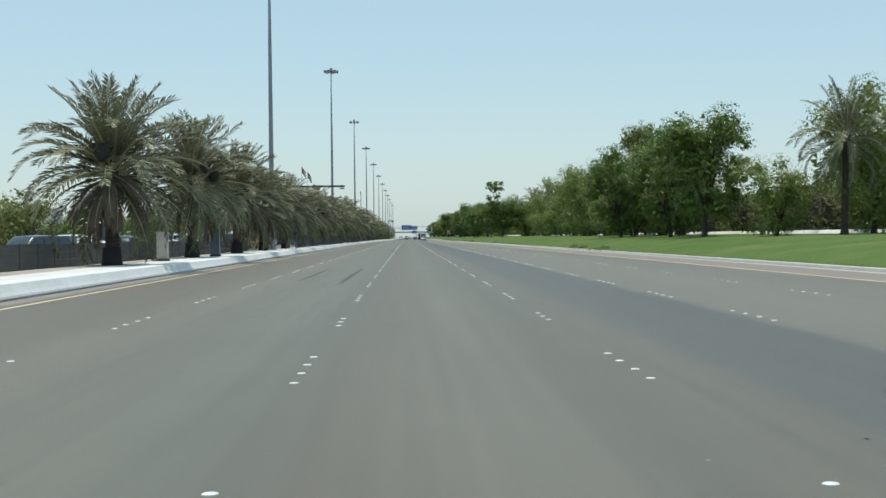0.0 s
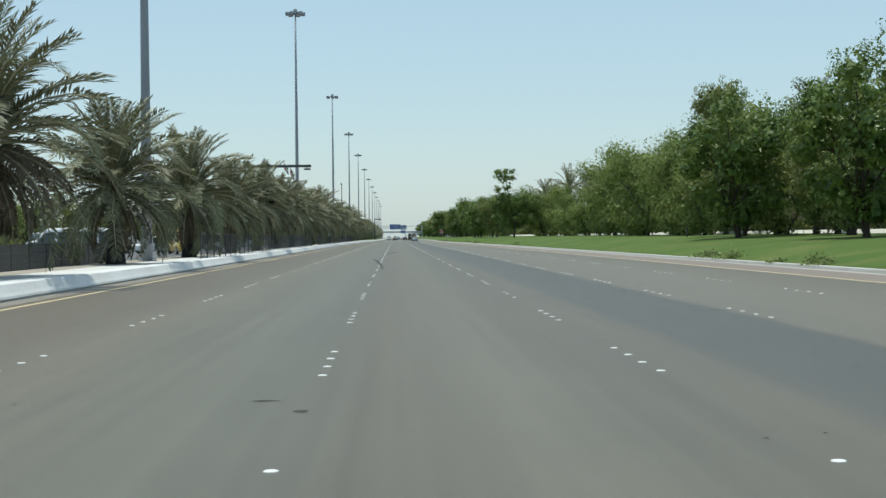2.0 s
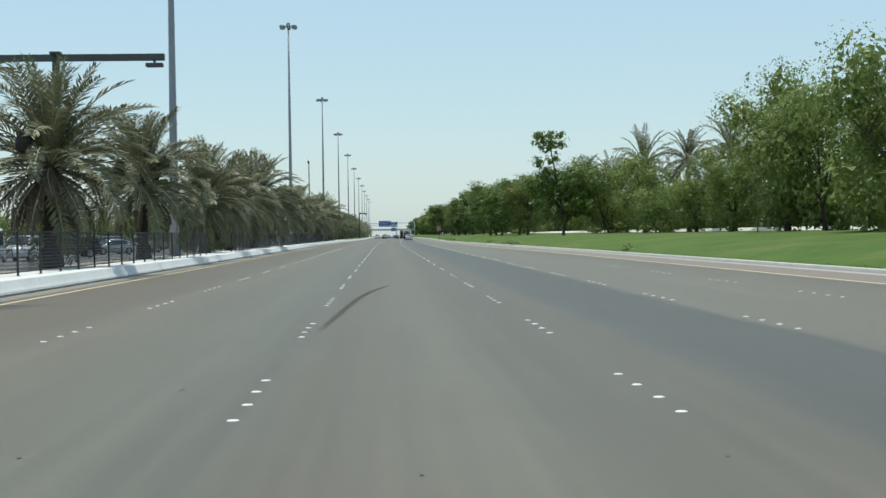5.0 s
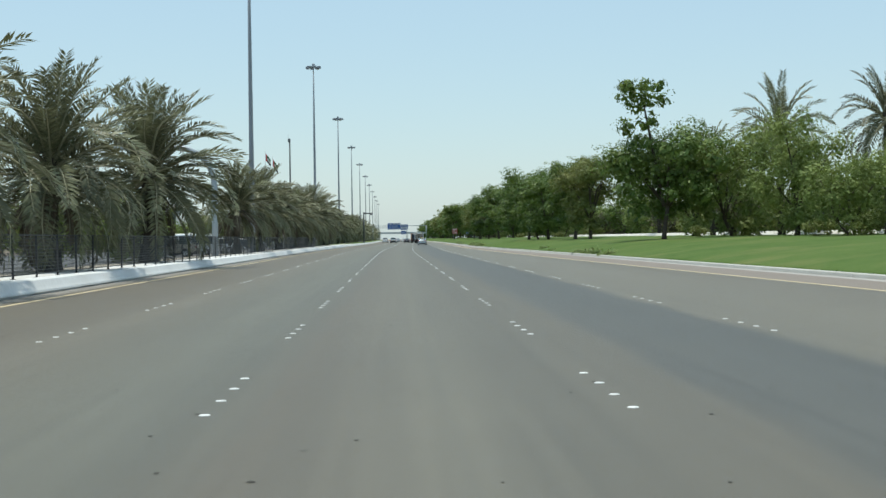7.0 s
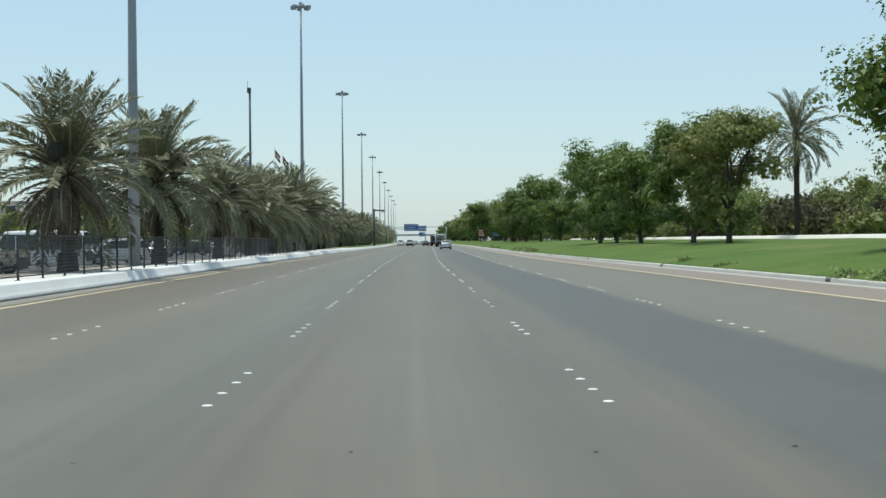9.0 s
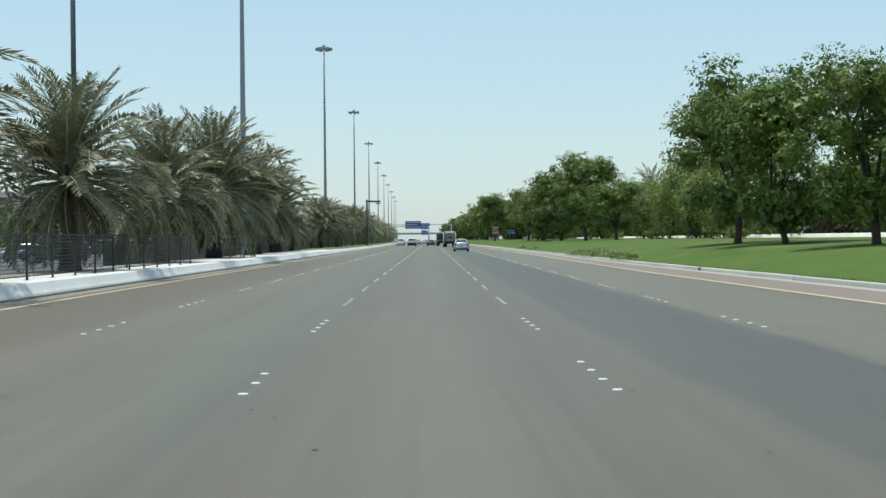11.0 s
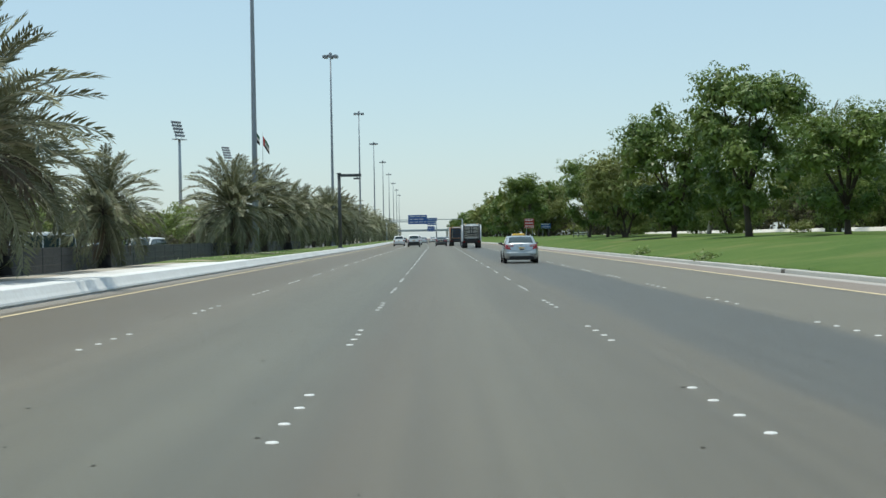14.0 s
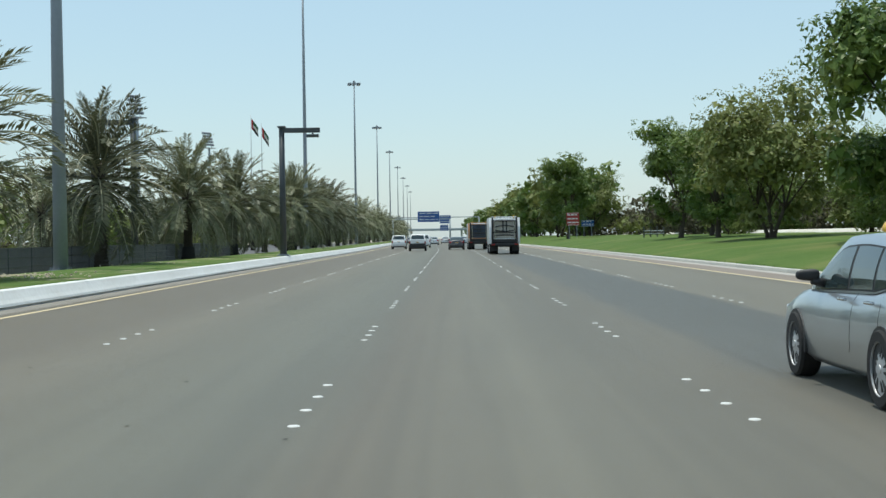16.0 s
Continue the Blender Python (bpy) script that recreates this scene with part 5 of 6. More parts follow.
def wheel(parent, x, y, r, wide, side, spokes=9):
    tyre_bm = bmesh.new()
    prof = [(-wide / 2, r * 0.68), (-wide / 2, r * 0.93), (-wide * 0.36, r), (wide * 0.36, r), (wide / 2, r * 0.93), (wide / 2, r * 0.68)]
    n = 28
    rings = [[tyre_bm.verts.new((px, pr * math.cos(k * math.tau / n), pr * math.sin(k * math.tau / n))) for k in range(n)] for px, pr in prof]
    for a_, b_ in zip(rings, rings[1:]):
        for k in range(n):
            tyre_bm.faces.new((a_[k], b_[k], b_[(k + 1) % n], a_[(k + 1) % n]))
    bmesh.ops.recalc_face_normals(tyre_bm, faces=tyre_bm.faces[:])
    w = new("wheel")
    w.parent = parent
    w.matrix_basis = pose(x, y, r)
    part("tyre", tyre_bm, TYRE, w)
    bm = bmesh.new()
    s = side
    if spokes < 8:
        tube(bm, [(s * wide * 0.20, 0, 0), (s * wide * 0.36, 0, 0), (s * wide * 0.44, 0, 0)], [r * 0.68, r * 0.67, r * 0.16], 28)
        tube(bm, [(s * wide * 0.40, 0, 0), (s * wide * 0.48, 0, 0)], [r * 0.13, r * 0.11], 14)
        lip = [(s * wide * 0.44, r * 0.685 * math.cos(k * math.tau / 28), r * 0.685 * math.sin(k * math.tau / 28)) for k in range(29)]
        tube(bm, lip, [r * 0.032] * 29, 5)
        part("rim", bm, RIM, w, "silver alloy rim")
        # solid disc: black plates paint in the shade of the gaps between spokes
        for k in range(spokes):
            for off in (0.18, 0.54):
                pocket = bmesh.new()
                a0, a1 = (k + off) * math.tau / spokes, (k + off + 0.20) * math.tau / spokes
                low, high = r * 0.30, r * (0.60 if off < 0.3 else 0.57)
                at = lambda a_, d, lift: pocket.verts.new((s * (wide * (0.44 - 0.08 * (d / r - 0.16) / 0.51) + lift), d * math.cos(a_), d * math.sin(a_)))
                top_ring = [at(a0 + 0.06, low, 0.006), at(a0, high, 0.006), at(a1, high, 0.006), at(a1 - 0.06, low, 0.006)]
                low_ring = [at(a0 + 0.06, low, -0.01), at(a0, high, -0.01), at(a1, high, -0.01), at(a1 - 0.06, low, -0.01)]
                pocket.faces.new(top_ring)
                for q in range(4):
                    pocket.faces.new((top_ring[q], low_ring[q], low_ring[(q + 1) % 4], top_ring[(q + 1) % 4]))
                part("pocket", pocket, TRIM, w, "black plate that paints the shaded opening between the spokes")
        return w
    tube(bm, [(s * wide * 0.15, 0, 0), (s * wide * 0.18, 0, 0)], [r * 0.69] * 2, 24)
    for k in range(spokes):
        a_ = k * math.tau / spokes
        o = Vector((0, math.cos(a_), math.sin(a_)))
        tube(bm, [Vector((s * wide * 0.44, 0, 0)), Vector((s * wide * 0.42, 0, 0)) + o * r * 0.35, Vector((s * wide * 0.36, 0, 0)) + o * r * 0.66], [r * 0.11, r * 0.085, r * 0.07], 5)
    ring = [(s * wide * 0.38, r * 0.66 * math.cos(k * math.tau / 24), r * 0.66 * math.sin(k * math.tau / 24)) for k in range(25)]
    tube(bm, ring, [r * 0.045] * 25, 5)
    part("rim", bm, RIM, w, "alloy rim with spokes")
    return w


def arch(parent, x, y, r, side):
    bm = bmesh.new()
    n = 14
    ang = [radians(-8 + 196 * k / n) for k in range(n + 1)]
    out = [bm.verts.new((x, y + r * math.cos(a_), r * 0.88 + r * math.sin(a_))) for a_ in ang]
    inn = [bm.verts.new((x - side * 0.14, y + r * math.cos(a_), r * 0.88 + r * math.sin(a_))) for a_ in ang]
    bm.faces.new(out)
    for k in range(n):
        bm.faces.new((out[k], out[k + 1], inn[k + 1], inn[k]))
    part("wheel_arch", bm, TRIM, parent)


def car(name, label, category, L, W, H, mat, shape, tyre=0.33, taxi=False, group=""):
    """shape: sedan, suv, pickup or van. The car stands on z = 0 and faces +y."""
    thing = new(name)
    w = W / 2
    if shape == "sedan":
        belt, sill = 0.62 * H, 0.15
        st = [(-0.5, 0.41, 0.27, 0.74), (-0.498, 0.47, 0.24, 0.80), (-0.494, 0.54, 0.215, 0.855), (-0.486, 0.68, 0.19, 0.895), (-0.478, 0.722, 0.175, 0.92), (-0.46, 0.735, 0.165, 0.95), (-0.43, 0.735, 0.16, 0.975), (-0.33, 0.715, 0.15, 0.995), (-0.2, 0.66, 0.14, 1), (0.1, 0.635, 0.13, 1),
              (0.22, 0.635, 0.13, 0.995), (0.32, 0.60, 0.14, 0.98), (0.42, 0.53, 0.15, 0.95), (0.47, 0.47, 0.17, 0.88), (0.5, 0.38, 0.22, 0.76)]
        base, roof, zb, zr = (-0.385, 0.235), (-0.21, 0.045), 0.665 * H, 0.985 * H
    elif shape == "suv":
        st = [(-0.5, 0.50, 0.24, 0.88), (-0.49, 0.60, 0.20, 0.95), (-0.46, 0.63, 0.17, 0.985), (-0.2, 0.62, 0.15, 1), (0.2, 0.615, 0.15, 1), (0.33, 0.585, 0.16, 0.98), (0.45, 0.54, 0.17, 0.94), (0.49, 0.48, 0.2, 0.86), (0.5, 0.38, 0.24, 0.80)]
        base, roof, zb, zr = (-0.488, 0.24), (-0.44, 0.08), 0.61 * H, 0.985 * H
    elif shape == "pickup":
        st = [(-0.5, 0.52, 0.26, 0.92), (-0.495, 0.60, 0.24, 0.95), (-0.2, 0.60, 0.22, 0.99), (0.0, 0.60, 0.2, 1), (0.22, 0.60, 0.2, 1), (0.33, 0.585, 0.2, 0.98), (0.45, 0.55, 0.2, 0.95), (0.49, 0.48, 0.22, 0.88), (0.5, 0.38, 0.26, 0.82)]
        base, roof, zb, zr = (-0.13, 0.25), (-0.105, 0.10), 0.59 * H, 0.985 * H
    else:
        st = [(-0.5, 0.46, 0.14, 0.94), (-0.49, 0.50, 0.12, 0.98), (-0.2, 0.50, 0.1, 1), (0.3, 0.48, 0.1, 1), (0.42, 0.46, 0.1, 0.98), (0.48, 0.42, 0.12, 0.92), (0.5, 0.32, 0.15, 0.86)]
        base, roof, zb, zr = (-0.495, 0.455), (-0.475, 0.32), 0.485 * H, 0.985 * H
    bm = loft(bmesh.new(), [(f * L, zt * H, z0 * H, ww * w) for f, zt, z0, ww in st], hull)
    if shape == "pickup":
        box(bm, -w * 0.98, -w * 0.88, -0.49 * L, -0.13 * L, 0.58 * H, 0.66 * H, 0.015)
        box(bm, w * 0.88, w * 0.98, -0.49 * L, -0.13 * L, 0.58 * H, 0.66 * H, 0.015)
        box(bm, -w * 0.96, w * 0.96, -0.497 * L, -0.475 * L, 0.56 * H, 0.66 * H, 0.015)
    part("body", bm, mat, thing, smooth=True)
    # cabin: a curved shell, and panes laid 5 mm proud of it
    wb, wr = w * (0.905 if shape == "sedan" else 0.94), w * (0.73 if shape == "sedan" else 0.80 if shape != "van" else 0.88)
    y0, y1, r0, r1 = base[0] * L, base[1] * L, roof[0] * L, roof[1] * L
    ease = lambda v: v * v * (3 - 2 * v)

    def rise(y):
        """The share of the cabin's height at y: 0 at its foot, 1 at the crown of the roof."""
        if y < r0:
            q = (y - y0) / (r0 - y0)
            return 0.93 * (q * 0.62 + 0.38 * math.sin(q * math.pi / 2))
        if y > r1:
            q = (y1 - y) / (y1 - r1)
            return 0.95 * (q * 0.62 + 0.38 * math.sin(q * math.pi / 2))
        q = (y - r0) / (r1 - r0)
        return 0.93 + 0.02 * q + 0.06 * math.sin(math.pi * min(1, q * 0.95 + 0.03))

    def foot(y):
        """Where the cabin meets the body's upper edge."""
        return min(zb, along([(f * L, zt * H) for f, zt, _, _ in st], y) - 0.035)

    def side_at(y, v, s):
        h = rise(y) * (zr - foot(y))
        x = wb + (wr - wb) * (0.25 * v + 0.75 * v * v) * rise(y)
        return Vector((s * x, y, foot(y) + h * v))

    def top_at(y, u):
        h = rise(y) * (zr - foot(y))
        x = (wb + (wr - wb) * rise(y)) * u
        return Vector((x, y, foot(y) + h + 0.035 * (1 - u * u) * min(1, rise(y) * 2)))

    def flank(y, z):
        """Half the body's width at (y, z)."""
        f0 = y / L
        zt, zl, ww = [along([(q[0], q[k]) for q in st], f0) for k in (1, 2, 3)]
        return along([(q[1], q[0]) for q in hull((0, zt * H, zl * H, ww * w))[:7]], z)

    def patch(f, us, vs, lift=0.0, thick=0.0):
        bm = bmesh.new()
        grid = [[f(u, v) for v in vs] for u in us]
        nrm = [[None] * len(vs) for _ in us]
        for i_ in range(len(us)):
            for j_ in range(len(vs)):
                p, q = grid[min(i_ + 1, len(us) - 1)][j_] - grid[max(i_ - 1, 0)][j_], grid[i_][min(j_ + 1, len(vs) - 1)] - grid[i_][max(j_ - 1, 0)]
                m_ = p.cross(q).normalized()
                out = grid[i_][j_] - Vector((0, (y0 + y1) / 2, zb * 0.6))
                nrm[i_][j_] = m_ if m_.dot(out) > 0 else -m_
        layers = [[[bm.verts.new(grid[i_][j_] + nrm[i_][j_] * k) for j_ in range(len(vs))] for i_ in range(len(us))] for k in ((lift, lift - thick) if thick else (lift,))]
        for lay in layers:
            for i_ in range(len(us) - 1):
                for j_ in range(len(vs) - 1):
                    bm.faces.new((lay[i_][j_], lay[i_ + 1][j_], lay[i_ + 1][j_ + 1], lay[i_][j_ + 1]))
        if thick:
            o, n_ = layers
            for j_ in range(len(vs) - 1):
                for i_ in (0, len(us) - 1):
                    bm.faces.new((o[i_][j_], o[i_][j_ + 1], n_[i_][j_ + 1], n_[i_][j_]))
            for i_ in range(len(us) - 1):
                for j_ in (0, len(vs) - 1):
                    bm.faces.new((o[i_][j_], o[i_ + 1][j_], n_[i_ + 1][j_], n_[i_][j_]))
        bmesh.ops.recalc_face_normals(bm, faces=bm.faces[:])
        return bm

    steps = lambda p, q, n_: [p + (q - p) * k / n_ for k in range(n_ + 1)]
    shell = bmesh.new()
    for q in (patch(lambda y, v: side_at(y, v, 1), steps(y0, y1, 28), steps(0, 1, 6)), patch(lambda y, v: side_at(y, v, -1), steps(y0, y1, 28), steps(0, 1, 6)), patch(top_at, steps(y0, y1, 28), steps(-1, 1, 8))):
        me = mesh_of("shell", q)
        shell.from_mesh(me)
        bpy.data.meshes.remove(me)
    bmesh.ops.remove_doubles(shell, verts=shell.verts[:], dist=0.002)
    bmesh.ops.recalc_face_normals(shell, faces=shell.faces[:])
    part("roof", shell, mat, thing, smooth=True)
    part("rear_window", patch(top_at, steps(y0 + (r0 - y0) * (0.12 if shape == "sedan" else 0.25), y0 + (r0 - y0) * 0.90, 6), steps(-0.84, 0.84, 8), 0.006, 0.012), CAR_GLASS, thing, "tinted glass", smooth=False)
    part("windscreen", patch(top_at, steps(y1 - (y1 - r1) * 0.08, y1 - (y1 - r1) * 0.92, 6), steps(-0.87, 0.87, 8), 0.006, 0.012), CAR_GLASS, thing, "tinted glass")
    spans = {"sedan": ((0.20, 0.30), (0.32, 0.545), (0.57, 0.93)), "suv": ((0.05, 0.28), (0.31, 0.60), (0.63, 0.94)), "pickup": ((0.08, 0.45), (0.49, 0.93)), "van": ((0.03, 0.24), (0.26, 0.48), (0.50, 0.72), (0.75, 0.96))}[shape]
    for a_, b_ in spans:
        ya, yb = y0 + (y1 - y0) * a_, y0 + (y1 - y0) * b_
        for s in (-1, 1):
            part("side_window", patch(lambda y, v: side_at(y, v, s), steps(ya, yb, 8), steps(0.07, 0.80, 4), 0.006, 0.012), CAR_GLASS, thing)
    if shape != "van":
        ya, yb = y0 + (y1 - y0) * (spans[0][0] - 0.008), y0 + (y1 - y0) * (spans[-1][1] + 0.008)
        for s in (-1, 1):
            part("window_surround", patch(lambda y, v: side_at(y, v, s), steps(ya, yb, 20), steps(0.04, 0.835, 4), 0.002, 0.008), TRIM, thing, "black window surround and pillars")
    # wheels
    axles = (-0.30 * L, 0.285 * L) if shape != "sedan" else (-0.288 * L, 0.29 * L)
    for y in axles:
        for s in (-1, 1):
            arch(thing, s * (w * 0.998 + 0.003), y, tyre * 1.10, s)
            wheel(thing, s * (w - 0.085), y, tyre, 0.215, s, 5 if taxi else 9)
    # rear and front fittings
    sections = [(f * L, [(ww * w * q[0], q[1]) for q in hull((0, zt * H, z0 * H, 1.0))[:8]]) for f, zt, z0, ww in st]

    def skin(x, z):
        """The y at which the body's tail is met at (x, z)."""
        def inside(sec):
            if z < sec[0][1] or z > sec[-1][1]:
                return False
            for p, q in zip(sec, sec[1:]):
                if p[1] <= z <= q[1]:
                    return abs(x) <= p[0] + (q[0] - p[0]) * (z - p[1]) / max(1e-6, q[1] - p[1])
            return False
        for (ya, sa), (yb, sb) in zip(sections, sections[1:]):
            for k in range(24):
                q = k / 24
                if inside([(p[0] + (r[0] - p[0]) * q, p[1] + (r[1] - p[1]) * q) for p, r in zip(sa, sb)]):
                    return ya + (yb - ya) * q
            if yb > -0.25 * L:
                break
        return -0.34 * L

    def on_skin(corners, lift, n_=12, m_=6):
        """A plate that follows the body's tail, between four corners (x, z)."""
        a_, b_, c_, d_ = [Vector(q) for q in corners]
        bm = bmesh.new()
        lay = []
        for depth in (-lift, 0.03):
            rows_ = []
            for i_ in range(n_ + 1):
                line = []
                for j_ in range(m_ + 1):
                    q = a_.lerp(b_, i_ / n_).lerp(d_.lerp(c_, i_ / n_), j_ / m_)
                    edge = abs(q.x) / w
                    line.append(bm.verts.new((q.x * (1 + (lift * 0.9 / w if depth < 0 and edge > 0.85 else 0)), skin(q.x, q.y) + depth, q.y)))
                rows_.append(line)
            lay.append(rows_)
        for rows_ in lay:
            for i_ in range(n_):
                for j_ in range(m_):
                    bm.faces.new((rows_[i_][j_], rows_[i_ + 1][j_], rows_[i_ + 1][j_ + 1], rows_[i_][j_ + 1]))
        o, p = lay
        for i_ in range(n_):
            for j_ in (0, m_):
                bm.faces.new((o[i_][j_], o[i_ + 1][j_], p[i_ + 1][j_], p[i_][j_]))
        for j_ in range(m_):
            for i_ in (0, n_):
                bm.faces.new((o[i_][j_], o[i_][j_ + 1], p[i_][j_ + 1], p[i_][j_]))
        bmesh.ops.recalc_face_normals(bm, faces=bm.faces[:])
        return bm

    ye, yf = -0.5 * L, 0.5 * L
    lamp_z = {"sedan": 0.60, "suv": 0.52, "pickup": 0.50, "van": 0.40}[shape] * H
    for s in (-1, 1):
        if shape == "sedan":
            upper = ((0.965, 1.015), (0.52, 0.985), (0.45, 0.895), (0.965, 0.862))
            lower = ((0.965, 0.863), (0.70, 0.876), (0.61, 0.742), (0.955, 0.775))
            lamp = part("tail_lamp", on_skin([(s * x * w, z * H / 1.47) for x, z in upper], 0.012), TAIL_RED, thing, "wrap-around red tail lamp", smooth=True)
            part("lamp_base", on_skin([(s * x * w, z * H / 1.47) for x, z in lower], 0.012), TAIL_RED, lamp, smooth=True)
            clear = ((0.80, 0.975), (0.54, 0.960), (0.53, 0.920), (0.74, 0.912))
            part("reversing_lamp", on_skin([(s * x * w, z * H / 1.47) for x, z in clear], 0.018), TAIL_CLEAR, lamp, "clear reversing lamp", smooth=True)
        else:
            part("tail_lamp", slab_mesh("tail_lamp", TAIL_RED, (min(s * 0.80 * w, s * 0.94 * w), max(s * 0.80 * w, s * 0.94 * w), ye - 0.02, ye + 0.12, lamp_z - 0.16, lamp_z + 0.16), bevel=0.02), None, thing, "red tail lamp")
        part("headlamp", slab_mesh("headlamp", HEAD_LAMP, (min(s * 0.52 * w, s * 0.84 * w), max(s * 0.52 * w, s * 0.84 * w), yf - 0.22, yf - 0.015, 0.40 * H, 0.47 * H), bevel=0.03), None, thing, "clear headlamp")
        mir = bmesh.new()
        shell = bmesh.ops.create_icosphere(mir, subdivisions=3, radius=1.0)["verts"]
        for v in shell:
            # a boxy shell, lower and shallower towards its outer end
            q = Vector([math.copysign(abs(c) ** 0.62, c) for c in v.co])
            slim = 1.0 - 0.30 * (s * q.x + 1) / 2
            v.co = Vector((s * (w + 0.07) + q.x * 0.115, y1 - 0.50 + q.y * 0.060 * slim, zb + 0.080 + (q.z * slim + 0.10 * (1 - slim)) * 0.066))
        tube(mir, [(s * w * 0.90, y1 - 0.50, zb + 0.0), (s * (w + 0.03), y1 - 0.51, zb + 0.03)], [0.045, 0.04], 8)
        part("wing_mirror", mir, TRIM if taxi else mat, thing, smooth=True)
        for yy in ((y0 + y1) / 2 + 0.05, (y0 * 0.75 + y1 * 0.25)):
            part("door_handle", slab_mesh("door_handle", mat if not taxi else CHROME, (min(s * (w * 0.985), s * (w + 0.03)), max(s * (w * 0.985), s * (w + 0.03)), yy - 0.10, yy + 0.10, zb - 0.125, zb - 0.095), bevel=0.012), None, thing)
            gap = bmesh.new()
            line = [(yy - 0.18 + (0.05 if k == 0 else 0.0), 0.27 * H + (zb - 0.05 - 0.27 * H) * k / 8) for k in range(9)]
            tube(gap, [(s * (flank(y, z) - 0.002), y, z) for y, z in line], [0.005] * 9, 5)
            part("door_gap", gap, TRIM, thing)
    if shape == "sedan":
        part("rear_bumper", on_skin([(-0.95 * w, 0.60), (0.95 * w, 0.60), (0.93 * w, 0.36), (-0.93 * w, 0.36)], 0.012, 28, 6), mat, thing, smooth=True)
        part("bumper_lip", on_skin([(-0.66 * w, 0.385), (0.66 * w, 0.385), (0.62 * w, 0.33), (-0.62 * w, 0.33)], 0.022, 16, 3), TRIM, thing, "dark lower lip")
        bm = bmesh.new()
        line = [(x, 0.665 + 0.075 * (abs(x) / (0.61 * w)) ** 5) for x in steps(-0.61 * w, 0.61 * w, 24)]
        tube(bm, [(x, skin(x, z) - 0.002, z) for x, z in line], [0.005] * 25, 5)
        part("boot_gap", bm, TRIM, thing)
        plate_z, plate_y = 0.475 * H, skin(0.0, 0.475 * H + 0.02)
    else:
        part("rear_bumper", slab_mesh("rear_bumper", mat if shape == "suv" else TRIM, (-w * 0.93, w * 0.93, ye - 0.045, ye + 0.30, 0.22 * H, 0.455 * H), bevel=0.075), None, thing, smooth=False)
        plate_z, plate_y = 0.47 * H, ye
    part("valance", slab_mesh("valance", TRIM, (-w * 0.72, w * 0.72, ye + 0.0, ye + 0.12, 0.165 * H, 0.25 * H), bevel=0.02), None, thing, "black lower valance")
    plate = part("number_plate", slab_mesh("number_plate", SIGN_WHITE, (-0.17, 0.17, plate_y - 0.026, plate_y + 0.03, plate_z, plate_z + 0.17), bevel=0.004), None, thing, "pale number plate")
    part("plate_bar", slab_mesh("plate_bar", TRIM, (-0.11, 0.13, plate_y - 0.032, plate_y - 0.026, plate_z + 0.020, plate_z + 0.075)), None, plate)
    part("plate_bar", slab_mesh("plate_bar", ROOF_YELLOW, (-0.15, 0.15, plate_y - 0.032, plate_y - 0.026, plate_z + 0.095, plate_z + 0.15)), None, plate)
    part("underbody", slab_mesh("underbody", TRIM, (-w * 0.84, w * 0.84, -0.44 * L, 0.44 * L, 0.13 * H, 0.30 * H)), None, thing)
    if taxi:
        yc = (r0 + r1) / 2 + 0.62
        sign = bmesh.new()
        bmesh.ops.create_uvsphere(sign, u_segments=28, v_segments=14, radius=1.0)
        for v in sign.verts:
            q = [math.copysign(abs(k) ** 0.5, k) for k in v.co]
            v.co = (q[0] * 0.36 * (1 - 0.10 * q[2]), yc + q[1] * 0.16, zr + 0.075 + q[2] * 0.072)
        part("roof_sign", sign, ROOF_YELLOW, thing, "yellow plastic roof sign", smooth=True)
        part("boot_trim", on_skin([(-0.30, 0.925), (0.30, 0.925), (0.30, 0.90), (-0.30, 0.90)], 0.016, 10, 2), CHROME, thing, "bright trim bar")
        bm = bmesh.new()
        yb_ = skin(0.0, 0.965) - 0.012
        tube(bm, [(0.060 * math.cos(k * math.tau / 18), yb_, 0.965 + 0.036 * math.sin(k * math.tau / 18)) for k in range(19)], [0.007] * 19, 5)
        tube(bm, [(0.030 * math.cos(k * math.tau / 14), yb_, 0.968 + 0.030 * math.sin(k * math.tau / 14)) for k in range(15)], [0.006] * 15, 5)
        part("badge", bm, CHROME, thing)
        for k in range(2):
            part("lettering_bar", on_skin([(0.44, 0.500 - 0.05 * k), (0.78 - 0.03 * k, 0.500 - 0.05 * k), (0.78 - 0.03 * k, 0.475 - 0.05 * k), (0.44, 0.475 - 0.05 * k)], 0.016, 8, 1), TRIM, thing)
        part("lettering_bar", on_skin([(-0.72, 0.49), (-0.58, 0.49), (-0.58, 0.45), (-0.72, 0.45)], 0.016, 4, 1), BEIGE_PAINT, thing)
        part("lettering_bar", on_skin([(-0.55, 1.022), (-0.20, 1.022), (-0.20, 1.008), (-0.55, 1.008)], 0.008, 6, 1), TRIM, thing)
        cap = bmesh.new()
        tube(cap, [(-w * 0.985, -0.355 * L, 0.80), (-w * 1.005, -0.355 * L, 0.80)], [0.05, 0.045], 12)
        part("fuel_flap", cap, TRIM, thing)
    return tagged(thing, label, category, group)


def on_road(ob, lane, y, turn=0.0):
    ob.matrix_basis = pose(lane + cx(y), y, 0.0, 0, 0, turn - math.degrees(theta(y)))
    return ob


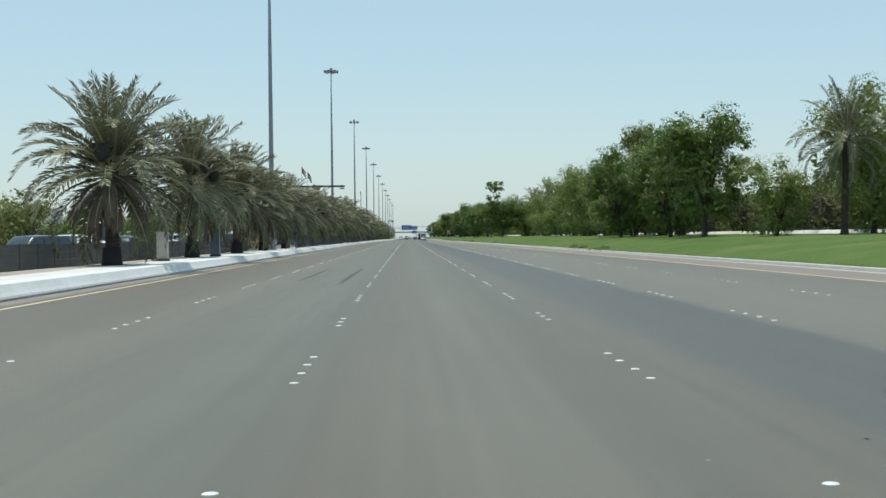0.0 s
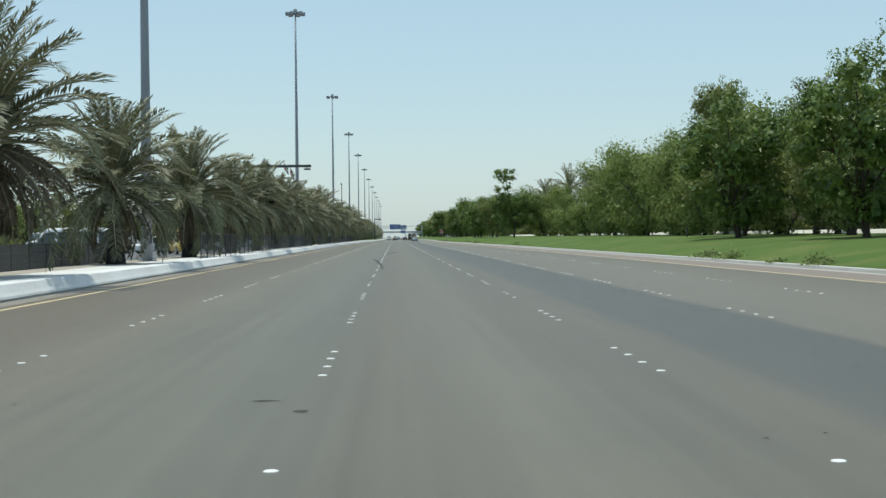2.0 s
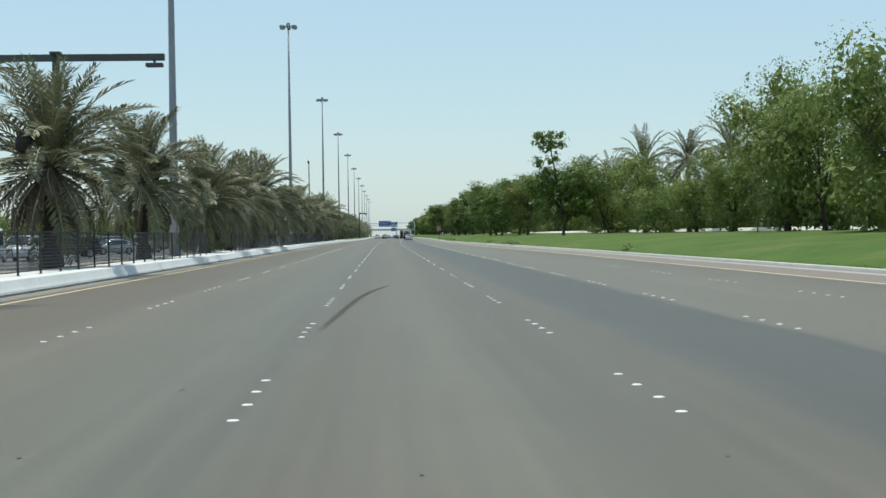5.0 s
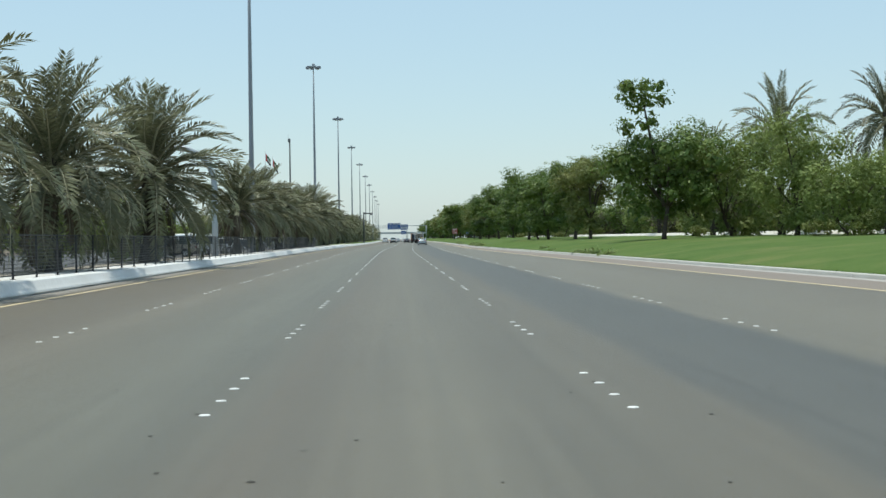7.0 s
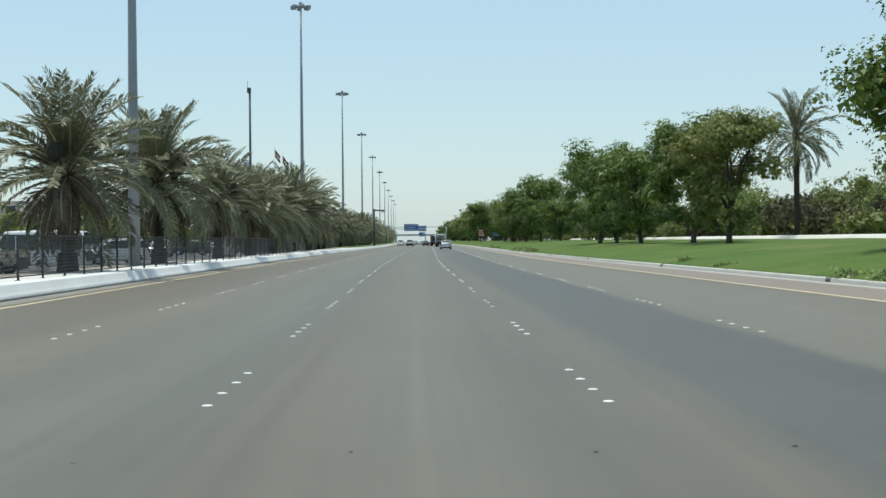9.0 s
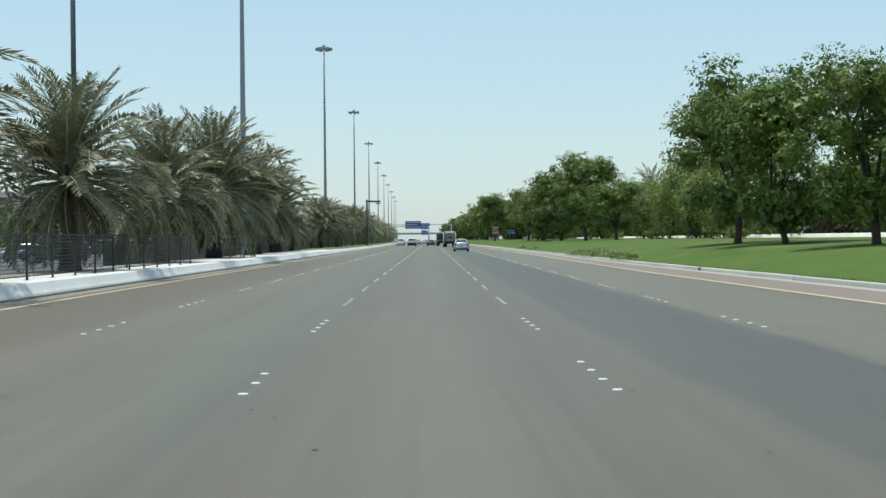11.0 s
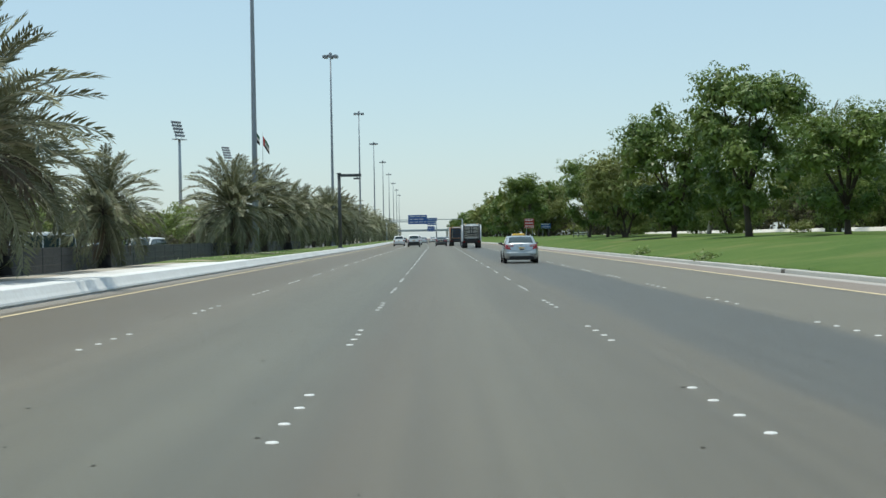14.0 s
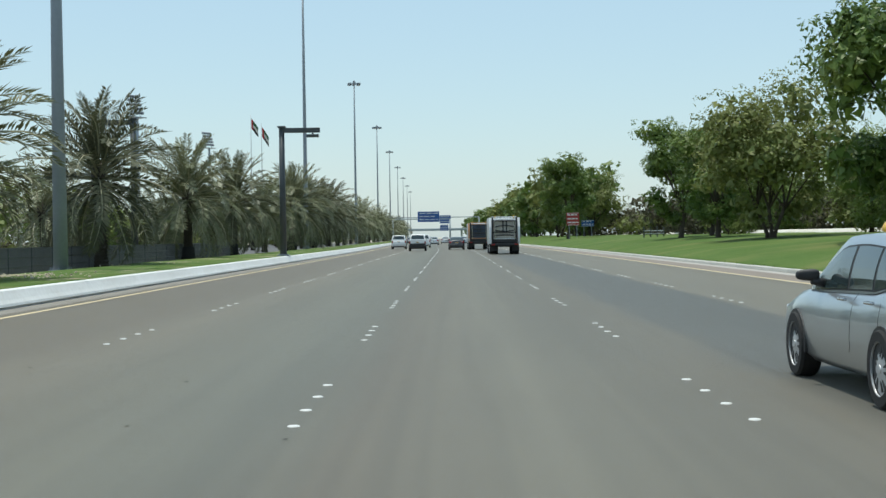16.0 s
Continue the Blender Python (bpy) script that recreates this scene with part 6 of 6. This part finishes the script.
taxi = on_road(car("taxi", "silver saloon taxi with a yellow roof sign", "taxi", 4.81, 1.83, 1.47, SILVER, "sedan", 0.335, taxi=True), 5.72, 510.75)
on_road(car("pickup", "white double-cab pickup in traffic", "pickup", 5.2, 1.85, 1.80, WHITE_PAINT, "pickup", 0.37), -2.2, 646)
on_road(car("estate_car", "white sport utility car in traffic", "car", 4.6, 1.86, 1.75, WHITE_PAINT, "suv", 0.36), -4.9, 672)
on_road(car("estate_car", "white sport utility car in traffic", "car", 4.7, 1.88, 1.80, WHITE_PAINT, "suv", 0.37), -1.9, 690)
saloon = on_road(car("saloon", "dark grey saloon car in traffic", "car", 4.6, 1.80, 1.45, DARK_PAINT, "sedan", 0.32), 2.1, 655)
pale = on_road(car("saloon", "silver saloon car in traffic", "car", 4.6, 1.80, 1.45, SILVER, "sedan", 0.32), -0.5, 745)
white_saloon = on_road(car("saloon", "white saloon car in traffic", "car", 4.7, 1.82, 1.46, WHITE_PAINT, "sedan", 0.32), 2.0, 790)
on_road(copy_thing(pale, pose(0, 0, 0)), 5.3, 760)
on_road(copy_thing(saloon, pose(0, 0, 0)), -5.6, 800)
on_road(copy_thing(white_saloon, pose(0, 0, 0)), -2.0, 850)


def truck(label, body_mat, frame_mat, load_mat):
    """A refuse lorry seen mostly from behind, facing +y."""
    thing = new("lorry")
    slab = lambda name, mat, *boxes, bevel=0.0, label="", parent=None: part(name, slab_mesh(name, mat, *boxes, bevel=bevel), None, parent or thing, label)
    both = lambda s, p, q: (min(s * p, s * q), max(s * p, s * q))
    slab("chassis", TRIM, (-0.5, 0.5, -4.1, 4.2, 0.6, 0.95), (-1.05, 1.05, -4.25, -4.05, 0.72, 0.92), bevel=0.02)
    slab("load_body", body_mat, (-1.05, 1.05, -3.0, 2.0, 0.98, 2.85), bevel=0.06)
    cab = slab("cab", WHITE_PAINT, (-1.2, 1.2, 2.3, 4.3, 0.7, 3.0), bevel=0.15)
    slab("windscreen", CAR_GLASS, (-1.05, 1.05, 4.27, 4.32, 1.8, 2.7), parent=cab)
    for s in (-1, 1):
        side = bmesh.new()
        x0, x1 = both(s, 1.06, 1.24)
        prof = [(-4.15, 0.85), (-4.28, 1.35), (-4.20, 2.2), (-3.85, 2.95), (-2.7, 2.95), (-2.7, 0.85)]
        rings = [[side.verts.new((x, y, z)) for y, z in prof] for x in (x0, x1)]
        side.faces.new(rings[0])
        side.faces.new(rings[1][::-1])
        for k in range(6):
            side.faces.new((rings[0][k], rings[1][k], rings[1][(k + 1) % 6], rings[0][(k + 1) % 6]))
        bmesh.ops.recalc_face_normals(side, faces=side.faces[:])
        part("side_frame", side, frame_mat, thing, "tall painted side frame of the loader")
        slab("guide_rail", TRIM, (*both(s, 0.90, 1.03), -4.20, -4.0, 1.0, 2.98), bevel=0.02)
        slab("ram", CHROME, (*both(s, 0.74, 0.82), -4.30, -4.20, 1.2, 2.75), bevel=0.03)
        slab("tail_lamp", TAIL_RED, (*both(s, 0.78, 1.05), -4.30, -4.24, 0.74, 0.86), bevel=0.01, label="red tail lamp")
        slab("mudguard", TRIM, (*both(s, 0.62, 1.20), -3.30, -3.25, 0.25, 0.70))
        slab("warning_strip", SIGN_WHITE, (*both(s, 1.10, 1.20), -4.31, -4.27, 0.95, 1.30))
        for y in (-2.6, -1.3, 3.2):
            wheel(thing, s * 1.02, y, 0.50, 0.34, s, 8)
            if y < 0:
                wheel(thing, s * 0.66, y, 0.50, 0.30, s, 8)
    slab("tailgate", load_mat, (-0.88, 0.88, -4.06, -3.2, 1.30, 2.72), bevel=0.05, label="stained pale tailgate of the hopper")
    slab("hopper", TRIM, (-0.95, 0.95, -4.16, -3.0, 0.95, 1.29), bevel=0.06, label="dark hopper tray")
    for z, m_ in ((2.80, frame_mat), (2.66, TRIM), (1.72, TRIM), (1.22, frame_mat)):
        slab("crossbar", m_, (-0.90, 0.90, -4.17, -4.07, z, z + 0.08), bevel=0.015)
    for z, bow in ((2.20, 0.12), (1.95, -0.10), (1.50, 0.06)):
        bar = bmesh.new()
        tube(bar, [(x, -4.12, z + bow * (1 - (x / 0.8) ** 2)) for x in (-0.8, -0.4, 0.0, 0.4, 0.8)], [0.05] * 5, 6)
        part("press_bar", bar, TRIM, thing, "dark bowed bar of the press")
    for x in (-0.12, 0.16):
        slab("upright", TRIM, (x - 0.05, x + 0.05, -4.14, -4.065, 1.75, 2.66), bevel=0.01)
    beacon = bmesh.new()
    for x in (-0.75, 0.75):
        tube(beacon, [(x, -3.6, 2.9), (x, -3.6, 3.12)], [0.07, 0.06], 10)
    part("beacon", beacon, ROOF_YELLOW, thing, "yellow beacons")
    slab("roof_rail", frame_mat, (-1.0, 1.0, -3.8, -3.7, 2.96, 3.04), (-1.0, 1.0, -2.9, -2.8, 2.96, 3.04), bevel=0.02)
    return tagged(thing, label, "lorry")


on_road(truck("white refuse lorry with an open loading frame at the back", WHITE_PAINT, WHITE_PAINT, STAINED_WHITE), 5.6, 612)
on_road(truck("dark blue refuse lorry with an orange loading frame at the back", BLUE_PAINT, ORANGE_PAINT, BLUE_PAINT), 4.6, 655)

# parked vehicles behind the palms
LOTCARS = [car("estate_car", "white sport utility car standing in the car park", "car", 4.7, 1.88, 1.80, WHITE_PAINT, "suv", 0.37, group="parked cars"),
           car("saloon", "silver saloon car standing in the car park", "car", 4.6, 1.80, 1.45, SILVER, "sedan", 0.32, group="parked cars"),
           car("minibus", "white minibus standing in the car park", "minibus", 5.4, 1.95, 2.25, WHITE_PAINT, "van", 0.34, group="parked cars"),
           car("estate_car", "dark grey sport utility car standing in the car park", "car", 4.7, 1.88, 1.75, DARK_PAINT, "suv", 0.37, group="parked cars"),
           car("pickup", "beige pickup standing in the car park", "pickup", 5.2, 1.85, 1.80, BEIGE_PAINT, "pickup", 0.37, group="parked cars")]
lot_rnd = random.Random(4)
for i in range(32):
    y = 82 + i * 15.5 + lot_rnd.uniform(-3, 3)
    x = lot_rnd.choice((-18.6, -19.2, -24.0, -30.5) if y < 380 else (-24.0, -30.5))
    ob = plant(LOTCARS, (i * 3 + i // 5) % 5, pose(x, y, 0.02, 0, 0, 180 + lot_rnd.choice((-60, -75, -90, 0, -50)) + lot_rnd.uniform(-4, 4)))
copy_thing(LOTCARS[0], pose(-19.0, 541, 0.02, 0, 0, 168))
copy_thing(LOTCARS[3], pose(-18.8, 73, 0.02, 0, 0, 150))
bus = car("minibus", "yellow minibus standing in the car park", "minibus", 6.4, 2.1, 2.65, YELLOW_PAINT, "van", 0.40)
bus.matrix_basis = pose(-19.9, 197, 0.01, 0, 0, 200)
coach = car("coach", "white coach standing in the car park", "coach", 8.0, 2.4, 2.95, WHITE_PAINT, "van", 0.46)
coach.matrix_basis = pose(-22.5, 109, 0.01, 0, 0, 190)


# ---- cast stones of the right-hand kerb ----
def kerb_stone(bm, y0, y1, ox=0.0, oy=0.0):
    """One cast stone with a rounded front edge; ox, oy: its own origin."""
    profile = [(-0.022, -0.10), (0.0, 0.115), (0.012, 0.142), (0.035, 0.155), (0.205, 0.155), (0.205, -0.10)]
    rings = [[bm.verts.new((x + cx(y) + kr(y) - ox, y - oy, z)) for x, z in profile] for y in (y0, y1)]
    for k in range(6):
        bm.faces.new((rings[0][k], rings[0][(k + 1) % 6], rings[1][(k + 1) % 6], rings[1][k]))
    bm.faces.new(rings[0][::-1])
    bm.faces.new(rings[1])


stone_rnd = random.Random(31)
rest = bmesh.new()
y = -60.0
while y < 900:
    long = 3.0 + stone_rnd.uniform(-0.12, 0.12)
    gap = 0.55 if any(q - long < y <= q for q in (323, 350, 379, 400, 429, 444, 456, 483)) else stone_rnd.uniform(0.012, 0.035)
    if 360 < y < 560:
        bm = bmesh.new()
        ox = cx(y) + kr(y)
        kerb_stone(bm, y, y + long - gap, ox, y)
        part("kerb_stone", bm, CONCRETE, kerb_right, at=pose(ox + stone_rnd.uniform(-0.008, 0.008), y, stone_rnd.uniform(-0.006, 0.006)))
    else:
        kerb_stone(rest, y, y + long - gap)
    y += long
tagged(part("kerb_stones", rest, CONCRETE, kerb_right), kind="stuff")


# ---- road studs, skid marks and cracks ----
bm = bmesh.new()
tube(bm, [(0, 0, 0.0), (0, 0, 0.005), (0, 0, 0.010), (0, 0, 0.012)], [0.053, 0.052, 0.040, 0.012], 12)
STUD = mesh_of("road_stud", bm, STUD_WHITE)
LINES = (-3.73, 0.0, 3.65, 7.38)
FIRST, PERIOD, GAP = 4.93, 9.0, 1.004
stud_rnd = random.Random(9)
rest = []
for line in LINES + (11.1,):
    for j in range(-4, 122):
        for k in range(4):
            y = FIRST + PERIOD * j + GAP * k
            if line > 11 and y > 215:
                continue
            if stud_rnd.random() < 0.012:
                continue
            at = (line + cx(y) + stud_rnd.uniform(-0.012, 0.012), y + stud_rnd.uniform(-0.02, 0.02), 0.0)
            if line in (0.0, 3.65) and 5 < y < 345:
                part("road_stud", STUD, None, road, at=pose(*at))
            else:
                rest.append(at)
bm = bmesh.new()
for at in rest:
    x, y, z = at
    low = [bm.verts.new((x + 0.053 * math.cos(q * math.tau / 10), y + 0.053 * math.sin(q * math.tau / 10), 0.0)) for q in range(10)]
    mid = [bm.verts.new((x + 0.045 * math.cos(q * math.tau / 10), y + 0.045 * math.sin(q * math.tau / 10), 0.009)) for q in range(10)]
    for q in range(10):
        bm.faces.new((low[q], low[(q + 1) % 10], mid[(q + 1) % 10], mid[q]))
    peak = bm.verts.new((x, y, 0.012))
    for q in range(10):
        bm.faces.new((mid[q], mid[(q + 1) % 10], peak))
tagged(part("road_studs", bm, STUD_WHITE, road, "rows of small round white studs between the lanes"), kind="stuff")


def streak(points, widths, mat, label, z=0.004):
    """A thin mark on the asphalt along points (x across the road, y)."""
    bm = bmesh.new()
    last = None
    for i, ((x, y), w) in enumerate(zip(points, widths)):
        a_ = Vector(points[min(i + 1, len(points) - 1)]) - Vector(points[max(i - 1, 0)])
        side = Vector((a_.y, -a_.x)).normalized() * w / 2
        pair = [bm.verts.new((x + s * side.x + cx(y), y + s * side.y, z)) for s in (-1, 1)]
        if last:
            bm.faces.new((last[0], last[1], pair[1], pair[0]))
        last = pair
    return part("road_mark", bm, mat, road, label)


def blot(x, y, w, l, seed, mat, z=0.0045):
    r = random.Random(seed)
    bm = bmesh.new()
    bm.faces.new([bm.verts.new((x + cx(y) + w / 2 * math.cos(k * math.tau / 11) * r.uniform(0.3, 1.2), y + l / 2 * math.sin(k * math.tau / 11) * r.uniform(0.3, 1.2), z)) for k in range(11)])
    return part("road_mark", bm, mat, road, "small dark tar stain")


def rubber_film(name, thin, thick):
    """A thin film of tyre rubber that lets the asphalt through: thickest along its middle, worn through in places and at both ends."""
    m = material(name, (0.050, 0.048, 0.042), 0.75, second=(0.085, 0.080, 0.068), scales=(1.5, 30.0), amounts=(0.9, 0.5), specular=0.25)
    n, l = m.node_tree.nodes, m.node_tree.links
    uv = n.new("ShaderNodeUVMap")
    split = n.new("ShaderNodeSeparateXYZ")
    l.new(uv.outputs[0], split.inputs[0])
    factor = None
    for axis, power in ((0, 1.0), (1, 0.6)):
        # 4 a (1 - a): nought at both rims, one in the middle
        inv = n.new("ShaderNodeMath")
        inv.operation, inv.inputs[0].default_value = "SUBTRACT", 1.0
        l.new(split.outputs[axis], inv.inputs[1])
        hump = n.new("ShaderNodeMath")
        hump.operation = "MULTIPLY"
        l.new(split.outputs[axis], hump.inputs[0])
        l.new(inv.outputs[0], hump.inputs[1])
        four = n.new("ShaderNodeMath")
        four.operation, four.inputs[1].default_value = "MULTIPLY", 4.0
        l.new(hump.outputs[0], four.inputs[0])
        rise = n.new("ShaderNodeMath")
        rise.operation, rise.inputs[1].default_value = "POWER", power
        l.new(four.outputs[0], rise.inputs[0])
        if factor is None:
            factor = rise.outputs[0]
        else:
            both = n.new("ShaderNodeMath")
            both.operation = "MULTIPLY"
            l.new(factor, both.inputs[0])
            l.new(rise.outputs[0], both.inputs[1])
            factor = both.outputs[0]
    worn = n.new("ShaderNodeTexNoise")
    worn.inputs["Scale"].default_value, worn.inputs["Detail"].default_value = 9.0, 5.0
    amount = n.new("ShaderNodeMapRange")
    amount.inputs["From Min"].default_value, amount.inputs["From Max"].default_value = 0.3, 0.65
    amount.inputs["To Min"].default_value, amount.inputs["To Max"].default_value = thin, thick
    coord = n.new("ShaderNodeTexCoord")
    l.new(coord.outputs["Object"], worn.inputs["Vector"])
    l.new(worn.outputs["Fac"], amount.inputs["Value"])
    cover = n.new("ShaderNodeMath")
    cover.operation = "MULTIPLY"
    l.new(factor, cover.inputs[0])
    l.new(amount.outputs[0], cover.inputs[1])
    l.new(cover.outputs[0], n["Principled BSDF"].inputs["Alpha"])
    return m


RUBBER_FILM = rubber_film("rubber_film", 0.45, 0.85)
FAINT_FILM = rubber_film("faint_rubber_film", 0.22, 0.50)


def skid(points, widths, label, mat=RUBBER_FILM):
    """A tyre's mark: one soft-edged strip along points (x across the road, y)."""
    fine = []
    for i in range(len(points) - 1):
        p = [Vector(points[min(max(i + d, 0), len(points) - 1)]) for d in (-1, 0, 1, 2)]
        for k in range(6):
            t = k / 6
            at = 0.5 * (2 * p[1] + (p[2] - p[0]) * t + (2 * p[0] - 5 * p[1] + 4 * p[2] - p[3]) * t * t + (3 * p[1] - p[0] - 3 * p[2] + p[3]) * t ** 3)
            fine.append((at.x, at.y, widths[i] + (widths[i + 1] - widths[i]) * t))
    fine.append((*points[-1], widths[-1]))
    bm = bmesh.new()
    rows = [[bm.verts.new((x + side * w / 2 + cx(y), y, 0.004)) for side in (-1, 1)] for x, y, w in fine]
    coat = bm.loops.layers.uv.new("UVMap")
    for i in range(len(rows) - 1):
        face = bm.faces.new((rows[i][0], rows[i][1], rows[i + 1][1], rows[i + 1][0]))
        for loop, (u, v) in zip(face.loops, ((0, i), (1, i), (1, i + 1), (0, i + 1))):
            loop[coat].uv = (u, v / (len(rows) - 1))
    bmesh.ops.recalc_face_normals(bm, faces=bm.faces[:])
    return part("road_mark", bm, mat, road, label)


def crack(points, seed):
    """A ragged crack, sealed in places, along points (x across the road, y)."""
    r = random.Random(seed)
    line = []
    for (x0, y0), (x1, y1) in zip(points, points[1:]):
        for k in range(9):
            t = k / 9
            line.append((x0 + (x1 - x0) * t, y0 + (y1 - y0) * t + r.uniform(-0.035, 0.035)))
    line.append(points[-1])
    bm = bmesh.new()
    last = None
    for i, (x, y) in enumerate(line):
        w = r.choice((0.012, 0.03, 0.05, 0.065)) * (0.4 if i in (0, len(line) - 1) else 1)
        pair = [bm.verts.new((x + cx(y), y + side * w, 0.004)) for side in (-0.5, 0.5)]
        if last and r.random() > 0.12:
            bm.faces.new((last[0], pair[0], pair[1], last[1]))
        last = pair
    return part("road_mark", bm, TAR, road, "ragged dark crack in the asphalt")


skid([(-0.69, 156.8), (-0.45, 150), (-0.19, 143.8), (0.02, 136), (0.13, 131), (0.25, 124.4)], [0.12, 0.19, 0.23, 0.24, 0.21, 0.14], "long curved rubber skid mark")
skid([(0.2, 177), (0.67, 189), (1.37, 196.2)], [0.16, 0.20, 0.16], "rubber skid mark")
skid([(-0.96, 43), (-0.97, 50.6), (-0.89, 66)], [0.22, 0.26, 0.22], "faint skid mark", FAINT_FILM)
skid([(-2.60, 47), (-2.50, 52.5), (-2.5, 64)], [0.16, 0.20, 0.16], "faint skid mark", FAINT_FILM)
for k, pts in enumerate(([(-0.46, 41.38), (-0.06, 41.8), (0.27, 42.16), (0.62, 42.4)], [(-0.45, 42.9), (-0.09, 42.61), (0.19, 42.33)], [(1.35, 43.17), (1.67, 43.51), (2.0, 43.83)], [(2.88, 44.62), (3.25, 45.0), (3.7, 45.23)])):
    crack(pts, k)
streak([(11.75, 150.45), (13.06, 147.64)], [0.15, 0.15], WHITE_LINE, "white painted line")
for i, (x, y, w, l) in enumerate([(2.15, 439, 0.30, 0.5), (2.25, 428.7, 0.24, 0.25), (3.0, 428.4, 0.26, 0.25), (2.3, 430.7, 0.2, 0.15), (0.4, 479, 0.28, 0.25), (-0.02, 73.9, 0.14, 0.2), (-0.4, 74.7, 0.3, 0.12)]):
    blot(x, y, w, l, i, TAR if i < 5 else SKID)
speck = random.Random(12)
for i in range(36):
    y = speck.uniform(6, 560)
    blot(speck.uniform(-7.0, 12.0), y, speck.uniform(0.03, 0.10), speck.uniform(0.04, 0.12), 100 + i, SKID if speck.random() < 0.3 else FAINT)

# fine grit, leaf scraps and pale chips strewn over the lanes
CHIP = material("pale_stone_chip", (0.42, 0.39, 0.34), 0.9, second=(0.28, 0.26, 0.22), island=0.3)


def strewn(name, count, low, high, mat, label):
    verts, faces = [], []
    for i in range(count):
        x, y = speck.uniform(-7.3, 12.0), speck.uniform(4, 560)
        s, turn, n = low + (high - low) * speck.random() ** 3, speck.uniform(0, math.tau), 5
        i0 = len(verts)
        verts += [(x + cx(y) + s * speck.uniform(0.5, 1.3) * math.cos(turn + k * math.tau / n), y + 1.5 * s * math.sin(turn + k * math.tau / n), 0.0045) for k in range(n)]
        verts.append((x + cx(y), y, 0.0045 + s * 0.18))
        faces += [(i0 + k, i0 + (k + 1) % n, i0 + n) for k in range(n)]
    me = bpy.data.meshes.new(name)
    me.from_pydata(verts, [], faces)
    me.materials.append(mat)
    tagged(part(name, me, None, road, label), kind="stuff")


strewn("grit", 4500, 0.005, 0.03, SKID, "dark grit and leaf scraps")
strewn("chips", 2500, 0.004, 0.018, CHIP, "pale stone chips")
